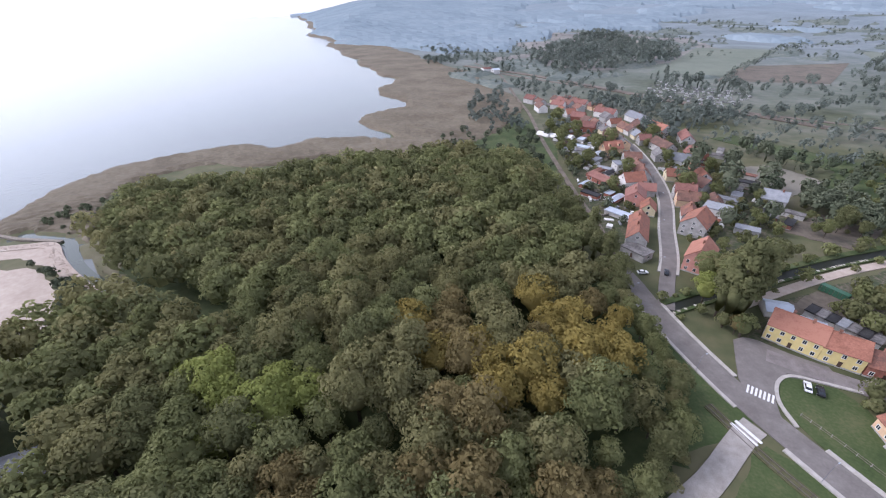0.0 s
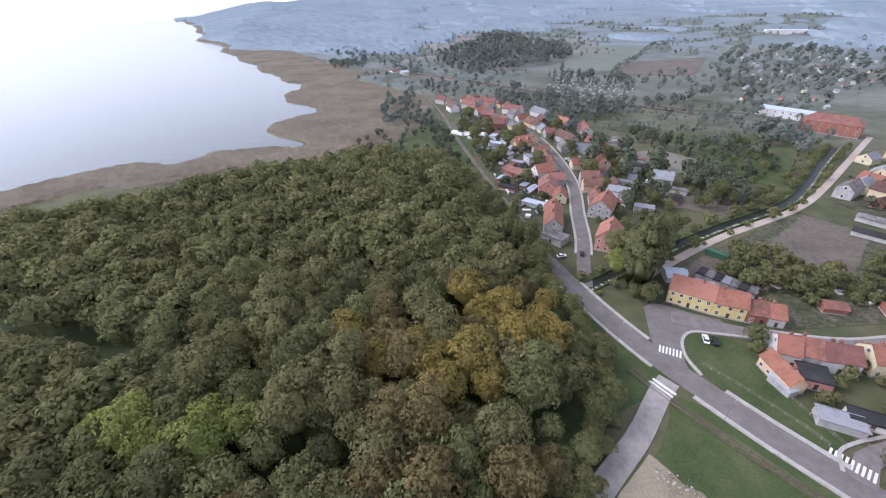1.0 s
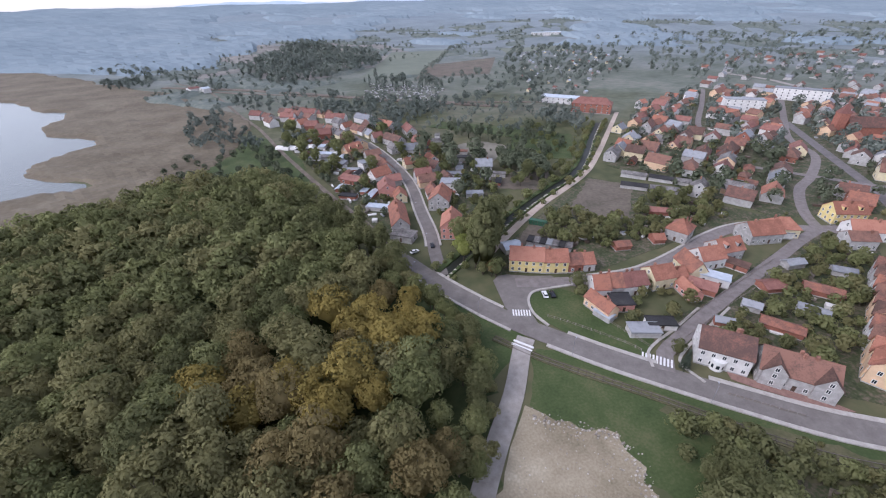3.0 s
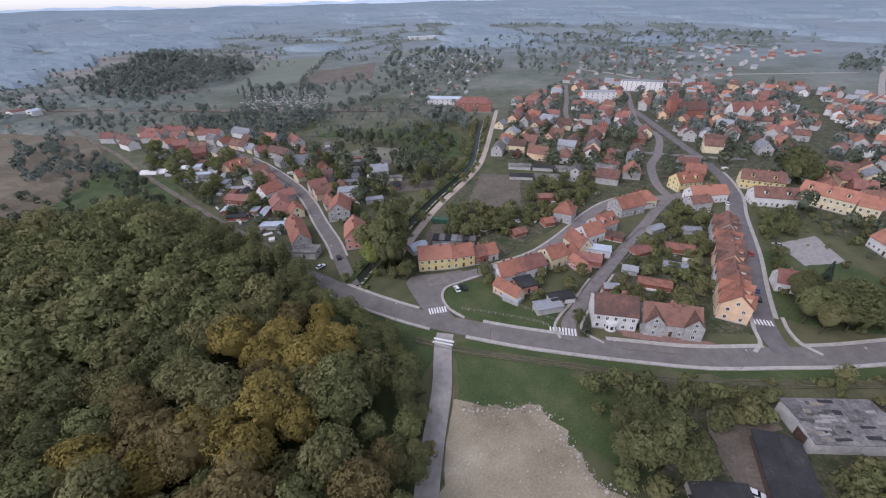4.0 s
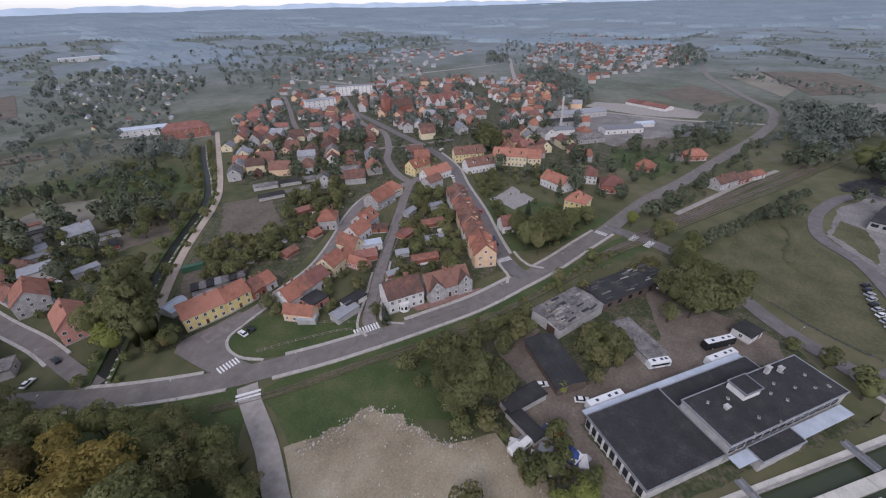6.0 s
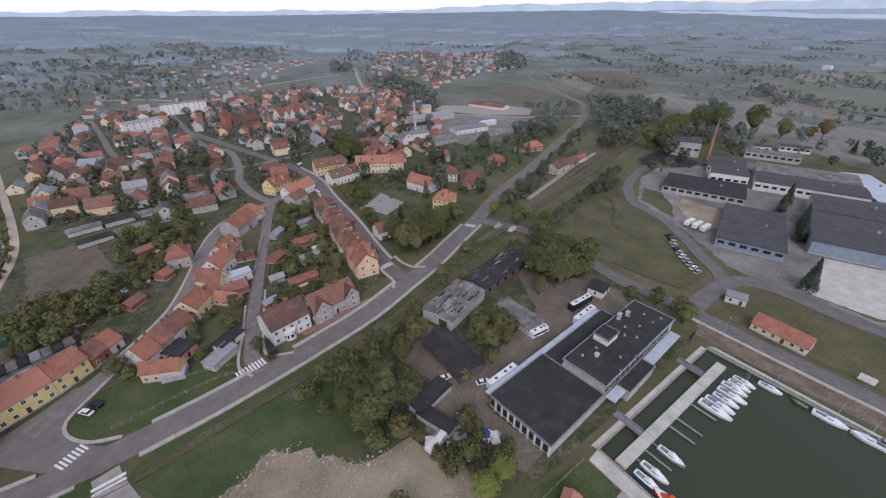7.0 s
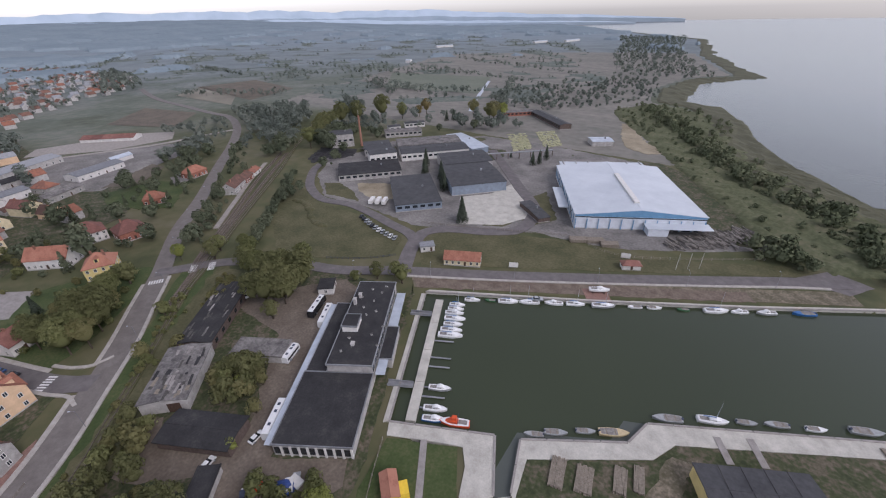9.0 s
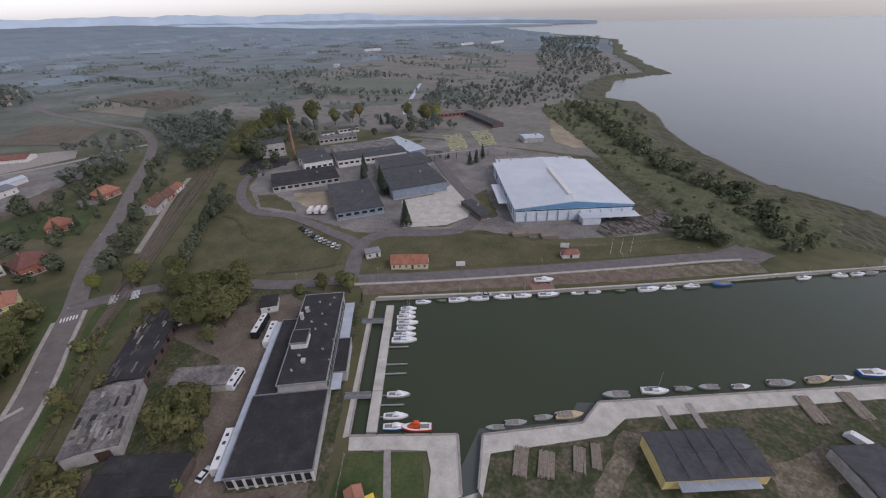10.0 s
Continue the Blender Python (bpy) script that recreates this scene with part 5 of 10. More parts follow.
ROOF_WORDS = {"orange": "orange-tiled", "red": "red-tiled", "brown": "weathered brown", "mottled": "mottled red-brown", "grey": "grey corrugated", "tar": "black tarred", "old": "patched grey", "pale": "pale metal"}
FORM_WORDS = {"gable": "pitched", "hip": "hipped", "flat": "flat"}


STREETS = ((MAIN, 5.2), (WEST, 4.4), (YELST, 3.4), (ST2, 2.7), (ST3, 4.6), (LAKEST, 2.2), (CANALWAY, 2.0), (TOWNST, 3.4), (CROSSST, 3.0), (UPST, 3.0), (CHURCHST, 4.4))
STREET_POINTS = [(np.array([[float(p[0]), float(p[1])] for p in spline(line, 2.0)]), half) for line, half in STREETS]


def beside_street(x, y, deg, w, d):
    """The place nearest to x, y where a house of this size leaves the streets free."""
    c, sn = math.cos(radians(deg)), math.sin(radians(deg))
    rim = np.array([(a * w / 2 * c - b * d / 2 * sn, a * w / 2 * sn + b * d / 2 * c) for a in (-1, -0.5, 0, 0.5, 1) for b in (-1, 0, 1)])
    at = np.array([x, y], float)
    for _ in range(14):
        worst, push = 0.05, None
        for pts, half in STREET_POINTS:
            near_by = pts[np.hypot(*(pts - at).T) < w + half + 6]
            if len(near_by):
                gap = (at + rim)[:, None, :] - near_by[None]
                r = np.hypot(gap[..., 0], gap[..., 1])
                k = np.unravel_index(np.argmin(r), r.shape)
                if half - r[k] > worst:
                    away = at - near_by[k[1]]
                    worst, push = half - r[k], away / max(0.1, np.linalg.norm(away)) * (half - r[k])
        if push is None:
            break
        at = at + push
    return float(at[0]), float(at[1])


def house(x, y, deg, w, d, eave, up, kind, wall, roof, windows="near", name="house", floors=None, where="", group="", chimneys=1, door=True, plinth=True, dormers=0, extra=""):
    """A house with its ridge along its own x axis."""
    ridge = eave + up
    if math.hypot(x, y) < 420:
        x, y = beside_street(x, y, deg, w, d)
    label = "%s %s, %s %s roof" % (WALL_WORDS[wall], name.replace("_", " "), FORM_WORDS[kind], ROOF_WORDS[roof])
    ob = thing(name, frame_at(x, y, deg, float(rise(x, y))), label + (" " + where if where else ""), name.replace("_", " "), group)
    part("wall", wall_mesh(w, d, eave, ridge, kind).mesh("wall", WALLS[wall], M_GREYWALL), ob)
    part("roof", roof_mesh(w, d, eave, ridge, kind).mesh("roof", ROOFS[roof]), ob)
    TAKEN.append((x, y, max(w, d) * 0.5))
    for i in range(chimneys):
        if kind != "flat":
            part("chimney", CHIMNEY, ob, frame_at(HRNG.uniform(-0.32, 0.32) * w, HRNG.uniform(-0.1, 0.1) * d, 0, ridge))
    floors = floors or max(1, int(eave / 2.9))
    if windows == "none" or (math.hypot(x, y) > 400 and w < 30):
        return ob

    def win(px, py, pz, r):
        if windows == "near":
            o = part("window", WIN_FRAME, ob, pose(px, py, pz, 0, 0, r))
            part("pane", WIN_PANE, o)
        else:
            part("window", WIN_FAR, ob, pose(px, py, pz, 0, 0, r))

    step = 2.4 if windows == "near" else 5.2
    n = max(1, int((w - 1.0) / step))
    for f in range(floors):
        z = 1.0 + f * (eave - 0.4) / floors
        for i in range(n):
            px = -w / 2 + w * (i + 0.5) / n
            if not (f == 0 and door and i == n // 2):
                win(px, -d / 2, z, 0)
            if windows == "near":
                win(px, d / 2, z, 180)
        m = max(1, int(d / 3.2)) if windows == "near" else int(f == 0)
        for i in range(m):
            py = -d / 2 + d * (i + 0.5) / m
            win(-w / 2, py, z, -90)
            win(w / 2, py, z, 90)
    if kind == "gable" and up > 2.5:
        for s in (-1, 1):
            win(s * w / 2, 0, eave + 0.3, 90 * s)
    if door:
        part("door", DOOR, ob, frame_at(-w / 2 + w * (n // 2 + 0.5) / n, -d / 2, 0, 0.3))
    for i in range(dormers):
        key = (wall, roof)
        if key not in DORMER_MESH:
            DORMER_MESH[key] = DORMER.mesh("dormer", WALLS[wall], ROOFS[roof])
        dm = part("dormer", DORMER_MESH[key], ob, frame_at(-w / 2 + w * (i + 0.5) / dormers, -d * 0.26, 0, eave + up * 0.42))
        part("pane", WIN_PANE, dm, pose(0, -1.32, -0.3, 0, 0, 0))
    return ob


def facing(L, R, depth, eave, up, kind, wall, roof, turn=False, **kw):
    """A house whose front stands between the ground points L and R; turn: its gable faces the front."""
    (ax, ay), (bx, by) = L, R
    w = math.hypot(bx - ax, by - ay)
    ux, uy = (bx - ax) / w, (by - ay) / w
    cx, cy = (ax + bx) / 2 - uy * depth / 2, (ay + by) / 2 + ux * depth / 2
    deg = math.degrees(math.atan2(uy, ux))
    if turn:
        return house(cx, cy, deg + 90, depth, w, eave, up, kind, wall, roof, **kw)
    return house(cx, cy, deg, w, depth, eave, up, kind, wall, roof, **kw)


# yellow terrace and its neighbours by the canal
facing((72, 138), (84, 130.3), 10, 6.2, 3.6, "gable", "yellow", "orange", where="by the canal", chimneys=2)
facing((84.1, 130.2), (93.4, 126), 9.5, 5.8, 3.4, "gable", "yellow", "orange", where="by the canal")
facing((93.8, 125.8), (99.5, 123.8), 9, 4.2, 3.0, "gable", "brick", "mottled")
facing((99.8, 123.7), (104.5, 122.2), 8.5, 4.0, 3.0, "gable", "white", "orange")
# row along the curving street
facing((90.5, 108.5), (96, 106), 9.5, 5.2, 3.4, "gable", "white", "mottled", where="in a street row")
facing((96.2, 105.9), (101.5, 103.8), 9, 5.2, 3.4, "gable", "grey", "mottled", where="in a street row")
facing((101.7, 103.7), (111.5, 101.2), 9, 5.0, 3.2, "gable", "white", "red", where="in a street row", chimneys=2)
facing((86, 95.5), (91.3, 95.8), 11.5, 4.2, 2.4, "gable", "peach", "mottled", turn=True, where="behind the row")
facing((115, 101.8), (124.5, 100), 9, 5.4, 3.4, "gable", "cream", "orange", where="in a street row")
facing((121.5, 90.5), (126.5, 89), 9.5, 3.4, 1.8, "gable", "pink", "orange", turn=True, where="behind the row")
facing((125, 99.6), (131, 99), 7.5, 3.8, 2.8, "gable", "grey", "orange")
facing((132.5, 100), (139, 97.8), 12, 4.8, 4.0, "gable", "cream", "mottled", turn=True, where="by the gardens")
facing((144, 103), (155, 100.5), 9, 5.0, 3.8, "gable", "white", "orange", where="in a street row")
facing((156, 103.5), (168, 101.5), 9.5, 5.2, 4.0, "gable", "grey", "orange", where="in a street row", dormers=2)
facing((92, 98.5), (99, 95.6), 7, 3.4, 0.3, "flat", "pink", "tar", windows="far", name="annexe", chimneys=0)
facing((138, 95), (144, 85), 5, 3.6, 0.3, "flat", "white", "pale", windows="far", name="annexe", chimneys=0)
facing((127, 93.5), (132, 85), 6.5, 3.0, 1.8, "gable", "brick", "red", windows="far", name="outbuilding", chimneys=0)
facing((157, 96), (160, 87.5), 5, 2.8, 1.2, "gable", "brick", "brown", windows="far", name="outbuilding", chimneys=0)
facing((96.5, 85), (105, 80.5), 4.5, 2.6, 0.3, "flat", "white", "tar", windows="far", name="garage", chimneys=0)
facing((87.5, 86), (96.5, 81.5), 5, 2.5, 0.3, "flat", "grey", "grey", windows="none", name="garage", chimneys=0)
facing((84.5, 101), (86, 94.5), 3.2, 2.4, 0.3, "flat", "grey", "pale", windows="none", name="lean_to", chimneys=0)
facing((152.5, 127.5), (156, 118.5), 11, 5.6, 4.2, "hip", "grey", "orange", where="by the street bend", chimneys=2)
facing((144, 127), (149, 125), 6, 2.6, 1.6, "gable", "brick", "orange", windows="none", name="outbuilding", chimneys=0)
facing((180, 113), (195, 108), 11, 5.2, 4.2, "gable", "grey", "orange", where="at the square")
facing((199.5, 106.5), (210.5, 99.5), 9, 5.2, 3.8, "hip", "cream", "orange", where="at the square")
facing((197, 101), (206, 95.5), 4, 3.2, 0.3, "flat", "white", "grey", windows="far", name="annexe", chimneys=0)
facing((237, 101), (250, 93.5), 10, 6.2, 4.2, "gable", "yellow", "orange", where="at the square", dormers=2)
facing((227, 91), (244, 79), 9, 5.0, 3.8, "gable", "white", "orange", where="at the square", chimneys=2)
facing((216, 86), (226, 80), 8, 5.0, 2.6, "gable", "grey", "brown", where="behind the square")
# big houses on the main road
facing((97, 71), (106, 60), 11.5, 6.8, 4.2, "gable", "white", "mottled", where="on the main road", chimneys=2)
facing((107, 57), (118, 42.5), 10.5, 5.4, 4.6, "gable", "grey", "brown", where="on the main road", chimneys=3)
for t in (0.13, 0.8):
    px, py = 107 + 11 * t, 57 - 14.5 * t
    facing((px - 1.6, py + 1.0), (px + 1.9, py - 3.7), 6.5, 5.8, 3.4, "gable", "grey", "brown", turn=True, chimneys=0, where="front gable wing", name="wing", door=False)
bay = thing("bay_window", frame_at(101.1, 65.0, -50.7), "rounded white bay with a balcony on the white house", "bay window")
ring = [(2.0 * math.cos(a), -1.7 * math.sin(a)) for a in np.linspace(0, math.pi, 8)]
part("bay_wall", Geo().solid([(a, b, -0.2) for a, b in ring], [(a, b, 3.1) for a, b in ring]).mesh("bay_wall", WALLS["white"]), bay)
part("balcony_rail", Geo().solid([(a * 1.08, b * 1.08, 3.1) for a, b in ring], [(a * 1.08, b * 1.08, 3.9) for a, b in ring]).mesh("balcony_rail", M_FRAME), bay)
for a in (-50, 0, 50):
    part("pane", WIN_PANE, bay, pose(1.9 * math.sin(radians(a)), -1.66 * math.cos(radians(a)), 1.0, 0, 0, a))
# tenement row
u = np.array([0.926, 0.376])
for k, (wl_, rf_) in enumerate((("peach", "orange"), ("white", "brown"), ("peach", "brown"), ("white", "mottled"), ("grey", "brown"))):
    a = np.array([134.5, 43.5]) + u * 15.2 * k
    b = a + np.array([0.376, -0.926]) * 9.5
    facing(tuple(a), tuple(b), 15.0, 7.0 - 0.9 * (k % 2) - 0.2 * k, 4.4 - 0.4 * (k % 2), "gable", wl_, rf_, turn=True, where="in the tenement row", chimneys=3, dormers=3)
    for s, rf_ in ((4.0, "brown"), (11.2, "mottled")):
        c = np.array([134.5, 43.5]) + u * (15.2 * k + s) + np.array([0.376, -0.926]) * 4.75
        house(c[0], c[1], math.degrees(math.atan2(u[1], u[0])) + 90, 10.4, 5.2, 6.6 - 0.9 * (k % 2) - 0.2 * k, 3.5, "gable", wl_, "orange" if k == 0 else rf_, windows="far", name="gable_wing", chimneys=0, where="of the tenement row", door=False)
# sheds in the gardens
for L, R, dp, rf_, wl_ in (((131, 71), (137, 60.5), 5, "mottled", "brick"), ((151, 85), (159, 82), 6, "red", "brick"), ((165, 76), (171.5, 66), 6, "mottled", "brick"), ((135, 80), (138, 75), 4, "grey", "grey"),
                           ((188, 78), (193, 72), 4, "grey", "grey"), ((150, 70), (154, 62), 5, "grey", "white"), ((176, 88), (184, 86), 4, "grey", "grey"), ((118, 78), (122, 74), 3, "grey", "brick"),
                           ((124, 130), (131, 128), 5, "mottled", "brick"), ((86, 146), (92, 143), 3, "pale", "grey"),
                           ((180, 184), (190, 173), 5, "tar", "grey"), ((191, 172), (201, 161), 5, "old", "grey"), ((194, 198), (203, 186), 5, "old", "grey"), ((204, 185), (212, 174), 5, "tar", "grey"), ((213, 173), (221, 162), 5, "old", "grey"), ((166, 150), (176, 142), 6, "red", "brick")):
    facing(L, R, dp, 2.5, 1.1, "gable", wl_, rf_, windows="none", name="shed", chimneys=0, where="in the gardens")
facing((76, 153), (84, 152), 7, 2.8, 1.4, "gable", "white", "pale", windows="none", name="shed", chimneys=0, where="by the canal")
for k in range(7):
    a = np.array([91.0, 153.0]) + np.array([14.0, -15.0]) * k / 7
    b = np.array([91.0, 153.0]) + np.array([14.0, -15.0]) * (k + 0.94) / 7
    facing(tuple(a), tuple(b), 5.5, 2.3, 0.3, "flat", "grey", ("tar", "old", "tar", "grey", "old", "tar", "old")[k], windows="none", name="garage", chimneys=0, where="in a row behind the terrace", group="garages behind the terrace", door=False)
box = thing("container", frame_at(108.0, 167.5, -51.3, 0.05), "dark green steel container in the allotments", "container")
part("body", Geo().box(-4.5, 4.5, -1.25, 1.25, 0.1, 2.6).mesh("body", tint("dark_green_steel", (0.035, 0.10, 0.06), 0.25, rough=0.6)), box)
rib_g = Geo().box(-0.06, 0.06, -1.31, 1.31, 0.15, 2.55).mesh("rib", M_STEEL)
for k in range(7):
    part("rib", rib_g, box, pose(-3.9 + 1.3 * k, 0, 0))
# garden side of the tenement street
facing((168, 35), (172, 27.5), 8, 4.6, 3.6, "gable", "white", "red", where="in a garden")
facing((203, 5), (198.5, -5.5), 11, 6.4, 4.2, "hip", "yellow", "orange", where="at the crossing", chimneys=2, dormers=1)
facing((238, 19), (225, 6), 10, 5.2, 4.2, "gable", "white", "orange", where="near the car park")
facing((245, -2), (244, -15.5), 12, 5.8, 4.2, "hip", "white", "red")
facing((231, -17), (231, -30), 12, 5.2, 4.4, "hip", "brick", "red", where="near the crossing")
facing((270, 54), (269, 30), 11, 7.6, 4.2, "gable", "cream", "orange", chimneys=3, dormers=3)
facing((280, 30), (268, 29), 9, 7.4, 4.0, "gable", "cream", "orange", turn=True)
facing((264, 94), (273, 74), 11, 6.2, 4.2, "gable", "yellow", "brown", dormers=2, chimneys=2)
facing((247, 70), (260, 53), 10, 5.6, 4.2, "gable", "white", "brown", dormers=2)
facing((246, -86), (258, -100), 9, 4.6, 3.2, "gable", "grey", "brown", where="by the railway", name="station_house", chimneys=2)
facing((259, -101), (266, -110), 8, 3.6, 2.4, "gable", "brick", "brown", where="by the railway", name="station_annexe")
facing((268, -112), (275, -121), 7, 3.0, 1.6, "gable", "white", "mottled", where="by the railway", name="station_annexe", windows="far")
facing((276, -43), (271, -53), 8, 4.0, 3.4, "hip", "brick", "orange")
facing((298, -92), (302, -106), 9, 4.2, 3.4, "hip", "brick", "orange")
# west street
facing((50.5, 177), (59, 172.5), 14, 7.0, 4.4, "gable", "pink", "orange", turn=True, where="on the west street")
facing((62.5, 208), (72, 202), 15, 6.2, 4.6, "gable", "grey", "mottled", turn=True, where="on the west street")
facing((80, 229), (90, 223), 9, 5.6, 0.4, "flat", "white", "grey")
facing((90, 213), (99, 209), 5, 2.8, 0.4, "flat", "grey", "grey", windows="far", name="garage", chimneys=0)
facing((37, 190), (45.5, 188), 24, 5.4, 4.2, "gable", "grey", "mottled", turn=True, where="on the west street", chimneys=3)
facing((34.5, 186), (42.5, 178), 7, 3.4, 0.4, "flat", "grey", "old", where="at the road fork", windows="far", name="workshop", chimneys=0)
facing((44, 236), (54, 234), 12, 5.4, 3.8, "gable", "pink", "red", turn=True, where="on the west street")
facing((48, 258), (60, 262), 9, 5.2, 4.0, "gable", "white", "orange", where="on the west street")
facing((47, 284), (57, 287), 8, 6.0, 0.4, "flat", "white", "grey", where="on the west street")
facing((44, 318), (57, 323), 9, 5.2, 4.2, "gable", "peach", "orange", where="on the west street", dormers=2)
facing((28, 272), (39, 258), 8, 3.4, 2.0, "gable", "brick", "red", windows="far", name="outbuilding", chimneys=0)
for L, R, wl_, rf_ in (((78, 343), (85, 324), "grey", "brown"), ((82, 303), (94, 299), "white", "grey"), ((81, 270), (88, 256), "grey", "mottled"), ((114, 247), (124, 242), "grey", "grey"), ((48, 436), (64, 424), "white", "red"),
                       ((85, 390), (94, 373), "white", "orange"), ((104, 368), (102, 348), "grey", "red"), ((33, 414), (44, 409), "brick", "red"), ((8, 462), (20, 456), "white", "red"), ((-8, 458), (-3, 442), "white", "brown"),
                       ((74, 425), (84, 402), "white", "grey"), ((96, 322), (104, 312), "brick", "red"), ((30, 380), (42, 376), "brick", "red"), ((46, 352), (57, 350), "brick", "brown"), ((30, 470), (42, 462), "white", "red"), ((-20, 490), (-10, 480), "grey", "red")):
    facing(L, R, 9, 5.0, 3.6, "gable", wl_, rf_, windows="far", where="on the west street", group="houses of the west street")
vrng = random.Random(23)
for side, gap, back in ((9.5, 15, 0), (-9.5, 14, 0), (-25, 24, 1)):
    line = offset(spline(WEST[4:], gap), side)
    for k in range(1, len(line) - 3):
        x, y = float(line[k][0]) + vrng.uniform(-1.5, 1.5), float(line[k][1]) + vrng.uniform(-1.5, 1.5)
        t = line[k + 1] - line[k]
        if y < 215 or not clear_of_roads(x, y, 3) or not clear_of_houses(x, y, 5.0) or (back and vrng.random() < 0.25):
            continue
        w, d = vrng.uniform(8, 12), vrng.uniform(7, 9)
        house(x, y, math.degrees(math.atan2(t[1], t[0])) + vrng.choice([0, 0, 90]), w, d, vrng.uniform(3.4, 5.2) - back * 0.6, vrng.uniform(2.6, 3.8), "gable", vrng.choice(["white", "grey", "peach", "cream", "grey"]), vrng.choice(["orange", "red", "mottled", "brown", "brown", "grey", "old", "mottled"]),
              windows="far", where="along the west street", group="houses of the west street", door=False)
SHEDS = random.Random(12)
for i in range(130):
    x, y = SHEDS.uniform(14, 46), SHEDS.uniform(205, 400)
    if i > 92:
        x, y = SHEDS.uniform(80, 126), SHEDS.uniform(205, 340)
    if not clear_of_roads(x, y, 2) or not clear_of_houses(x, y, 3):
        continue
    w = SHEDS.uniform(5, 15)
    house(x, y, SHEDS.choice([-32, 58]) + SHEDS.uniform(-8, 8), w, SHEDS.uniform(3, 5), 2.3, 0.7, SHEDS.choice(["gable", "flat"]), SHEDS.choice(["grey", "white", "brick"]), SHEDS.choice(["grey", "grey", "old", "tar", "mottled", "pale"]),
          windows="none", name="shed", chimneys=0, where="in a backyard", group="backyard sheds")
for x, y in ((2, 367), (11, 362), (20, 363)):
    tun = thing("polytunnel", frame_at(x, y, -40), "white plastic greenhouse tunnel among gardens", "greenhouse", "greenhouse tunnels")
    part("cover", Geo().sections([[(12 * s, 3.4 * math.cos(a), 2.6 * math.sin(a)) for a in np.linspace(0, math.pi, 9)] for s in (-0.5, 0.5)]).mesh("cover", M_WHITE), tun)
    part("door", DOOR, tun, pose(-6.05, 0, 0, 0, 0, -90))

# public buildings of the old town
house(300, 345, -49, 38, 14, 9, 5, "hip", "brick", "red", windows="far", name="school", chimneys=2, where="at the head of the canal")
house(301, 396, -53, 42, 16, 6.5, 0.3, "flat", "white", "pale", windows="far", name="sports_hall", chimneys=0)
house(795, 1085, -24, 86, 26, 9, 0.3, "flat", "white", "pale", windows="far", name="storage_hall", chimneys=0)
house(425, 274, -44, 34, 12, 12, 0.3, "flat", "white", "grey", windows="far", name="apartment_block", floors=4, chimneys=0)
house(521, 275, -64, 48, 12, 12, 0.3, "flat", "white", "grey", windows="far", name="apartment_block", floors=4, chimneys=0)
house(456, 138, -40, 34, 13, 8, 7, "gable", "white", "red", windows="far", name="town_hall", chimneys=2)
for k in (-12, -4, 8):
    c = math.cos(radians(-40))
    house(456 + k * 0.766 - 0.643 * 6, 138 - k * 0.643 - 0.766 * 6, 50, 8, 7, 8.5, 5.5, "gable", "white", "red", windows="far", name="gable_wing", chimneys=0, where="of the town hall", door=False)
house(428, 178, -34, 28, 12, 7.5, 6.5, "gable", "brick", "mottled", windows="far", name="church", floors=1, chimneys=0)
tower = thing("church_tower", frame_at(412, 188.6, -34), "red brick church tower with a low tiled cap", "tower")
part("shaft", Geo().box(-3.4, 3.4, -3.4, 3.4, -0.3, 17).mesh("shaft", M_REDBRICK), tower)
part("cap", Geo().box(-3.8, 3.8, -3.8, 3.8, 17, 24, taper=3.7).mesh("cap", ROOFS["red"]), tower)
chim = thing("factory_chimney", frame_at(372, 6, 0), "slender pale factory chimney", "chimney")
part("stack", Geo().tube((0, 0, 0), (0, 0, 30), 1.3, 0.8, 12).mesh("stack", M_GREYWALL), chim)
for L, R, dp, wl_, rf_, ev in (((413, 4), (437, -40), 18, "grey", "grey", 5), ((363, -32), (376, -65), 14, "white", "grey", 4.5), ((386, 14), (396, -10), 12, "grey", "tar", 4),
                           ((392, -62), (398, -78), 6, "white", "pale", 3.5), ((352, 14), (360, -6), 12, "white", "grey", 5), ((330, -8), (342, -30), 10, "grey", "old", 4)):
    facing(L, R, dp, ev, 1.6, "gable", wl_, rf_, windows="far", name="warehouse", chimneys=0, where="in the storage yards")

for k in range(5):
    a = np.array([496.0, -66.0]) + np.array([-34.0, -34.0]) * k / 5
    b = np.array([496.0, -66.0]) + np.array([-34.0, -34.0]) * (k + 0.97) / 5
    facing(tuple(a), tuple(b), 16, 3.2, 2.2, "gable", "white", "red", windows="far", name="garage", chimneys=0, where="in a long row", group="garage row", dormers=1)

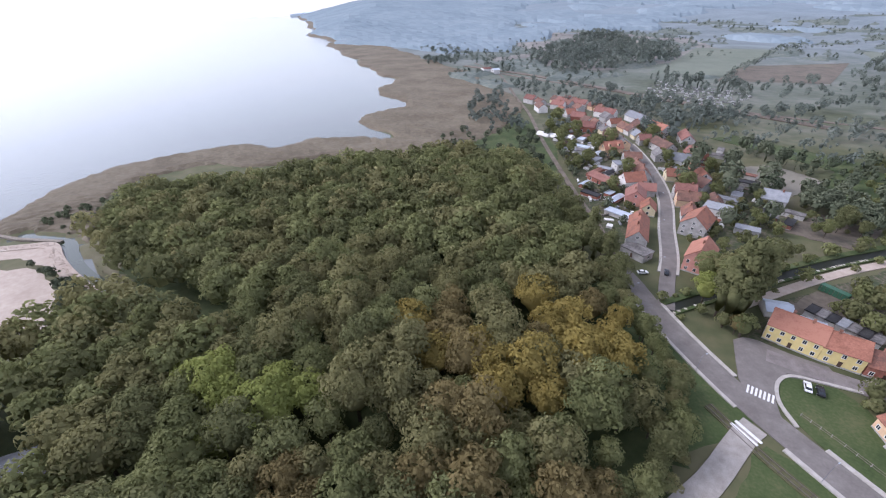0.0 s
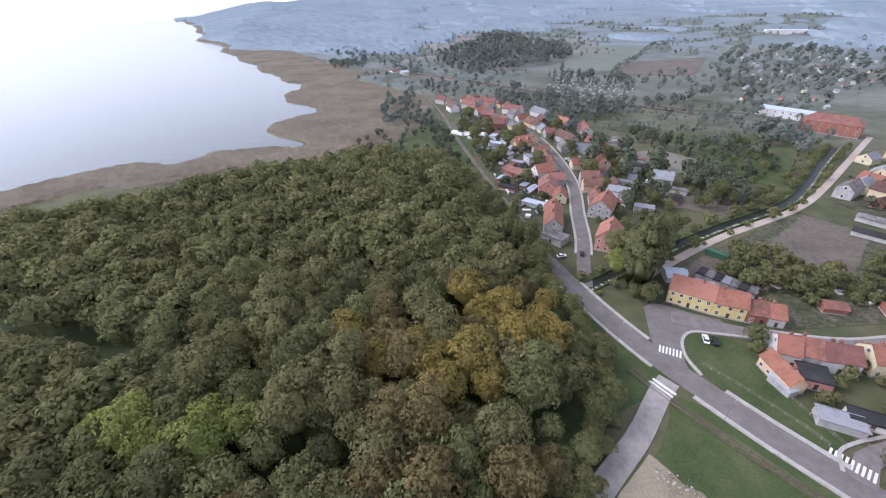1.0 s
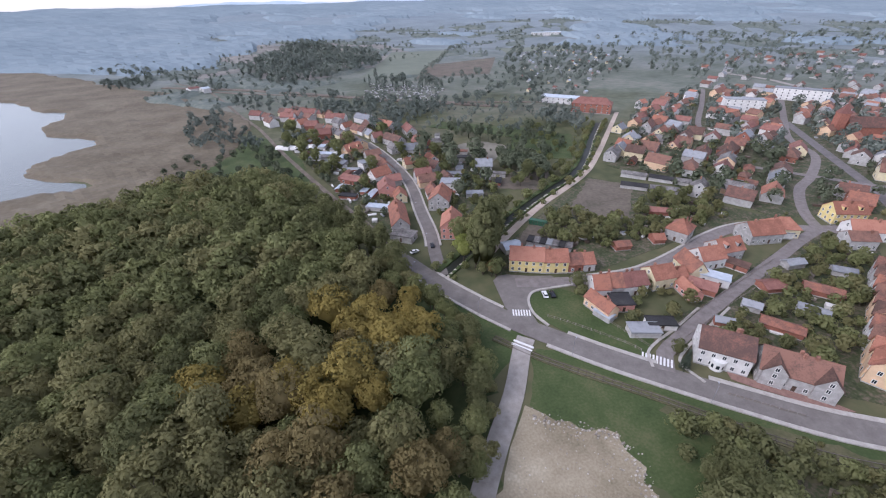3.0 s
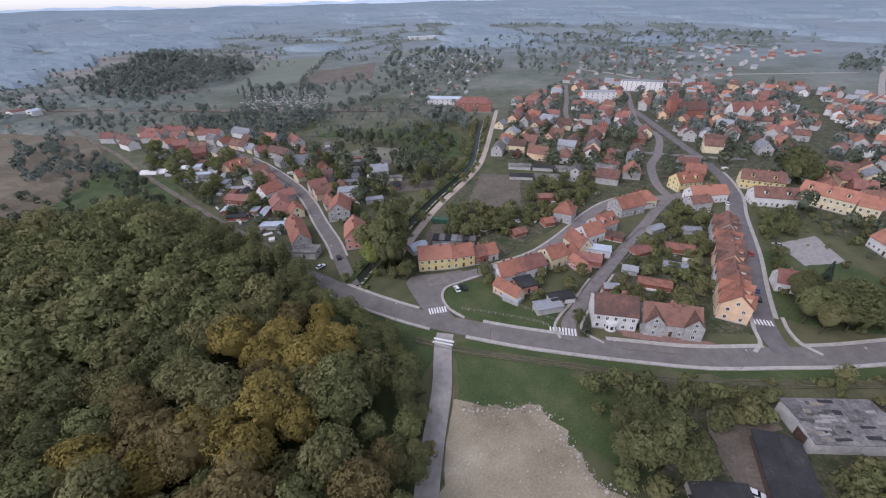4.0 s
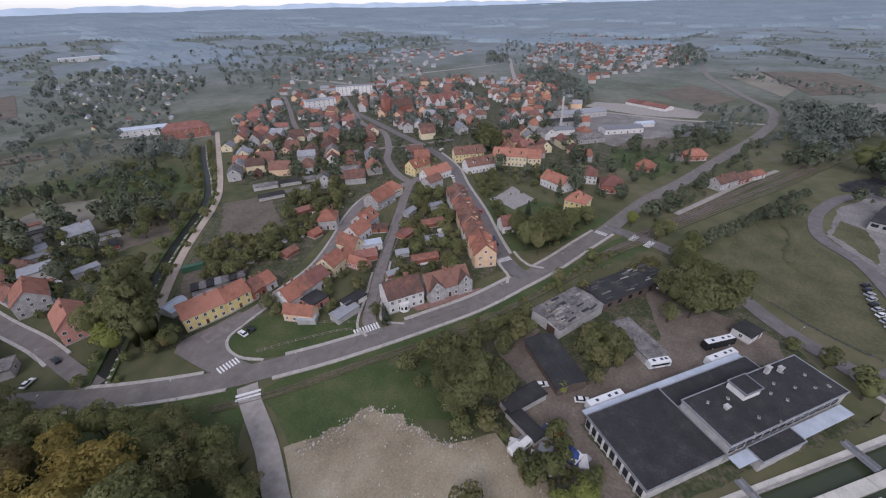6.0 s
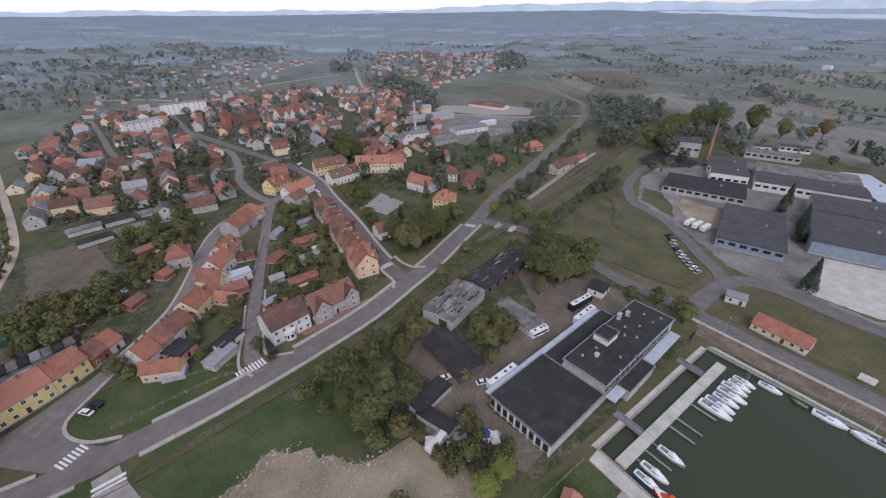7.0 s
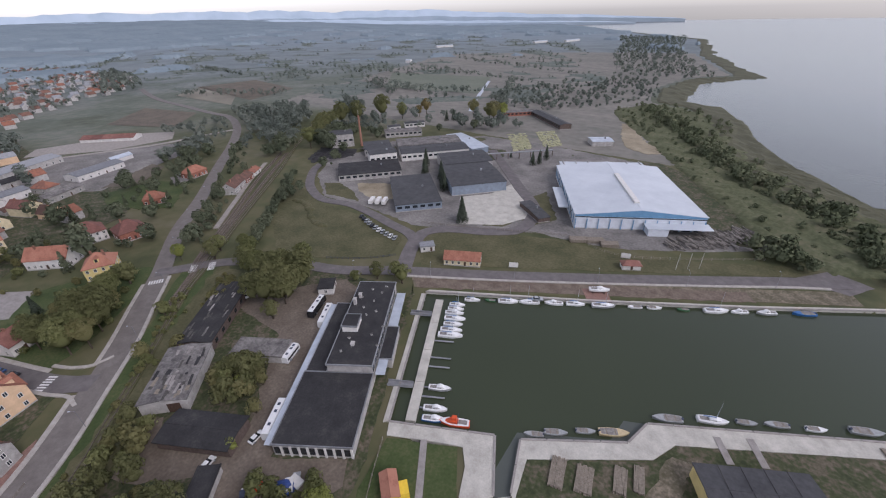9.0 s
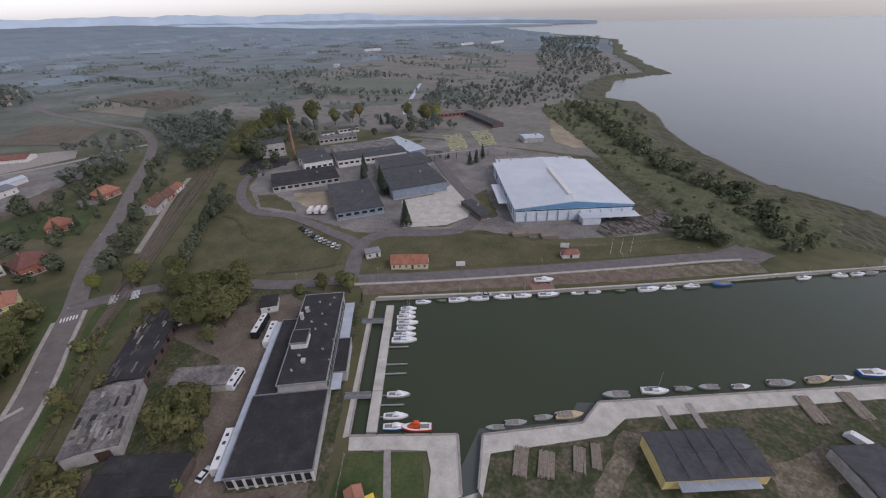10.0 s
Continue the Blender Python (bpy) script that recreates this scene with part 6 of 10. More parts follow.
# the old town, house by house along its streets
TOWN = [(205, 190), (216, 250), (360, 336), (499, 372), (609, 253), (667, 126), (596, -7), (451, -17), (330, -20), (284, -10), (290, 40), (296, 86), (240, 118), (210, 150)]
trng = random.Random(31)
ROADS += [(TOWNST, 5), (CROSSST, 4.5), (UPST, 4.5)]
ROADS.append(([np.array(p) for p in spline([(300, 90), (380, 70), (470, 80), (600, 130)])], 6))
ca, sa = math.cos(radians(26)), math.sin(radians(26))
FAR_TOWN = []
for i in range(-5, 34):
    for j in range(-23, 30):
        px, py = i * 14.5 + trng.uniform(-3, 3), j * 16.5 + trng.uniform(-3, 3)
        x, y = 205 + px * ca - py * sa, 40 + px * sa + py * ca
        if not inside(TOWN, [x], [y])[0] or not clear_of_roads(x, y, 3.5) or not clear_of_houses(x, y, 5.0) or trng.random() < 0.2:
            continue
        if math.hypot(x, y) > 392:
            FAR_TOWN.append((x, y))
            TAKEN.append((x, y, 6))
            continue
        low = trng.random() < 0.22
        w, d = (trng.uniform(6, 10), trng.uniform(4, 6)) if low else (trng.uniform(9, 15), trng.uniform(8, 10.5))
        wl_ = trng.choice(["white", "grey", "grey", "peach", "grey", "brick", "cream"])
        rf_ = trng.choice(["red", "mottled", "mottled", "orange", "brown", "brown", "brown", "grey", "old"])
        house(x, y, 26 + trng.choice([0, 90, 0, 180]) + trng.uniform(-9, 9), w, d, 2.8 if low else trng.uniform(3.8, 6), 1.8 if low else trng.uniform(3.2, 4.6),
              "gable" if trng.random() < 0.8 else "hip", wl_, rf_, windows="none" if low else "far", where="in the old town", group="old town houses", chimneys=0 if low or math.hypot(x, y) > 420 else 1, door=False)
# outer settlement, too far to tell its houses apart
MASS_MATS = [WALLS["white"], WALLS["cream"], WALLS["grey"], ROOFS["red"], ROOFS["brown"], ROOFS["mottled"], ROOFS["grey"], ROOFS["pale"], ROOFS["orange"], WALLS["peach"]]


def house_mass(name, spots, label, size, eave, roofs=(3, 4, 5, 6), walls=(0, 1, 2), category="houses"):
    g = Geo()
    for x, y in spots:
        w, d = trng.uniform(*size), trng.uniform(size[0] * 0.8, size[0])
        h = trng.uniform(*eave)
        m = frame_at(x, y, trng.choice([10, 100]) + trng.uniform(-14, 14), float(rise(x, y)))
        for src, mi in ((wall_mesh(w, d, h, h + d * 0.38, "gable"), trng.choice(walls)), (roof_mesh(w, d, h, h + d * 0.38, "gable"), trng.choice(roofs))):
            k = len(g.v)
            g.v += [tuple(m @ Vector(p)) for p in src.v]
            g.f += [tuple(i + k for i in f) for f in src.f]
            g.m += [mi] * len(src.f)
    tagged(new(name, g.mesh(name, *MASS_MATS)), label, category, kind="stuff")


house_mass("old_town", FAR_TOWN, "close-set old town houses with tiled roofs", (9, 13), (3.8, 6), (3, 4, 4, 5, 6, 8), (0, 2, 2, 9))
house_mass("outer_settlement", [p for p in scatter([(640, 60), (962, 78), (1315, 76), (1560, 60), (1642, -131), (1391, -248), (1158, -296), (940, -270), (717, -115), (600, -27)], 27, 9, 0.45) if trng.random() < 0.62], "pale houses with dull red roofs in the outer settlement", (9, 13), (3.5, 5.5), (4, 4, 6, 4, 5), (2, 2, 2))
house_mass("slope_houses", scatter([(600, 60), (660, 190), (760, 240), (1100, 200), (1200, 420), (900, 520), (760, 560), (560, 420), (480, 400)], 46, 10, 0.5), "scattered pale houses on the slope above town", (8, 12), (3, 4.5), (3, 4, 5, 6), (2, 2))
house_mass("allotment_huts", [p for p in scatter([(300, 470), (360, 420), (640, 640), (640, 900), (480, 760)], 30, 11, 0.45) if trng.random() < 0.75], "tiny huts scattered through the allotments", (3.5, 6), (2.2, 2.6), (3, 6, 7), category="huts")
for k, (x, y, w, dg) in enumerate(((640, -1600, 90, 80), (930, -1200, 60, 60), (720, -1500, 70, 75), (-85, 700, 14, 30), (-70, 690, 10, 30), (700, -760, 12, 20))):
    house(x, y, dg, w, 12, 6, 1.5, "gable", "white", "pale" if k != 3 else "red", windows="none", name="farm_building", chimneys=0, where="far off")


# ---- harbour ----
def quay(pts_water, pts_land, label):
    """Concrete slab between the water's edge and its landward edge, with a wall going down into the water and a coping."""
    ring = pts_water + pts_land[::-1]
    ob = structure("quay", Geo().solid([(x, y, -4) for x, y in ring], [(x, y, 0.28) for x, y in ring]).mesh("quay", M_CONC), label, "quay")
    g = Geo()
    for (ax, ay), (bx, by) in zip(pts_water[:-1], pts_water[1:]):
        n = max(1, int(math.hypot(bx - ax, by - ay) / 6))
        for k in range(n):
            p, r = np.array([ax, ay]) + np.array([bx - ax, by - ay]) * (k + 0.02) / n, np.array([ax, ay]) + np.array([bx - ax, by - ay]) * (k + 0.98) / n
            d = (r - p) / np.linalg.norm(r - p)
            m = np.array([-d[1], d[0]]) * 0.28
            c = [p - m, r - m, r + m, p + m]
            g.solid([(x, y, 0.25) for x, y in c], [(x, y, 0.46) for x, y in c])
    part("coping", g.mesh("coping", M_PAVING), ob)
    return ob


quay([(77, -76), (62, -50), (47, -24)], [(78.5, -75.1), (63.4, -49.1), (48.3, -22.8)], "pale concrete west quay of the harbour")
quay([(47, -24), (34, -31), (21, -38), (17, -31), (13, -24)], [(44.5, -20.5), (32.5, -27), (26, -30), (22.5, -26), (18.5, -17)], "pale concrete pier head and steps of the harbour")
quay([(10, -27), (15, -41), (-8, -57), (-10.5, -66), (-45, -87), (-83, -110), (-130, -140)], [(8.5, -26), (11, -37), (-14.5, -56), (-18, -63.5), (-47, -82), (-82, -104), (-128, -133)], "broad pale concrete south quay with a step")
quay([(-135, -214), (-105, -192), (-70, -169), (-28, -141), (24, -108.5), (78, -77)], [(-139, -216), (-108, -195), (-72, -172), (-29.5, -143.5), (22.8, -110.6), (77.5, -79)], "narrow concrete north quay edge")
slip = structure("slipway", Geo().solid([(13, -24, -3), (10, -27, -3), (6, -20, -3), (10, -16, -3)], [(13, -24, -0.6), (10, -27, -0.6), (6, -20, 0.2), (10, -16, 0.2)]).mesh("slipway", M_CONC), "concrete slipway sloping into the basin", "slipway")
sheet("harbour_green", [(44, -20), (27, -29), (18, -16), (10, -5), (30, 6), (40, -6)], 0.1, M_GRASS, "mown harbour lawns", "grass", 0.2)
sheet("harbour_ground", [(9, -22), (11, -37), (-14, -55), (-18, -63), (-47, -82), (-82, -104), (-128, -132), (-150, -90), (-90, -40), (-30, -10), (4, -6)], 0.1, M_GARDEN, "trodden grass and sand behind the south quay", "ground", 0.6)
sheet("harbour_track", [(-14, -38), (-18, -60), (-24, -62), (-19, -40), (-26, -20), (-20, -14)], 0.1, M_TRACK, "sandy track behind the quay", "dirt", 0.8)
sheet("harbour_track", [(-50, -64), (-64, -78), (-70, -76), (-60, -58), (-66, -40), (-60, -38)], 0.1, M_TRACK, "sandy track between sheds", "dirt", 0.8)
for a, b in (((35.5, -25.5), (26, -12)), ((-26, -72.5), (-30, -66)), ((-33, -77), (-37, -70))):
    structure("path", strip("path", spline([a, b], 3), -0.9, 0.9, -0.2, 0.36, M_PAVING), "pale slab path across the grass", "path")
sheet("quay_west_ground", [(65, -46), (81, -73), (86, -78), (82, -70), (72, -50), (60, -30), (49, -10), (42, -8), (46, -16)], 0.1, M_GARDEN, "overgrown strip between depot and quay", "ground", 0.8)

# floating pier with finger booms and gangways
pier_ob = thing("pier", frame_at(56.4, -52.2, -60.4, WATER_Z + 0.1), "pale grey floating concrete pier beside the west quay", "pier")
for i in range(4):
    part("pontoon", Geo().box(-28 + i * 14 + 0.06, -14 + i * 14 - 0.06, -1.5, 1.5, -0.5, 0.75, taper=0.04).mesh("pontoon", M_CONC), pier_ob)
boom = Geo().box(-0.22, 0.22, -7, 0, 0.0, 0.3).mesh("finger_boom", M_ZINC)
gang = Geo().box(-0.9, 0.9, 0, 8, 0.9, 1.1).box(-0.9, -0.82, 0, 8, 1.1, 2.0).box(0.82, 0.9, 0, 8, 1.1, 2.0).mesh("gangway", M_ZINC)
# local frame of the pier: x runs along it towards the land end, water on the side away from the quay
u_p = np.array([math.cos(radians(-60.4)), math.sin(radians(-60.4))])
v_p = np.array([u_p[1], -u_p[0]])  # towards the open basin


def on_pier(s, off):
    p = np.array([41.5, -26.2]) + u_p * s + v_p * off
    return float(p[0]), float(p[1])


for s in (5, 9, 12.5, 21, 25, 33):
    part("finger_boom", boom, pier_ob, pose(s - 28, -1.5, 0.2, 0, 0, 0))
for s in (12, 46):
    part("gangway", gang, pier_ob, pose(s - 28, 1.6, 0, 0, 0, 0))


def hull(L, W, H, bow=0.42, stern=0.78):
    """Rings of a boat hull, bow towards +x, with a rounded bilge and a rising sheer."""
    rings = []
    for f in (-0.5, -0.42, -0.28, -0.12, 0.04, 0.16, 0.27, 0.36, 0.43, 0.475, 0.5):
        w = W / 2 * (stern + (1 - stern) * min(1, (f + 0.5) / 0.38) ** 0.7 if f < 0 else max(0.035, 1 - (f / 0.5) ** 2.3))
        z = H * (1 + 0.35 * max(0, f + 0.05) + 0.05 * max(0, -f))
        k = H * 0.45 * (1 - max(0, f) * 1.6)
        x = f * L
        rings.append([(x, 0, -k), (x, w * 0.5, -k * 0.75), (x, w * 0.84, -k * 0.15), (x + 0.04 * L * max(0, f), w, z * 0.8), (x + 0.05 * L * max(0, f), w * 0.97, z), (x + 0.05 * L * max(0, f), -w * 0.97, z), (x + 0.04 * L * max(0, f), -w, z * 0.8), (x, -w * 0.84, -k * 0.15), (x, -w * 0.5, -k * 0.75)])
    return rings


BOAT_WHITE = tint("gelcoat_white", (0.70, 0.70, 0.69), 0.06, scale=1, rough=0.35, thing=0.2)
BOAT_MATS = {"white": BOAT_WHITE, "blue": tint("boat_blue", (0.03, 0.12, 0.30), 0.15, rough=0.4), "red": tint("rescue_orange", (0.62, 0.09, 0.03), 0.15, rough=0.5), "grey": tint("boat_grey", (0.30, 0.31, 0.31), 0.2, rough=0.5),
             "green": tint("boat_green", (0.05, 0.13, 0.06), 0.2, rough=0.5), "cream": tint("boat_cream", (0.50, 0.40, 0.24), 0.15, rough=0.5)}
M_BOATFLOOR = tint("worn_boat_floor", (0.22, 0.205, 0.19), 0.35, scale=1.5, rough=0.8)
M_DECKTRIM = tint("dark_canvas", (0.05, 0.06, 0.09), 0.3, rough=0.8)
BOATS = {}


def boat(x, y, deg, L, colour, kind, where="at its mooring"):
    key = (round(L), colour, kind)
    if key in BOATS:
        ob = copy_thing(BOATS[key], pose(x, y, WATER_Z + 0.12, 0, 0, deg))
        return ob
    L *= 0.87
    W, H = L * 0.32, L * 0.075 + 0.25
    words = {"sail": "%s sailing yacht with a lowered mast" % colour, "motor": "%s cabin motor boat" % colour, "open": "%s open fishing boat" % colour, "rescue": "orange-red rescue boat with a wheelhouse"}
    ob = thing("boat", pose(x, y, WATER_Z + 0.12, 0, 0, deg), words[kind] + " " + where, "boat", "moored boats")
    BOATS[key] = ob
    part("hull", Geo().sections(hull(L, W, H)).mesh("hull", BOAT_MATS[colour], smooth=False), ob)
    if kind == "open":
        part("interior", Geo().sections([[(f * L, -W * k, H * 0.98), (f * L, W * k, H * 0.98), (f * L, W * k, H * 1.06), (f * L, -W * k, H * 1.06)] for f, k in ((-0.44, 0.33), (-0.2, 0.41), (0.05, 0.42), (0.2, 0.34), (0.34, 0.18))]).mesh("interior", M_BOATFLOOR), ob)
        for f in (-0.25, 0.05):
            part("thwart", Geo().box(f * L - 0.15, f * L + 0.15, -W * 0.4, W * 0.4, H * 1.06, H * 1.12).mesh("thwart", M_WOOD), ob)
        part("engine", Geo().box(-L * 0.52, -L * 0.46, -0.2, 0.2, H * 0.5, H * 1.5).mesh("engine", M_DECKTRIM), ob)
    else:
        part("deck", Geo().sections([[(f * L, -W * k, H * 1.04), (f * L, W * k, H * 1.04), (f * L, W * k, H * 1.14 + max(0, f) * H * 0.25), (f * L, -W * k, H * 1.14 + max(0, f) * H * 0.25)] for f, k in ((-0.48, 0.37), (-0.3, 0.43), (0.0, 0.47), (0.14, 0.44), (0.25, 0.37), (0.36, 0.24), (0.46, 0.05))]).mesh("deck", BOAT_WHITE), ob)
        part("cockpit", Geo().box(-0.42 * L, -0.12 * L, -W * 0.24, W * 0.24, H * 1.1, H * 1.2).mesh("cockpit", M_BOATFLOOR), ob)
        cab = Geo().sections([[(f * L, -W * k, H * 1.1), (f * L, W * k, H * 1.1), (f * L, W * k * 0.8, H * 1.1 + z), (f * L, -W * k * 0.8, H * 1.1 + z)] for f, k, z in ((-0.13, 0.30, 0.5), (-0.10, 0.33, 0.62), (0.02, 0.34, 0.66 if kind == "sail" else 0.95), (0.12, 0.31, 0.58 if kind == "sail" else 0.85), (0.22, 0.24, 0.3), (0.29, 0.14, 0.08))])
        part("cabin", cab.mesh("cabin", BOAT_MATS["red"] if kind == "rescue" else BOAT_WHITE), ob)
        part("cabin_window", Geo().box(-0.07 * L, 0.09 * L, -W * 0.322, W * 0.322, H * 1.1 + 0.24, H * 1.1 + 0.42).mesh("cabin_window", M_DARKGLASS), ob)
        if kind == "sail":
            part("mast", Geo().tube((0.08 * L, 0, H), (0.08 * L, 0, L * 1.05), 0.06, 0.04, 6).mesh("mast", M_GREYMETAL), ob)
            part("boom", Geo().tube((0.08 * L, 0, H + 1.1), (-0.35 * L, 0, H + 1.1), 0.13, 0.1, 6).mesh("boom", BOAT_MATS["blue"]), ob)
        if kind == "rescue":
            part("wheelhouse", Geo().box(-0.1 * L, 0.08 * L, -W * 0.25, W * 0.25, H * 1.1, H * 1.1 + 1.9, taper=0.15).mesh("wheelhouse", BOAT_MATS["red"]), ob)
            part("radar_arch", Geo().tube((-0.12 * L, -W * 0.3, H), (-0.12 * L, -W * 0.3, H + 2.6), 0.07).tube((-0.12 * L, W * 0.3, H), (-0.12 * L, W * 0.3, H + 2.6), 0.07).mesh("radar_arch", M_DECKTRIM), ob)
    return ob


brng = random.Random(6)
p_deg = math.degrees(math.atan2(v_p[1], v_p[0]))
for i, s in enumerate((41.0, 44.2, 47.4, 50.6, 53.2, 55.8, 38.2)):
    boat(*on_pier(s, 6.6 + 0.3 * (i % 3)), p_deg, (9, 8, 9, 8, 7, 7, 10)[i], "white", "sail" if i != 3 else "motor", "at the floating pier")
boat(*on_pier(14.5, 6.4), p_deg, 8, "grey", "motor", "at the floating pier")
boat(*on_pier(7.0, 6.2), p_deg, 8, "white", "motor", "at the floating pier")
boat(*on_pier(3.5, 6.4), p_deg, 8, "blue", "motor", "at the floating pier")
boat(*on_pier(-0.3, 1.0), p_deg, 6, "white", "open", "at the pier's landward end")
boat(32.4, -34.9, 28, 10, "red", "rescue", "at the pier head")
n_deg = math.degrees(math.atan2(-31.5, -52.5))
for i, (x, y, L, c, k) in enumerate(((59, -86, 7, "white", "sail"), (53, -90, 5, "green", "open"), (47, -93.5, 9, "white", "sail"), (40, -98, 9, "white", "sail"), (32, -103, 8, "white", "motor"), (25, -107.4, 8, "white", "sail"), (16, -112.6, 10, "grey", "sail"),
                                      (6, -119, 6, "white", "open"), (0, -122.8, 6, "white", "open"), (-9, -128, 5, "green", "open"), (-19, -134.2, 10, "white", "sail"), (-26, -138.6, 7, "white", "motor"), (-34, -143.6, 8, "grey", "motor"), (-45, -151.0, 9, "blue", "open"),
                                      (-75, -170.6, 7, "white", "sail"), (-88, -179, 7, "white", "motor"), (-95, -183.6, 7, "white", "sail"), (-100, -187, 7, "grey", "open"))):
    boat(x + 0.8, y + 1.6, n_deg + brng.choice([0, 180]) + brng.uniform(-4, 4), L, c, k, "along the north quay")
s_deg = math.degrees(math.atan2(-22, -37))
for i, (x, y, L, c, k) in enumerate(((13, -45, 6, "grey", "open"), (8.5, -49, 7, "grey", "open"), (2.2, -54.2, 6, "grey", "open"), (-4, -58.2, 9, "cream", "open"), (-14.5, -71.5, 9, "grey", "open"), (-24.5, -78.2, 9, "white", "sail"), (-32, -83, 6, "grey", "open"), (-38.5, -87, 7, "grey", "open"), (-47, -91.6, 6, "white", "open"),
                                      (-57.5, -98.4, 9, "grey", "open"), (-67.5, -105, 9, "cream", "open"), (-74, -109, 7, "white", "open"), (-83, -115.5, 11, "blue", "motor"))):
    boat(x, y, s_deg + brng.choice([0, 180]) + brng.uniform(-6, 6), L, c, k, "along the south quay")
land_boat = boat(20, -119.6, n_deg, 9, "white", "motor")
land_boat.matrix_basis = pose(21, -118, 1.0, 0, 0, n_deg)
tagged(land_boat, "white cabin motor boat standing ashore on the quay", "boat", "boats ashore")
trestle = thing("boat_trestle", frame_at(21, -118, n_deg), "rusty steel trestle under a boat on the quay", "trestle")
for a in (-2.5, 2.0):
    part("beam", Geo().box(a - 0.15, a + 0.15, -1.2, 1.2, 0.1, 0.7).mesh("beam", M_STEEL), trestle)

# ---- depot: long flat-roofed block ----
D0, DDEG = (64, 1), -56.0


def on_depot(u_, v_):
    a = radians(DDEG)
    return D0[0] + u_ * math.cos(a) + v_ * math.sin(a), D0[1] + u_ * math.sin(a) - v_ * math.cos(a)


depot = thing("depot", frame_at(D0[0], D0[1], DDEG), "long grey bus depot with black tarred flat roofs", "depot")


def block(name, u0, u1, v0, v1, z0, z1, wall=M_GREYWALL, top=M_TAR, parapet=0.35, parent=None):
    """A flat-roofed block in the depot's own frame; v runs to the water, which is local minus y."""
    w = part(name, Geo().box(u0, u1, -v1, -v0, z0, z1).mesh(name, wall), parent or depot)
    part("roof", Geo().box(u0 - 0.25, u1 + 0.25, -v1 - 0.25, -v0 + 0.25, z1 + 0.003, z1 + 0.25).mesh("roof", top), w)
    if parapet:
        g = Geo()
        for a in ((u0 - 0.3, u1 + 0.3, -v0 + 0.05, -v0 + 0.3), (u0 - 0.3, u1 + 0.3, -v1 - 0.3, -v1 - 0.05), (u0 - 0.3, u0 - 0.05, -v1 - 0.05, -v0 + 0.05), (u1 + 0.05, u1 + 0.3, -v1 - 0.05, -v0 + 0.05)):
            g.box(*a, z1 - 0.15, z1 + 0.25 + parapet * 0.5)
        part("parapet", g.mesh("parapet", M_ZINC), w)
    return w


low_hall = block("hall_wall", 0, 24, 0, 21, -0.3, 4.4)
block("workshop_wall", 24.6, 68, 7, 21, -0.3, 7.4)
block("office_wall", 24.6, 58, 0.3, 6.4, -0.3, 4.3)
block("side_wall", 31, 46, 21.6, 25.5, -0.3, 3.9)
block("penthouse", 39, 45, 8, 13, 7.7, 10.0, WALLS["white"])
for u0, u1, v0, v1 in ((0, 58, -2.2, -0.4), (46.3, 66, 21.6, 25), (24.5, 30.7, 21.6, 24.6)):
    part("canopy", Geo().box(u0, u1, -v1, -v0, 3.85, 4.05).mesh("canopy", M_GREYMETAL), depot, label="blue-grey sheet metal canopy")
pier_leg = Geo().box(-0.12, 0.12, -0.12, 0.12, -0.3, 3.85).mesh("canopy_post", M_STEEL)
for k in range(9):
    part("canopy_post", pier_leg, depot, pose(2 + 6.6 * k, 2.0, 0))
bay_frame = Geo().box(-0.06, 0.06, -0.9, 0.9, 0.8, 3.4).mesh("window", M_DARKGLASS)
pil = Geo().box(-0.25, 0.08, -0.3, 0.3, -0.3, 4.1).mesh("pilaster", WALLS["white"])
for k in range(9):
    part("window", bay_frame, low_hall, pose(-0.02, -1.2 - 2.3 * k, 0))
    part("pilaster", pil, low_hall, pose(-0.05, -2.35 - 2.3 * k, 0))
rl = Geo().box(-0.42, 0.42, -0.3, 0.3, 0, 0.4).box(-0.36, 0.36, -0.24, 0.24, 0.4, 0.46, m=1).mesh("roof_light", M_GREYWALL, M_ASBEST)
for u_, v_ in ((30, 10), (33, 21), (36, 11), (47, 10), (50, 17), (52, 12), (56, 15), (58, 10), (61, 17), (63, 13), (65, 18), (38, 18), (42, 21), (48, 14)):
    part("roof_light", rl, depot, pose(u_, -v_, 7.65, 0, 0, brng.uniform(0, 90)))
for u_, v_, h in ((54, 8.5, 2.4), (58, 9.5, 1.6), (33, 13, 0.9)):
    part("vent_stack", Geo().box(-0.6, 0.6, -0.5, 0.5, 0, h).box(-0.75, 0.75, -0.65, 0.65, h, h + 0.2).mesh("vent_stack", M_GREYWALL), depot, pose(u_, -v_, 7.6))
win_w = Geo().box(-1.1, 1.1, -0.08, 0.05, 1.2, 2.8).mesh("window", M_DARKGLASS)
for k in range(14):
    part("window", win_w, depot, pose(26 + 2.9 * k, -21.05, 3.4))
TAKEN += [(*on_depot(12, 10), 21), (*on_depot(35, 14), 21), (*on_depot(56, 14), 21)]

M_GREYROOF_OLD = tint("crumbling_felt", (0.075, 0.070, 0.064), 0.4, scale=1.0)
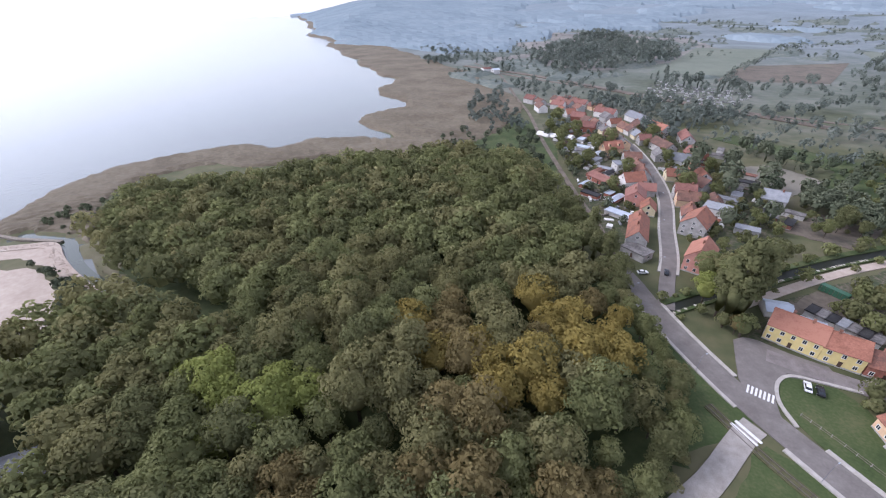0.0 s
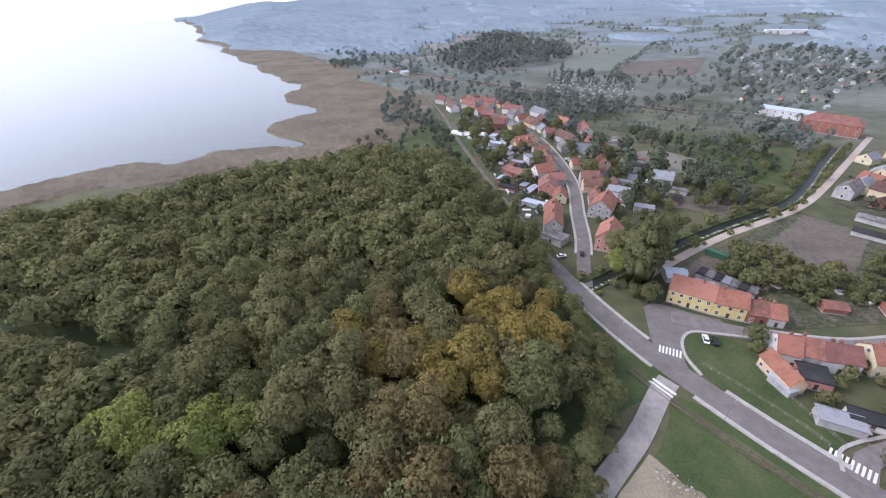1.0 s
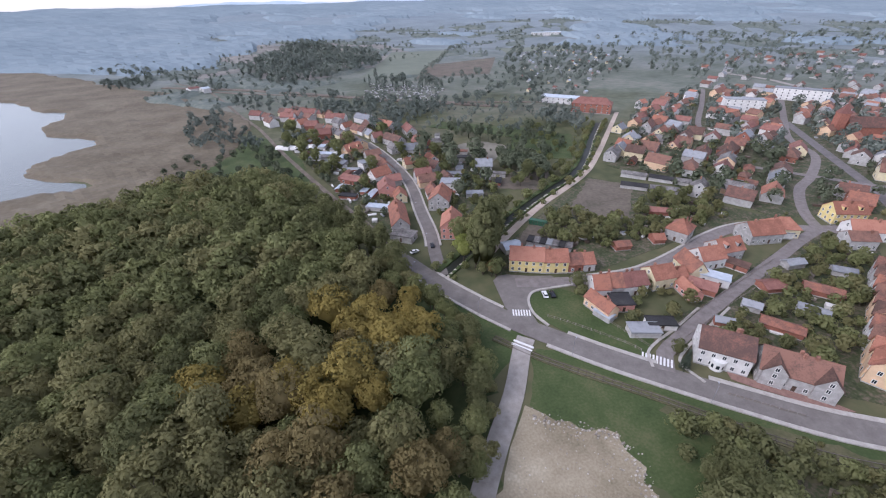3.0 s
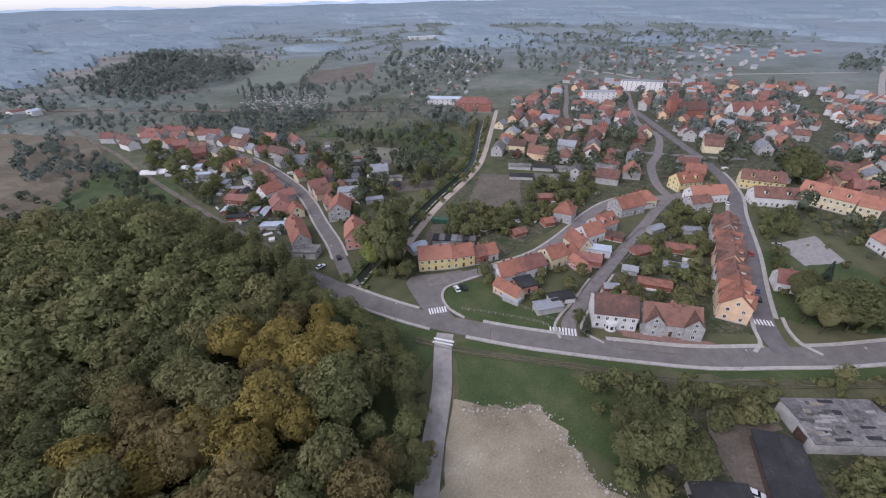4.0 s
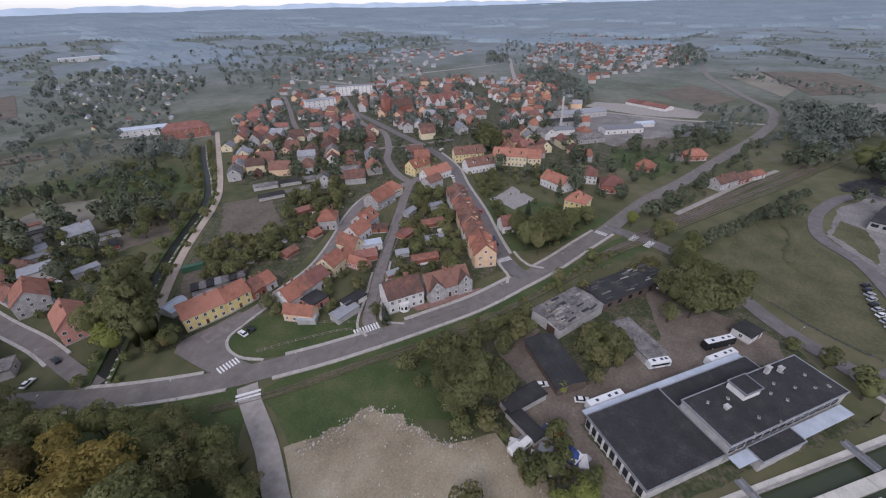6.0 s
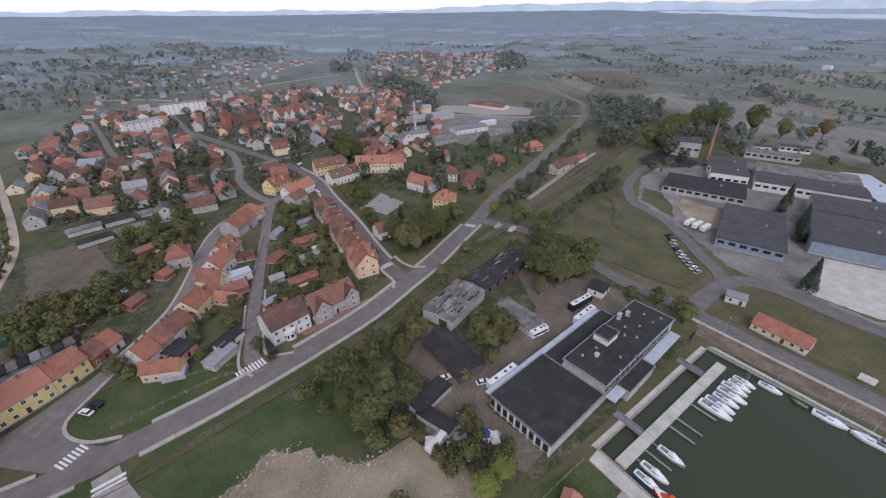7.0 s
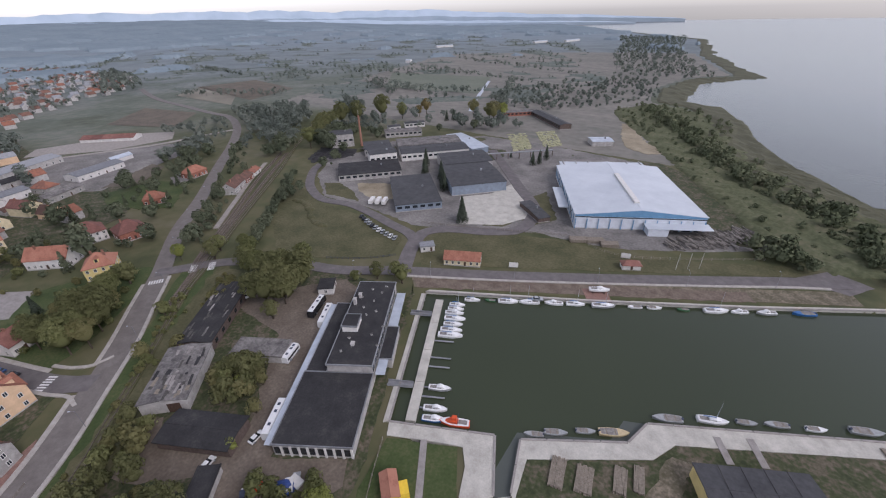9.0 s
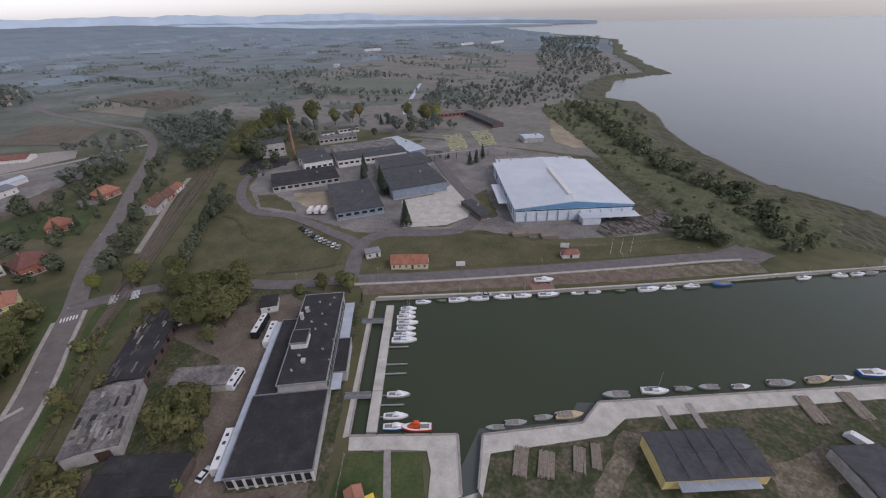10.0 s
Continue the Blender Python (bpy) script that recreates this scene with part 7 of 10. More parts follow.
# crumbling station sheds by the railway
shed_a = thing("station_shed", frame_at(109.8, 5.0, -42.5), "crumbling grey brick goods shed with patched roof", "shed")
part("wall", Geo().box(-11.5, 11.5, -6.5, 6.5, -0.3, 4.4).mesh("wall", M_GREYWALL), shed_a)
part("roof", roof_mesh(23, 13, 4.4, 5.2, "gable").mesh("roof", M_ASBEST), shed_a)
patch_rng = random.Random(64)
for k in range(34):
    px, py = patch_rng.uniform(-10.5, 10.5), patch_rng.uniform(-5.8, 5.8)
    w_, d_ = patch_rng.uniform(0.4, 2.0), patch_rng.uniform(0.3, 0.9)
    part("roof_patch", Geo().box(-w_, w_, -d_, d_, 0, 0.05).mesh("roof_patch", patch_rng.choice([M_TAR, M_GREYROOF_OLD, M_PAVING, M_WOOD])), shed_a, pose(px, py, 5.45 - abs(py) * 0.123, math.copysign(-7, py), 0, patch_rng.uniform(-8, 8)))
part("gate", Geo().box(-11.65, -11.5, -4.5, -1, -0.2, 3.4).mesh("gate", M_DOOR), shed_a)
shed_b = thing("station_shed", frame_at(131, -17.5, -50), "long dark railway shed with a tarred roof and broken skylights", "shed")
part("wall", Geo().box(-17.5, 17.5, -5.8, 5.8, -0.3, 4.0).mesh("wall", M_DARKBRICK), shed_b)
part("roof", roof_mesh(35, 11.6, 4.0, 4.8, "gable").mesh("roof", M_TAR), shed_b)
for k in range(26):
    px, py = patch_rng.uniform(-16.5, 15), patch_rng.uniform(-5.2, 5.2)
    w_, d_ = patch_rng.uniform(0.5, 2.6), patch_rng.uniform(0.15, 0.6)
    part("roof_patch", Geo().box(-w_, w_, -d_, d_, 0, 0.05).mesh("roof_patch", patch_rng.choice([M_GREYROOF_OLD, M_ASBEST, M_PAVING, M_GREYROOF_OLD])), shed_b, pose(px, py, 5.05 - abs(py) * 0.138, math.copysign(-7.9, py), 0, patch_rng.uniform(-5, 5)))
for k in range(6):
    part("window", Geo().box(-0.9, 0.9, -0.06, 0.06, 1.2, 2.8).mesh("window", M_DARKGLASS), shed_b, pose(-14 + 5.4 * k, -5.8, 0))
shed_c = thing("barn", frame_at(84, 9.6, 30), "low shed with a black tarred roof in the depot yard", "shed")
part("wall", Geo().box(-10.5, 10.5, -4.7, 4.7, -0.3, 3.4).mesh("wall", M_DARKBRICK), shed_c)
part("roof", roof_mesh(21, 9.4, 3.4, 4.1, "gable", 0.7).mesh("roof", M_TAR), shed_c)
shed_d = thing("workshop", frame_at(100.3, -17.3, 32), "small grey workshop with a patched flat roof", "workshop")
part("wall", Geo().box(-9, 9, -3.8, 3.8, -0.3, 3.0).mesh("wall", M_GREYWALL), shed_d)
part("roof", roof_mesh(18, 7.6, 3.0, 3.3, "flat").mesh("roof", M_ASBEST), shed_d)
facing((107.5, -53.5), (112.5, -59), 6, 3.0, 0.3, "flat", "white", "tar", name="gatehouse", chimneys=0, where="of the depot")
TAKEN += [(110, 5, 12), (129, -17, 13), (84, 10, 11), (100, -17, 9)]


# ---- vehicles ----
def wheels(ob, xs, half, r):
    tyre = Geo()
    n = 12
    tyre.sections([[(r * math.cos(2 * math.pi * i / n), y, r + r * math.sin(2 * math.pi * i / n)) for i in range(n)] for y in (-0.12, 0.12)])
    me = tyre.mesh("wheel", M_RUBBER)
    rim = Geo().sections([[(r * 0.55 * math.cos(2 * math.pi * i / 10), y, r + r * 0.55 * math.sin(2 * math.pi * i / 10)) for i in range(10)] for y in (-0.14, 0.14)]).mesh("rim", M_GREYMETAL)
    for x in xs:
        for s in (-1, 1):
            w = part("wheel", me, ob, pose(x, s * half, 0))
            part("rim", rim, w)


PAINT = {"white": tint("white_car_paint", (0.68, 0.68, 0.67), 0.05, rough=0.3), "black": tint("black_car_paint", (0.02, 0.02, 0.022), 0.1, rough=0.25), "silver": tint("silver_car_paint", (0.38, 0.39, 0.40), 0.08, rough=0.3, metal=0.3),
         "red": tint("red_car_paint", (0.35, 0.04, 0.03), 0.1, rough=0.3), "blue": tint("blue_car_paint", (0.04, 0.08, 0.18), 0.1, rough=0.3)}
BUS, CARS = {}, {}


def bus(x, y, deg, L=11.5, low="white"):
    key = (L, low)
    if key in BUS:
        return copy_thing(BUS[key], frame_at(x, y, deg, 0.06))
    ob = thing("bus", frame_at(x, y, deg, 0.06), ("white %s parked in the depot yard" % ("minibus" if L < 9 else "coach")) if low == "white" else "black and white coach parked in the depot yard", "bus", "parked buses")
    BUS[key] = ob
    h, w = (3.1, 1.25) if L > 9 else (2.8, 1.1)
    part("body", Geo().sections([[(a, -w, 0.35), (a, w, 0.35), (a, w * 1.0, h * 0.62), (a + b, w * 0.93, h - 0.12), (a + b, w * 0.8, h), (a + b, -w * 0.8, h), (a + b, -w * 0.93, h - 0.12), (a, -w, h * 0.62)] for a, b in ((-L / 2, 0.05), (-L / 2 + 0.3, 0), (L / 2 - 0.4, 0), (L / 2, -0.25))]).mesh("body", PAINT[low]), ob)
    part("roof", Geo().box(-L / 2 + 0.3, L / 2 - 0.5, -w * 0.82, w * 0.82, h - 0.02, h + 0.06).mesh("roof", PAINT["white"]), ob)
    part("side_window", Geo().box(-L / 2 + 0.5, L / 2 - 0.6, -w - 0.015, w + 0.015, h * 0.44, h * 0.72).mesh("side_window", M_DARKGLASS), ob)
    part("windscreen", Geo().box(L / 2 - 0.2, L / 2 + 0.02, -w * 0.88, w * 0.88, h * 0.38, h * 0.8).mesh("windscreen", M_DARKGLASS), ob)
    for k in (-0.25, 0.1, 0.3):
        part("roof_hatch", Geo().box(k * L - 0.45, k * L + 0.45, -0.4, 0.4, h + 0.05, h + 0.16).mesh("roof_hatch", M_DECKTRIM), ob)
    wheels(ob, (-L * 0.27, L * 0.3), w * 0.92, 0.48)
    return ob


def car(x, y, deg, paint="white", where="parked on the street", z=0.06):
    if paint in CARS:
        ob = copy_thing(CARS[paint], frame_at(x, y, deg, z))
        return tagged(ob, "%s passenger car %s" % (paint, where))
    ob = thing("car", frame_at(x, y, deg, z), "%s passenger car %s" % (paint, where), "car", "parked cars")
    CARS[paint] = ob
    prof = [(-2.1, 0.35), (-2.15, 0.75), (-1.6, 0.95), (0.75, 0.95), (2.0, 0.78), (2.15, 0.4)]
    part("body", Geo().sections([[(px, y, pz) for px, pz in prof] for y in (-0.86, 0.86)]).mesh("body", PAINT[paint]), ob)
    part("glasshouse", Geo().solid([(-1.75, -0.8, 0.94), (0.95, -0.8, 0.94), (0.95, 0.8, 0.94), (-1.75, 0.8, 0.94)], [(-1.2, -0.62, 1.4), (0.2, -0.62, 1.4), (0.2, 0.62, 1.4), (-1.2, 0.62, 1.4)]).mesh("glasshouse", M_DARKGLASS), ob)
    part("roof", Geo().box(-1.2, 0.2, -0.63, 0.63, 1.39, 1.45).mesh("roof", PAINT[paint]), ob)
    for s in (-0.6, 0.6):
        part("headlight", Geo().box(2.02, 2.13, s - 0.17, s + 0.17, 0.55, 0.7).mesh("headlight", M_GREYMETAL), ob)
    wheels(ob, (-1.3, 1.3), 0.78, 0.32)
    return ob


d_al = DDEG
bus(*on_depot(9.6, -3.9), DDEG, 12)
bus(*on_depot(54.5, -3.9), DDEG, 11.5)
bus(105, -43.5, -62, 11.5, "black")
bus(91.3, -22.5, -66, 7.5)
bus(135, -31.5, -95, 9.5)
car(72.3, 1.4, -80, "white", "beside the depot")
car(75.4, 13, -70, "white", "in the depot yard")
car(38.5, -98.6, -148, "silver", "on the quay road", 0.3)
for x, y, dg, c in ((75.5, 117.5, 70, "white"), (78.2, 116.4, 70, "black"), (50.5, 171.5, 75, "black"), (41, 170, 10, "white"), (157, 37, 25, "black"), (163, 39.5, 25, "blue"), (191, 50, 25, "red"), (208, 45, 100, "silver"), (240, 77, 30, "white")):
    car(x, y, dg, c, "by the street", 0.3)
crng = random.Random(17)
for k in range(11):
    f = k / 10
    car(153 - 33 * f, -110.5 + 7.5 * f + 1.5 * math.sin(f * 3), -62 + crng.uniform(-4, 4), crng.choice(["black", "silver", "black", "red", "white", "silver"]), "in a row at the works", 0.1)
for x, y, c in ((163, -128, "white"), (159.5, -130, "white"), (156, -132, "white")):
    truck = thing("truck", frame_at(x, y, -60, 0.05), "white lorry parked in the works yard", "truck", "parked lorries")
    part("cab", Geo().box(2.0, 4.0, -1.15, 1.15, 0.5, 2.7, taper=0.1).mesh("cab", PAINT["white"]), truck)
    part("load_bed", Geo().box(-4.0, 1.9, -1.2, 1.2, 0.9, 2.9).mesh("load_bed", M_WHITE), truck)
    part("windscreen", Geo().box(3.95, 4.05, -0.95, 0.95, 1.6, 2.4).mesh("windscreen", M_DARKGLASS), truck)
    wheels(truck, (-2.6, 2.9), 1.0, 0.48)

# ---- works: large white hall and grey factory sheds ----
HDEG = math.degrees(math.atan2(-33, -55)) + 180
hx, hy = 0.5 * (50 - 5) + 0.5 * 42, 0.5 * (-167 - 200) - 0.5 * 64
hall = thing("factory_hall", frame_at(hx, hy, HDEG - 90), "huge hall with pale blue-white sheet roof and blue fascia", "factory hall")
HL, HW, HE, HR = 77, 64, 8.0, 11.0  # local x runs away from the quay
part("wall", wall_mesh(HL, HW, HE, HR, "gable").mesh("wall", M_HALLWALL, M_GREYWALL), hall)
part("roof", roof_mesh(HL, HW, HE, HR, "gable", 0.5, 0.3).mesh("roof", M_HALLROOF), hall)
part("ridge_light", Geo().box(-30, 14, -1.3, 1.3, HR - 0.3, HR + 1.1).mesh("ridge_light", M_WHITE), hall, label="long raised white skylight on the ridge")
fx = HL / 2 * (1 if (Matrix.Rotation(radians(HDEG - 90), 2) @ Vector((1, 0))).dot(Vector((22 - hx, -183 - hy))) > 0 else -1)
sg = 1 if fx > 0 else -1
fascia = Geo()
a, b = sorted((fx + sg * 0.12, fx + sg * 0.4))
fascia.solid([(a, -HW / 2, HE - 0.7), (b, -HW / 2, HE - 0.7), (b, HW / 2, HE - 0.7), (a, HW / 2, HE - 0.7)], [(a, -HW / 2, HE - 0.1), (b, -HW / 2, HE - 0.1), (b, HW / 2, HE - 0.1), (a, HW / 2, HE - 0.1)])
fascia.solid([(a, -HW / 2, HE - 0.1), (b, -HW / 2, HE - 0.1), (b, HW / 2, HE - 0.1), (a, HW / 2, HE - 0.1)], [(a, -0.1, HR + 0.1), (b, -0.1, HR + 0.1), (b, 0.1, HR + 0.1), (a, 0.1, HR + 0.1)])
part("fascia", fascia.mesh("fascia", M_BLUE), hall, label="blue gable fascia")
colm = Geo().box(-0.18, 0.18, -0.18, 0.18, -0.2, HE - 2.2).mesh("column", M_BLUE)
for k in range(12):
    part("column", colm, hall, pose(fx + sg * 0.3, -HW / 2 + 0.4 + k * (HW - 0.8) / 11, 0))
for s in (-1, 1):
    for k in range(14):
        part("column", colm, hall, pose(-HL / 2 + 3 + k * 5.4, s * (HW / 2 + 0.2), 2.1))
part("porch_roof", Geo().box(min(fx, fx + sg * 7), max(fx, fx + sg * 7), -33, -2, 4.1, 4.4).mesh("porch_roof", M_HALLROOF), hall)
part("porch_wall", Geo().box(min(fx, fx + sg * 6.6), max(fx, fx + sg * 6.6), -12.5, -3, -0.2, 4.09).mesh("porch_wall", M_HALLWALL), hall)
for k in range(3):
    part("gate", Geo().box(fx - 0.05 if sg > 0 else fx - 0.12, fx + 0.12 if sg > 0 else fx + 0.05, -31 + 5.6 * k, -27 + 5.6 * k, 0, 3.6).mesh("gate", M_DARKGLASS), hall)
band = Geo().box(min(fx, fx + sg * 0.16), max(fx, fx + sg * 0.16), -HW / 2, HW / 2, HE - 1.5, HE - 1.1).mesh("window_band", M_DARKGLASS)
part("window_band", band, hall, label="dark window band under the gable")
brace = Geo()
for k in range(13):
    x0 = -HL / 2 + 3 + k * 5.4
    if k % 3 == 1:
        for z0, z1 in ((0.2, HE - 1), (HE - 1, 0.2)):
            brace.tube((x0, HW / 2 + 0.35, z0), (x0 + 5.4, HW / 2 + 0.35, z1), 0.09, n=5)
part("wall_brace", brace.mesh("wall_brace", M_STEEL), hall)
bx = -fx
back = part("rear_roof", Geo().solid([(bx, -28, 5.2), (bx - sg * 17, -28, 5.2), (bx - sg * 17, 28, 5.2), (bx, 28, 5.2)][::1 if sg < 0 else -1], [(bx, -28, 5.9), (bx - sg * 17, -28, 5.5), (bx - sg * 17, 28, 5.5), (bx, 28, 5.9)][::1 if sg < 0 else -1]).mesh("rear_roof", M_HALLROOF), hall, label="low pale roof behind the hall")
for k in range(7):
    y0 = -26 + 8.6 * k
    part("roof_beam", Geo().box(min(bx, bx - sg * 17), max(bx, bx - sg * 17), y0 - 0.25, y0 + 0.25, 5.6, 6.3).mesh("roof_beam", M_GREYWALL), back)
part("rear_wall", Geo().box(min(bx - sg * 0.1, bx - sg * 16.5), max(bx - sg * 0.1, bx - sg * 16.5), -27.5, 27.5, -0.2, 5.19).mesh("rear_wall", M_HALLWALL), hall)
part("side_canopy", Geo().box(-8 if sg > 0 else -22, 22 if sg > 0 else 8, HW / 2 + 0.45, HW / 2 + 6, 4.2, 4.5).mesh("side_canopy", M_HALLROOF), hall)
TAKEN += [(hx, hy, 52)]
sheet("sand_track", [(101, -411), (91, -406), (62, -352), (40, -330), (52, -318), (70, -326), (82, -349)], 0.1, M_DIRT, "pale sandy track behind the hall", "dirt", 1.2)


def works(corners, h, roof, wall, label, pitch=0.8, windows=True):
    """A factory shed over four ground corners: front left, front right, then depth is given."""
    L, R, depth = corners
    (ax, ay), (bx, by) = L, R
    w = math.hypot(bx - ax, by - ay)
    ux, uy = (bx - ax) / w, (by - ay) / w
    ob = thing("factory_building", frame_at((ax + bx) / 2 - uy * depth / 2, (ay + by) / 2 + ux * depth / 2, math.degrees(math.atan2(uy, ux))), label, "factory")
    part("wall", wall_mesh(w, depth, h, h + pitch, "gable").mesh("wall", wall, M_GREYWALL), ob)
    part("roof", roof_mesh(w, depth, h, h + pitch, "gable").mesh("roof", roof), ob)
    if windows:
        me = Geo().box(-1.4, 1.4, -0.07, 0.03, 0, 1.5).mesh("window", M_DARKGLASS)
        for k in range(int(w / 4)):
            part("window", me, ob, pose(-w / 2 + (k + 0.5) * w / int(w / 4), -depth / 2, h * 0.45))
    part("vent", Geo().box(-0.5, 0.5, -0.5, 0.5, 0, 1.4).mesh("vent", M_ZINC), ob, pose(w * 0.2, 0, h + pitch))
    TAKEN.append(((ax + bx) / 2 - uy * depth / 2, (ay + by) / 2 + ux * depth / 2, max(w, depth) * 0.5))
    return ob


M_GREYROOF = mat("dark_grey_sheet_roof", [(0.3, (0.043, 0.043, 0.046)), (0.7, (0.078, 0.078, 0.080))], scale=0.3, fine=0.4, fine_scale=1.0, rough=0.75)
M_BLUEWALL = tint("blue_grey_wall", (0.20, 0.235, 0.28), 0.18, scale=0.4)
works(((129, -164), (106, -191), 42), 6.5, M_GREYROOF, M_BLUEWALL, "large blue-grey warehouse with a dark felt roof", 0.9, False)
works(((157.5, -193.5), (134.5, -220.5), 27), 6.9, M_GREYROOF, M_GREYWALL, "rear hall of the warehouse with a dark felt roof", 0.9, False)
works(((141, -126), (123, -146), 48), 4.6, M_GREYROOF, M_BLUEWALL, "long low office block with a dark flat roof", 0.35)
works(((208, -140), (180, -173), 27), 4.4, M_TAR, M_GREYWALL, "long black-roofed works shed", 0.6)
works(((216, -177), (204, -194), 15), 8, M_GREYROOF, WALLS["white"], "tall works block with white window bands", 0.4)
works(((202, -197), (167, -238), 20), 6, M_GREYROOF, WALLS["white"], "works hall with white window walls", 0.7)
works(((218, -211), (184, -251), 22), 6.4, M_ASBEST, M_GREYWALL, "grey works hall with roof lights", 0.9)
works(((236, -190), (222, -207), 24), 5.6, M_GREYROOF, M_GREYWALL, "grey flat works hall building", 0.5)
works(((166, -241), (159, -254), 50), 5, M_GREYMETAL, M_BLUEWALL, "open shed with a pale metal roof", 0.6, False)
works(((278, -190), (267, -206), 17), 11, M_GREYROOF, M_GREYWALL, "tall grey boiler house", 0.4)
works(((274, -257), (268, -267), 8), 5, M_GREYROOF, WALLS["white"], "white flat-roofed works canteen", 0.4)
works(((272, -278), (260, -294), 8), 4.5, M_GREYROOF, WALLS["white"], "white flat-roofed works store", 0.4)
works(((262, -240), (240, -266), 12), 5, M_ASBEST, M_GREYWALL, "low grey works store with a pale roof", 0.6)
works(((212, -375), (190, -398), 9), 4.5, M_ASBEST, M_REDBRICK, "old brick store by the marsh", 1.2)
works(((96, -316), (82, -326), 14), 4, M_GREYMETAL, M_GREYWALL, "small pale metal store in the timber yard", 0.6, False)
works(((193, -396), (141, -353), 12), 4.5, M_GREYROOF, M_DARKBRICK, "long low dark brick store by the marsh", 1.2)
works(((68.5, -160.5), (64.5, -166), 23), 2.8, M_GREYROOF, M_DARKBRICK, "long narrow dark-roofed store beside the hall", 0.5, False)
bridge = thing("pipe_bridge", Matrix.Identity(4), "grey pipe bridge on steel trestles across the works", "pipe bridge")
b0, b1 = np.array([156.0, -229.0]), np.array([112.0, -273.0])
part("pipe", Geo().tube((*b0, 5.2), (*b1, 5.2), 0.55, n=8).tube((b0[0] + 0.9, b0[1] - 0.9, 5.0), (b1[0] + 0.9, b1[1] - 0.9, 5.0), 0.3, n=6).mesh("pipe", M_ZINC), bridge)
for k in range(8):
    p = b0 + (b1 - b0) * k / 7
    part("trestle", Geo().box(p[0] - 0.2, p[0] + 0.2, p[1] - 0.2, p[1] + 0.2, -0.2, 4.7).mesh("trestle", M_STEEL), bridge)
heap_rng = random.Random(90)
g = Geo()
for k in range(26):
    x, y, r = heap_rng.uniform(250, 282), heap_rng.uniform(-196, -160), heap_rng.uniform(2.5, 5)
    if inside([(259, -158), (248, -185), (258, -198), (284, -187), (270, -162)], [x], [y])[0]:
        g.sections([[(x + r * f * (1 + 0.2 * math.sin(3 * a + k)) * math.cos(a), y + r * f * math.sin(a), z * r) for a in np.linspace(0, 2 * math.pi, 9, endpoint=False)] for f, z in ((1.1, 0), (0.75, 0.28), (0.35, 0.46), (0.04, 0.5))])
tagged(new("coal_heaps", g.mesh("coal_heaps", M_TAR)), "black coal heaps beside the boiler house", "coal", kind="stuff")
facing((100, -100), (95.5, -105), 4.5, 3.0, 0.3, "flat", "white", "grey", name="gatehouse", chimneys=0, where="of the works")
facing((84.5, -97.8), (70, -105.5), 7, 3.2, 2.4, "gable", "cream", "orange", name="harbour_office", chimneys=0, where="on the quay")
facing((18.5, -140), (12, -144), 4, 2.6, 1.2, "hip", "white", "red", name="kiosk", windows="far", chimneys=0, where="by the quay road")
mast = thing("works_chimney", frame_at(262, -210, 0), "brick works chimney with a thin aerial", "chimney")
part("aerial", Geo().tube((0, 0, 25.9), (0, 0, 31), 0.16, 0.06, 6).mesh("aerial", M_FRAME), mast)
part("pole", Geo().tube((0, 0, 0), (0, 0, 26), 1.1, 0.75, 10).mesh("pole", M_CHIM), mast)
M_BOARDS = mat("pale_yellow_planks", [(0.3, (0.27, 0.265, 0.15)), (0.7, (0.40, 0.395, 0.245))], scale=0.3, fine=0.6, fine_scale=1.0)
trng_b = random.Random(52)
for poly in ([(173, -311), (160, -323), (133, -283), (141, -267)], [(155, -333), (142, -346), (116, -305), (125, -290)]):
    g = Geo()
    a, b, c, d = [np.array(p, float) for p in poly]
    for i in range(9):
        for j in range(16):
            p = (a * (1 - i / 9) + b * i / 9) * (1 - j / 16) + (d * (1 - i / 9) + c * i / 9) * j / 16 + np.array([trng_b.uniform(-0.4, 0.4), trng_b.uniform(-0.4, 0.4)])
            if trng_b.random() < 0.88:
                g.box(p[0] - 1.0, p[0] + 1.0, p[1] - 1.0, p[1] + 1.0, 0, trng_b.uniform(0.25, 0.8), taper=0.05)
    tagged(new("board_stacks", g.mesh("board_stacks", M_BOARDS)), "low stacks of pale yellow sawn boards in rows", "timber", kind="stuff")


def timber_stack(x, y, deg, L, W, H, n, seed, label):
    rng = random.Random(seed)
    ob = thing("timber_stack", frame_at(x, y, deg), label, "timber stack", "timber stacks")
    me = Geo().box(-L / 2, L / 2, -0.45 * W / n, 0.45 * W / n, 0, 0.3).mesh("plank", M_WOOD)
    for layer in range(max(1, int(H / 0.32))):
        for i in range(n):
            part("plank", me, ob, pose(rng.uniform(-0.3, 0.3), -W / 2 + W * (i + 0.5) / n, 0.12 + layer * 0.32, 0, 0, rng.uniform(-1.5, 1.5)))


for i, (x, y, L, W) in enumerate(((3.5, -38.5, 8, 3.5), (-2.5, -40.5, 7, 4.0), (-9.5, -45.5, 7, 3.0), (-13, -48.5, 7, 2.4), (-63, -90, 9, 4), (-74, -97, 9, 4))):
    timber_stack(x, y, 104 if i < 4 else 115, L, W, 0.7, 9, i, "stack of weathered grey planks behind the quay")
for i, (x, y) in enumerate(((44, -154), (37, -158), (30, -158))):
    timber_stack(x, y, -148, 8, 4, 1.8, 5, 20 + i, "stack of pale sawn logs by the hall")
M_LOG = tint("weathered_logs", (0.20, 0.18, 0.158), 0.45, scale=1.0, island=0.7)
lrng = random.Random(41)
g = Geo()
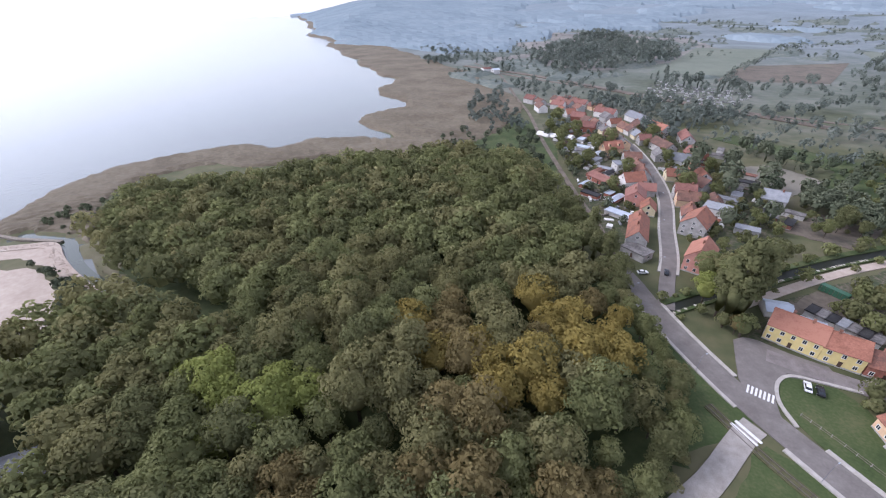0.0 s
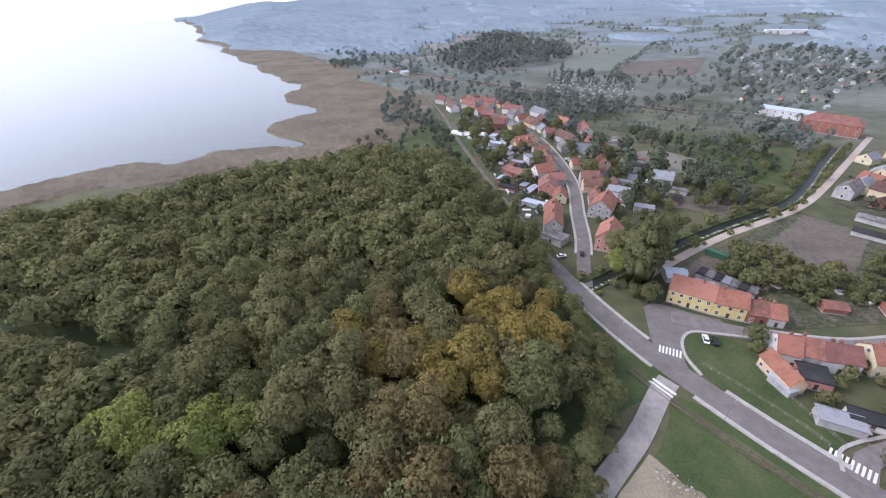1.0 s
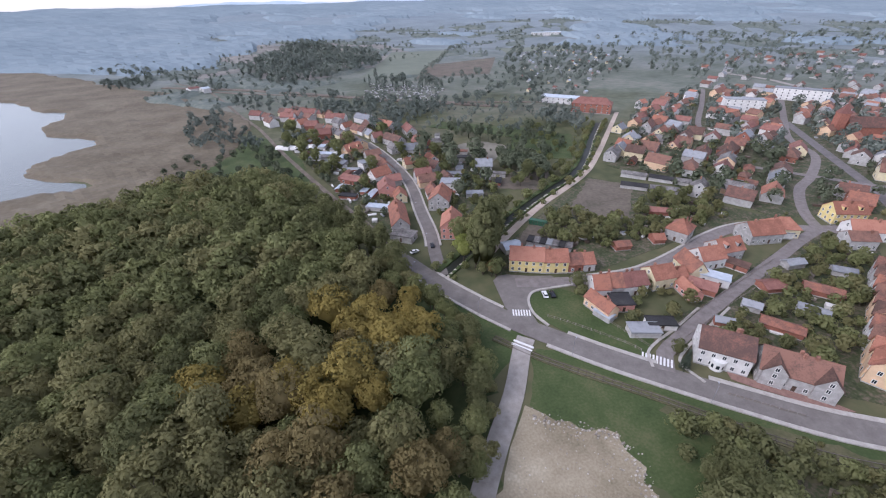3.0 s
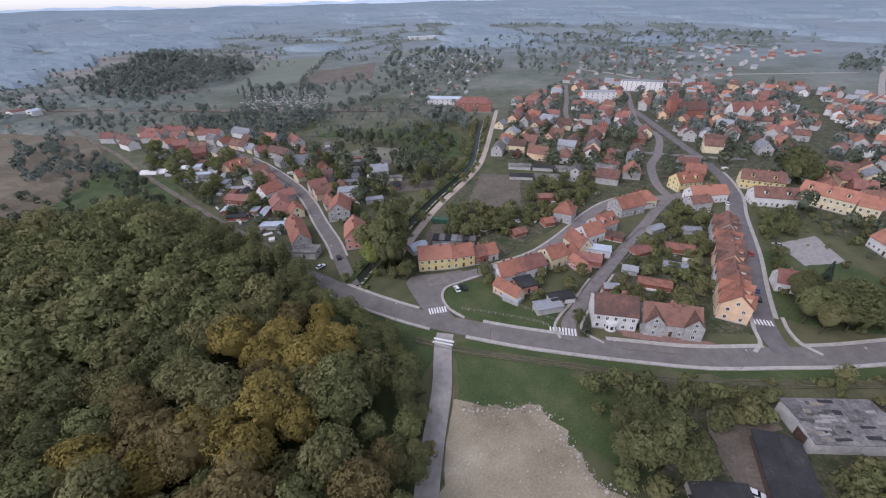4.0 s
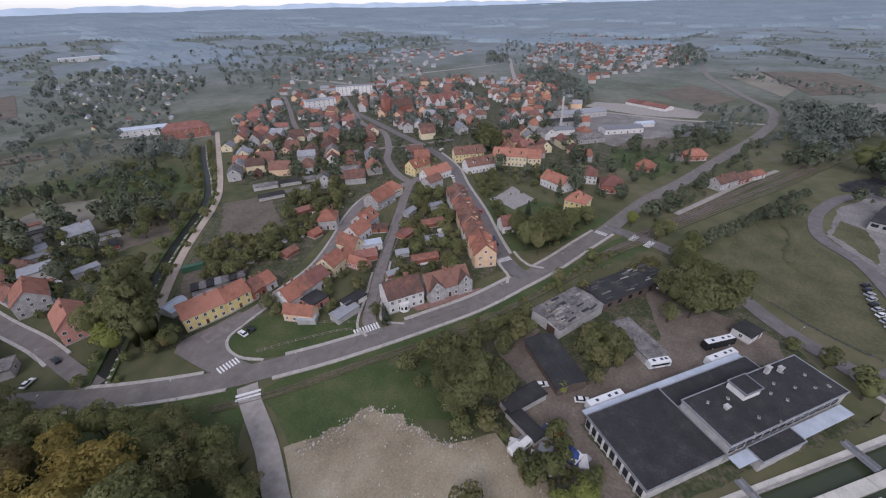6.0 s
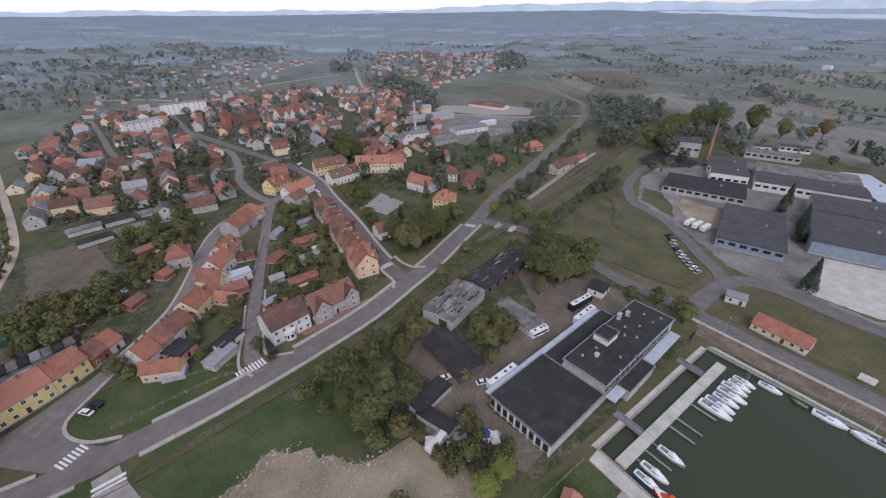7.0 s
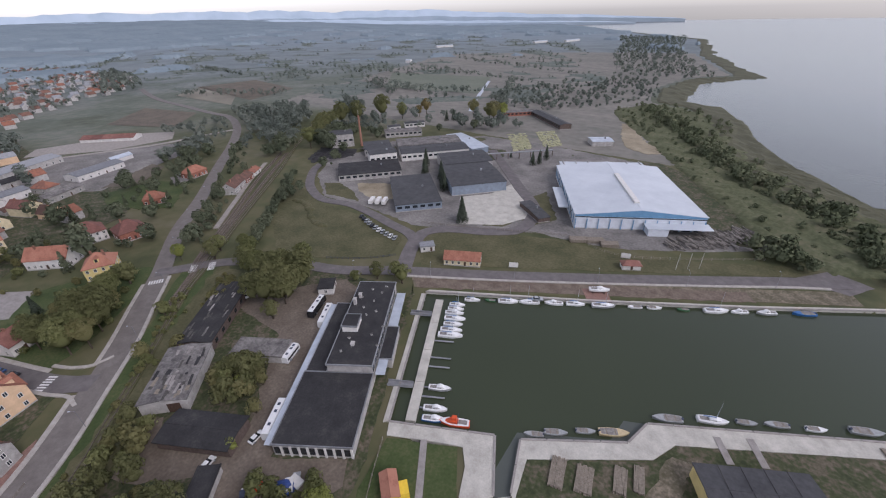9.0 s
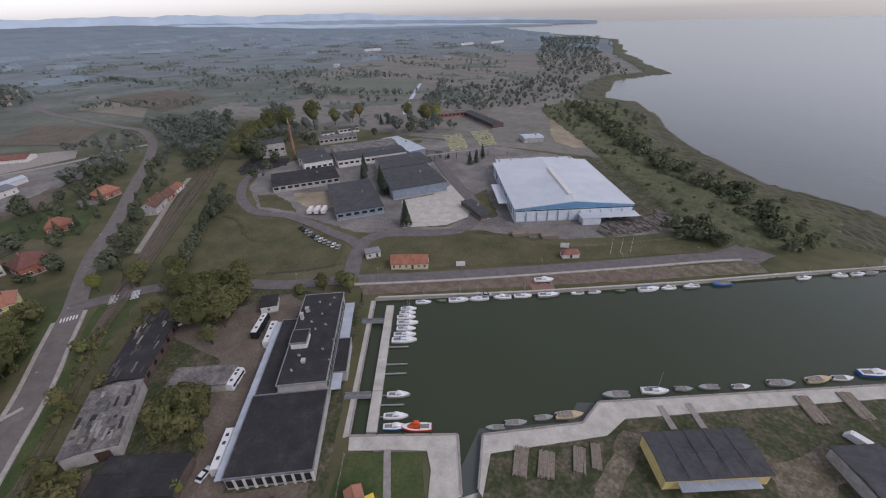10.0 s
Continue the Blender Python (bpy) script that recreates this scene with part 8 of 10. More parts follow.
for k in range(240):
    f, s = lrng.random(), lrng.random()
    x, y = 6 - 28 * f + lrng.uniform(-3, 3), -171 - 24 * f - 22 * s * (0.4 + f * 0.6)
    if -0.6 < s:
        a = radians(lrng.uniform(110, 150))
        L = lrng.uniform(2, 4)
        g.tube((x - L * math.cos(a), y - L * math.sin(a), 0.4), (x + L * math.cos(a), y + L * math.sin(a), lrng.uniform(0.4, 1.1)), 0.28, n=5)
tagged(new("log_pile", g.mesh("log_pile", M_LOG)), "grey logs lying in the timber yard beside the hall", "logs", kind="stuff")

# yellow boat shed, grey shed, kiosk on the harbour green
ys = thing("boat_shed", frame_at(-36.0, -58.5, 30.5), "yellow boat shed with a dark sheet roof", "shed")
part("wall", Geo().box(-12.5, 12.5, -5.8, 5.8, -0.3, 4.3).mesh("wall", WALLS["yellow"]), ys)
rf = part("roof", roof_mesh(25, 11.6, 4.3, 4.9, "gable", 0.5).mesh("roof", M_GREYROOF), ys)
for k in range(1, 5):
    part("seam", Geo().box(-0.06, 0.06, -6.2, 6.2, 0, 0.08).mesh("seam", M_TAR), rf, pose(-12.5 + 5 * k, 0, 5.1))
lean = part("lean_to_roof", Geo().box(-9.2, 9.6, 5.85, 8.1, 2.86, 2.92).mesh("lean_to_roof", M_GREYMETAL), ys, label="corrugated lean-to roof")
rib = Geo().box(-0.2, 0.2, 5.85, 8.2, 2.925, 3.05).mesh("rib", M_GREYMETAL)
for k in range(26):
    part("rib", rib, lean, pose(-8.8 + 0.72 * k, 0, 0))
gs = thing("boat_shed", frame_at(-73, -70, -149.5), "grey shed with a dark roof behind the quay", "shed")
part("wall", Geo().box(-6, 6, -9, 9, -0.3, 3.6).mesh("wall", M_GREYWALL), gs)
part("roof", roof_mesh(12, 18, 3.6, 4.6, "gable").mesh("roof", M_GREYROOF), gs)
van = thing("delivery_van", frame_at(-71, -83, -30, 0.1), "white van parked by the grey shed", "van")
part("body", Geo().box(-2.6, 1.4, -1, 1, 0.4, 2.4, taper=0.08).mesh("body", PAINT["white"]), van)
part("cab", Geo().solid([(1.4, -1, 0.4), (2.7, -1, 0.4), (2.7, 1, 0.4), (1.4, 1, 0.4)], [(1.4, -0.9, 2.3), (1.8, -0.9, 2.3), (1.8, 0.9, 2.3), (1.4, 0.9, 2.3)]).mesh("cab", PAINT["white"]), van)
wheels(van, (-1.6, 1.7), 0.9, 0.34)
kk = thing("kiosk", frame_at(33.5, -10.5, -38), "bright yellow kiosk with an orange-red roof on the lawn", "kiosk")
part("wall", Geo().box(-3.2, 3.2, -1.7, 1.7, -0.2, 2.6).mesh("wall", tint("signal_yellow", (0.72, 0.46, 0.03), 0.1)), kk)
part("roof", roof_mesh(6.4, 3.4, 2.6, 3.3, "gable", 0.5).mesh("roof", ROOFS["orange"]), kk)
part("annexe", Geo().box(-3.0, 0.4, -4.3, -1.75, -0.2, 2.3, taper=0.03).mesh("annexe", tint("signal_yellow_panel", (0.74, 0.50, 0.05), 0.1)), kk, label="bright yellow annexe")

# yard clutter between the sandy lot and the depot
for x, y, w, d, h, m, dg, lab in ((68, 18, 13, 5, 3.0, M_TAR, -47, "black-roofed lean-to garage in the yard"), (60, 17, 4, 11, 2.5, M_TAR, -42, "dark row of old garages")):
    ob = thing("garage", frame_at(x, y, dg), lab, "garage")
    part("wall", Geo().box(-w / 2, w / 2, -d / 2, d / 2, -0.2, h - 0.3).mesh("wall", M_GREYWALL), ob)
    part("roof", roof_mesh(w, d, h - 0.3, h, "flat").mesh("roof", m), ob)
    TAKEN.append((x, y, 6))
for x, y, dg in ((52.5, 19, -40), (54.5, 16.5, -38)):
    ob = thing("caravan", frame_at(x, y, dg, 0.1), "white caravan among the bushes", "caravan", "caravans")
    part("body", Geo().sections([[(a, -1.0, 0.4 + b), (a, 1.0, 0.4 + b), (a, 1.0, 2.2 - b), (a, 0.8, 2.4 - b), (a, -0.8, 2.4 - b), (a, -1.0, 2.2 - b)] for a, b in ((-1.9, 0.3), (-1.5, 0), (1.5, 0), (1.9, 0.3))]).mesh("body", M_WHITE), ob)
    part("window", Geo().box(-0.8, 0.8, -1.02, 1.02, 1.3, 1.9).mesh("window", M_DARKGLASS), ob)
    wheels(ob, (0,), 0.9, 0.33)
trk = thing("small_truck", frame_at(59.5, 10, -120, 0.1), "small truck with an orange-red cab in the yard", "truck")
part("cab", Geo().box(1.0, 2.8, -0.95, 0.95, 0.5, 2.2, taper=0.12).mesh("cab", BOAT_MATS["red"]), trk)
part("load_bed", Geo().box(-2.6, 0.9, -1, 1, 0.8, 1.3).mesh("load_bed", M_DECKTRIM), trk)
wheels(trk, (-1.6, 1.8), 0.85, 0.4)
tarp = thing("tarpaulin_heap", frame_at(54.5, 4.5, 20), "crumpled blue tarpaulin over a heap", "tarpaulin")
g = Geo()
rings = []
for f, r in ((0.0, 2.4), (0.5, 2.1), (1.2, 1.4), (1.7, 0.4)):
    rings.append([(r * (1 + 0.22 * math.sin(3 * a + f * 2)) * math.cos(a) * 1.3, r * (1 + 0.2 * math.cos(4 * a)) * math.sin(a), f) for a in np.linspace(0, 2 * math.pi, 14, endpoint=False)])
part("sheet", g.sections(rings).mesh("sheet", tint("blue_tarpaulin", (0.03, 0.06, 0.20), 0.3, scale=1.5, rough=0.5, bump=0.6)), tarp)
# broken stone along the lot's edge, loose stones on it
srng = random.Random(51)
g = Geo()
edge = spline([(41, 76), (46, 70), (52, 65), (57, 61), (56, 52), (53.5, 45), (51.5, 37), (54, 31)], 0.3)
for p in edge:
    for k in range(2):
        s = srng.uniform(0.05, 0.24) * (1.6 if k == 0 else 1.0)
        x, y = p[0] + srng.gauss(-1.2, 1.1), p[1] + srng.gauss(-0.4, 1.1)
        g.box(x - s, x + s, y - s * 0.8, y + s * 0.8, -0.05, s * srng.uniform(0.7, 1.6), taper=s * 0.3)
for k in range(380):
    x, y, s = srng.uniform(18, 54), srng.uniform(10, 70), srng.uniform(0.05, 0.2)
    if inside([(40, 76), (57, 61), (52, 36), (56, 24), (42, 8), (14, 14), (6, 44)], [x], [y])[0]:
        g.box(x - s, x + s, y - s, y + s, 0, s * 1.2 + 0.05, taper=s * 0.3)
tagged(new("rubble", g.mesh("rubble", M_STONE)), "pale broken stones along the edge of the sandy lot", "stones", kind="stuff")
g = Geo()
for k in range(320):
    p = BANKLN[srng.randrange(len(BANKLN))]
    x, y, s = p[0] + srng.gauss(0, 1.1), p[1] + srng.gauss(0, 1.1), srng.uniform(0.12, 0.36)
    g.box(x - s, x + s, y - s, y + s, 0.3, 0.42 + s * 0.7, taper=s * 0.35)
tagged(new("breakwater_stones", g.mesh("breakwater_stones", M_SAND)), "whitish boulders along the stream mouth", "stones", kind="stuff")
structure("breakwater", strip("breakwater", [np.array(p, float) for p in ((-300, 152), (-262, 149), (-236, 151))], -1.0, 1.0, -2, 0.3, M_WOOD), "low dark timber breakwater", "breakwater")
for x, y, w, d, dg, rf_, wl_ in ((-128, 52, 12, 9, 35, "grey", "grey"), (-121, 46, 9, 7, 35, "red", "brick"), (-118, 54, 5, 4, 30, "old", "grey")):
    house(x, y, dg, w, d, 3.2, 1.6, "gable", wl_, rf_, windows="far", name="cottage", where="in a forest clearing", chimneys=0)


# ---- trees and shrubs outside the wood ----
grng = random.Random(61)


def plant(poly, spacing, keys, seed, where, size=(0.8, 1.25), margin=2.0, keep=0.8, group=""):
    for x, y in scatter(poly, spacing, seed, 0.48):
        if grng.random() < keep and clear_of_roads(x, y, margin - 1) and clear_of_houses(x, y, margin * 0.4):
            key, k = grng.choice(keys), grng.uniform(*size)
            if len(PLANTED) < 300:
                tree(key, x, y, k, where, group)
            else:
                REST.append((x, y, k))


REST = []
SMALL = ["small_green", "small_olive", "small_dark", "small_green", "bush", "bush_olive", "small_bright"]
# poplars and alders at the road fork, and the great trees by the lot and the depot
for x, y, k, s in ((61.5, 142, "poplar", 1.35), (64.5, 142.6, "poplar", 1.45), (60.5, 146.5, "poplar", 1.25), (67.5, 145.6, "poplar", 1.3), (66, 154, "green0", 1.05), (72, 157, "green1", 1.1), (77, 163, "green0", 1.05), (83, 170, "olive0", 0.95), (89, 177, "dark0", 0.85), (58, 153, "bright1", 0.72), (63.5, 138, "rust1", 0.42), (67, 160, "olive0", 0.85), (62, 166, "green1", 0.7), (70, 168, "olive0", 0.7),
                   (65, 137, "small_green", 1.2), (61, 141, "small_dark", 1.1), (26, 168, "poplar", 0.8), (21, 172, "poplar", 0.85), (25, 178, "dark0", 0.9), (18, 182, "dark1", 0.9), (22, 190, "poplar", 0.8), (16, 200, "dark0", 0.8), (10, 214, "dark1", 0.8), (29, 160, "dark1", 0.8),
                   (62, 30, "poplar", 0.95), (64.5, 32, "poplar", 0.9), (61, 33, "dark0", 0.95), (67, 33, "dark1", 0.9), (59, 36, "dark1", 0.8), (65, 25, "dark0", 0.9), (71, 39, "dark1", 0.6), (66, 42, "dark0", 0.5), (72, 36, "small_dark", 1.2), (54, 33, "small_green", 1.2), (76, 33, "small_green", 1.3), (56, 27, "small_olive", 1.2),
                   (38, 8, "bright0", 0.6), (42, 3, "bright1", 0.5), (35, 28, "small_olive", 1.3), (32, 25, "small_olive", 1.4), (33, 29, "gold0", 0.42), (48, 10, "small_green", 1.1), (46, 2, "small_green", 1.0), (50, -1, "bush", 1.2), (56, 8, "bush", 1.3), (50, 14, "bush_olive", 1.2),
                   (122, -33, "dark0", 0.9), (128, -40, "dark1", 0.85), (118, -38, "dark0", 0.8), (133, -48, "dark1", 0.9), (140, -52, "bright0", 0.6), (127, -52, "dark0", 0.8), (136, -60, "green0", 0.7), (147, -44, "green1", 0.7), (114, -30, "small_dark", 1.2),
                   (95, -9, "small_dark", 1.3), (91, -5, "small_bright", 0.9), (99, -8, "small_dark", 1.2), (97, -3, "small_green", 1.1), (88, -10, "small_olive", 1.0), (103, -4, "bush", 1.5), (80, -3, "small_olive", 0.9), (74, 7, "small_bright", 0.7),
                   (96, -78, "small_green", 1.2), (90, -76, "small_green", 1.3), (101, -72, "small_dark", 1.2), (108, -66, "bush", 1.5), (82, -66, "bush_olive", 1.3), (76, -58, "bush", 1.2), (70, -46, "bush_olive", 1.2), (64, -34, "bush", 1.2), (58, -24, "bush_olive", 1.1),
                   (90, 116, "small_dark", 1.15), (92, 69, "spruce", 0.6), (95, 74, "small_dark", 0.9), (128, 52, "small_green", 1.3), (132, 55, "small_olive", 1.2), (165, 14, "green0", 0.7), (172, 8, "dark0", 0.7), (160, 18, "green1", 0.7), (180, 2, "small_green", 1.5), (186, -6, "small_dark", 1.5),
                   (190, 24, "spruce", 0.75), (176, 20, "small_green", 1.2), (188, -28, "bright0", 0.55), (150, -6, "small_green", 0.9), (132, 8, "small_olive", 0.9), (176, -38, "small_dark", 1.3), (182, -44, "small_green", 1.2), (160, -46, "green0", 0.65),
                   (102, -137, "spruce", 1.25), (105, -141, "spruce", 0.95), (168, -184, "spruce", 0.9), (172, -190, "spruce", 0.95), (178, -198, "spruce", 0.9), (139, -169, "spruce", 0.9), (143.5, -174, "spruce", 0.95), (148, -179, "spruce", 0.9), (153, -184, "spruce", 0.9), (115, -245, "spruce", 0.8), (112, -250, "spruce", 0.7), (112, -262, "spruce", 0.8), (137, -252, "spruce", 0.5),
                   (313, -211, "dark0", 1.2), (322, -228, "dark1", 1.2), (330, -246, "dark0", 1.3), (328, -266, "dark1", 1.2), (315, -289, "dark0", 1.4), (304, -308, "green1", 0.9), (294, -325, "rust0", 0.75), (296, -340, "rust1", 0.8), (257, -327, "spruce", 0.9), (251, -331, "spruce", 0.8), (246, -361, "olive0", 1.1), (218, -350, "green0", 1.2), (207, -356, "bright0", 1.1), (211, -346, "olive1", 1.0), (300, -196, "dark1", 1.0), (294, -180, "green0", 0.9),
                   (136, 220, "dark0", 0.6), (140, 224, "dark1", 0.6), (144, 217, "dark0", 0.55), (128, 214, "green0", 0.5)):
    tree(k, x, y, s, "among streets, yards and gardens", "town trees")
lrng = random.Random(5)
for poly, gap, keys in (([(176, 30), (180, 26), (172, 14), (153, 13), (141, 19), (148, 28), (158, 31)], 6.5, ["green0", "dark1", "olive0", "green1"]), ([(182, 21), (188, 3), (188, -14), (181, -14), (160, 5), (152, 13), (164, 21)], 7.0, ["green1", "dark0", "small_dark", "olive1"])):
    for x, y in scatter(poly, gap, 9, 0.3):
        if clear_of_houses(x, y, 0.5) and clear_of_roads(x, y, 1.5):
            tree(lrng.choice(keys), x, y, lrng.uniform(0.45, 0.75), "in the corner garden", "town trees")
plant([(94, 148), (108, 134), (150, 130), (200, 128), (206, 150), (176, 166), (150, 148), (132, 168), (112, 176)], 8.5, SMALL + ["green0"], 71, "in the allotments", (0.7, 1.15), 2.0, 0.75, "garden trees")
plant([(96, 88), (142, 94), (182, 100), (216, 98), (228, 84), (200, 66), (150, 44), (112, 62)], 9.0, SMALL, 72, "in a back garden", (0.6, 1.05), 2.2, 0.72, "garden trees")
plant([(66, 180), (100, 200), (126, 232), (130, 262), (106, 330), (100, 380), (76, 400)], 10, SMALL, 73, "in a back garden", (0.6, 1.1), 2.2, 0.62, "garden trees")
plant([(20, 196), (44, 200), (52, 240), (58, 300), (54, 350), (20, 420), (2, 400), (12, 330)], 11, SMALL, 74, "in a back garden", (0.6, 1.1), 2.2, 0.55, "garden trees")
plant([(150, 14), (196, 44), (216, 20), (196, -18)], 11, SMALL, 75, "on the garden lawn", (0.8, 1.2), 2.2, 0.45, "garden trees")
plant([(205, 190), (216, 250), (360, 336), (420, 300), (330, 180), (300, 86), (240, 118)], 17, SMALL + ["green0", "dark1"], 76, "between old town houses", (0.7, 1.1), 2.6, 0.7, "old town trees")
merged_trees("garden_greenery", REST, ["small_green", "small_olive", "small_dark", "bush"], "small trees and shrubs in back gardens", 2, seed=77)


def growth(name, poly, spacing, keys, seed, label, every, size=(0.7, 1.2), keep=0.9, material=None, houses=True):
    spots = []
    for x, y in scatter(poly, spacing, seed, 0.48):
        if grng.random() < keep and (math.hypot(x, y) > 700 or (clear_of_roads(x, y, 1) and (not houses or clear_of_houses(x, y, 0.5)))):
            if not inside(LAKE, [x], [y])[0]:
                spots.append((x, y, grng.uniform(*size)))
    # past 370 m the crowns take the paler colour that holds the haze
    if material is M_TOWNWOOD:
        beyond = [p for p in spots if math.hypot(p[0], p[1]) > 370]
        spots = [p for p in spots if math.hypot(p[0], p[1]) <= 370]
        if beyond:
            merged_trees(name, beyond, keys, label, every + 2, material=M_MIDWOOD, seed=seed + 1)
    if spots:
        merged_trees(name, spots, keys, label, every, material=material, seed=seed)


# Open-land scrub, its colour lightened and greyed to stand for haze.
M_THICKET = mat("haze_greyed_scrub", [(0.28, (0.092, 0.110, 0.098)), (0.5, (0.130, 0.148, 0.130)), (0.74, (0.180, 0.190, 0.158))], scale=0.03, fine=0.8, fine_scale=0.22, detail=10, rough=1.0, spec=0.1, bump=1.0, bump_scale=0.3)


def patchiness(x, y):
    """Where scrub has taken the open land: positive in its thickets."""
    x, y = np.asarray(x, float), np.asarray(y, float)
    return np.sin(x / 81 + 1.7 * np.sin(y / 93)) * np.cos(y / 57 + 1.3 * np.sin(x / 71)) + 0.6 * np.sin(x / 27 + y / 36 + np.sin(y / 19)) + 0.45 * np.sin(x / 13 - y / 17 + 2 * np.sin(x / 40))


M_SLOPE = mat("olive_slope_growth", [(0.28, (0.074, 0.084, 0.046)), (0.5, (0.108, 0.116, 0.066)), (0.74, (0.152, 0.146, 0.092))], scale=0.07, fine=0.8, fine_scale=0.5, detail=9, rough=1.0, spec=0.1, bump=1.0, bump_scale=0.6)
BIG = ["dark0", "green1", "olive0", "green0"]
LITTLE = ["small_green", "small_olive", "small_dark"]
growth("shoreline_thicket", [(-78, 292), (-36, 282), (-12, 252), (4, 300), (-16, 410), (-30, 430), (-52, 400), (-80, 340)], 9, ["dark0", "green0", "olive1"], 81, "trees and thicket beside the reeds", 8, (0.28, 0.48), 0.45, M_TOWNWOOD)
growth("scrub", [(-228, 196), (-256, 200), (-272, 168), (-246, 156), (-228, 160)], 5.6, LITTLE + ["bush"], 82, "pale willow scrub by the stream mouth", 3, (0.45, 0.85), material=M_SHOREWOOD)
growth("scrub", [(-236, 133), (-222, 131), (-200, 122), (-183, 117), (-162, 114), (-160, 94), (-166, 84), (-172, 98), (-184, 111), (-200, 119), (-216, 126)], 3.6, LITTLE + ["bush"], 83, "dark scrub round the beach", 3, (0.6, 1.1), material=M_TOWNWOOD)
slope = [(-92, -204), (-52, -186), (-28, -202), (0, -252), (48, -330), (104, -420), (130, -470), (98, -530), (40, -500), (14, -420), (-20, -330), (-62, -272), (-104, -238)]
cover("slope_scrub", np.minimum((patchiness(GX * 2.2, GY * 2.2) + 2.2) * 6, np.where(inside(slope, GX, GY), 1, -1) * edge_distance(slope, GX, GY, True)), 1.3, 1.0, M_SLOPE, "rough olive growth on the shore slope", "scrub", 71, True)
growth("shore_scrub", [(-84, -196), (-77, -222), (-57, -260), (-35, -281), (-1, -332), (34, -402), (82, -495), (98, -484), (50, -394), (13, -322), (-21, -269), (-43, -251), (-61, -211), (-70, -186)], 5, ["bush", "bush_olive", "small_bright", "small_olive"], 84, "green willow scrub along the shore", 4, (0.7, 1.5), 0.9, material=M_SHOREWOOD)
growth("slope_bushes", slope, 7.0, ["bush", "bush_olive", "small_olive"], 220, "olive bushes dotted over the shore slope", 6, (0.4, 0.9), 0.35, material=M_SHOREWOOD)
growth("town_greenery", [(205, 190), (216, 250), (360, 336), (499, 372), (609, 253), (667, 126), (596, -7), (451, -17), (330, -20), (284, -10), (296, 86), (240, 118)], 8, BIG + LITTLE + LITTLE + LITTLE, 85, "trees and shrubs between the old town houses", 12, (0.35, 0.7), 0.5, M_TOWNWOOD)
growth("canal_growth", [(88, 178), (122, 198), (172, 224), (200, 248), (276, 316), (270, 330), (196, 262), (160, 240), (116, 206)], 7, BIG + LITTLE, 86, "trees and bushes along the canal", 2, (0.25, 0.45), 0.5)
growth("meadow_hedges", [(100, 330), (110, 250), (150, 240), (170, 250), (200, 290), (290, 330), (280, 400), (200, 460), (120, 480), (100, 400)], 10, BIG + LITTLE + LITTLE, 87, "trees and hedges round the garden fields", 8, (0.3, 0.65), 0.6, M_TOWNWOOD)
growth("railway_trees", [(330, -140), (270, -110), (240, -70), (300, -96), (420, -150), (470, -120), (480, -200), (420, -260), (340, -190)], 9, BIG, 88, "trees along the railway", 7, (0.3, 0.6), 0.55, material=M_TOWNWOOD)
growth("works_trees", [(262, -180), (300, -180), (340, -300), (260, -340), (200, -330), (160, -380), (140, -350), (190, -310), (250, -250)], 12, BIG, 89, "trees behind the works", 7, (0.4, 0.75), 0.5, material=M_TOWNWOOD)
growth("roadside_trees", [(200, -36), (290, -94), (340, -130), (420, -178), (414, -184), (330, -136), (284, -100), (196, -42)], 8, BIG + ["poplar", "spruce"], 90, "trees along the country road", 7, (0.28, 0.52), 0.6, material=M_TOWNWOOD)
growth("road_hedge", [(106, 33), (120, 18), (136, 4), (152, -10), (148, -14), (132, 0), (116, 14), (103, 29)], 4.5, ["bush", "bush_olive"], 91, "low scrub between road and track", 1, (0.5, 1.0), 0.6)
growth("depot_scrub", [(112, 8), (126, -8), (140, -20), (146, -36), (136, -30), (122, -18), (108, -2)], 5, ["bush", "bush_olive", "small_olive"], 92, "scrub round the old sheds", 1, (0.5, 1.0), 0.4)
growth("quay_scrub", [(50, -10), (66, -34), (88, -72), (80, -70), (60, -36), (48, -16)], 3.0, ["bush", "bush_olive", "bush"], 93, "weeds and brambles behind the quay", 2, (0.35, 0.85), 0.85)
growth("yard_scrub", [(44, 14), (52, 24), (60, 22), (66, 14), (60, 6), (50, -4), (44, 0)], 4, ["bush", "bush_olive", "small_green"], 94, "brambles round the yard sheds", 1, (0.5, 1.0), 0.6)
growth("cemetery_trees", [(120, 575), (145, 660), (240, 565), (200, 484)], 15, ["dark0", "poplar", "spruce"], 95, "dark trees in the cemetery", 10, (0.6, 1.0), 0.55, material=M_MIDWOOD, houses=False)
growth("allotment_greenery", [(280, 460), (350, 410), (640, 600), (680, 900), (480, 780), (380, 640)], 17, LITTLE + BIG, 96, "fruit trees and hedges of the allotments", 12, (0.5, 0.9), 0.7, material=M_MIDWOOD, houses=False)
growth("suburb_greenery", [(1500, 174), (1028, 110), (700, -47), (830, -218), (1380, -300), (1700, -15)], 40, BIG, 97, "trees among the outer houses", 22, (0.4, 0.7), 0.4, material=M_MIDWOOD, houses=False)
growth("west_fringe", [(96, 400), (60, 440), (-20, 520), (-60, 640), (60, 600), (160, 500), (180, 440)], 12, BIG + LITTLE, 98, "trees beyond the west street", 9, (0.35, 0.65), 0.85, M_TOWNWOOD)
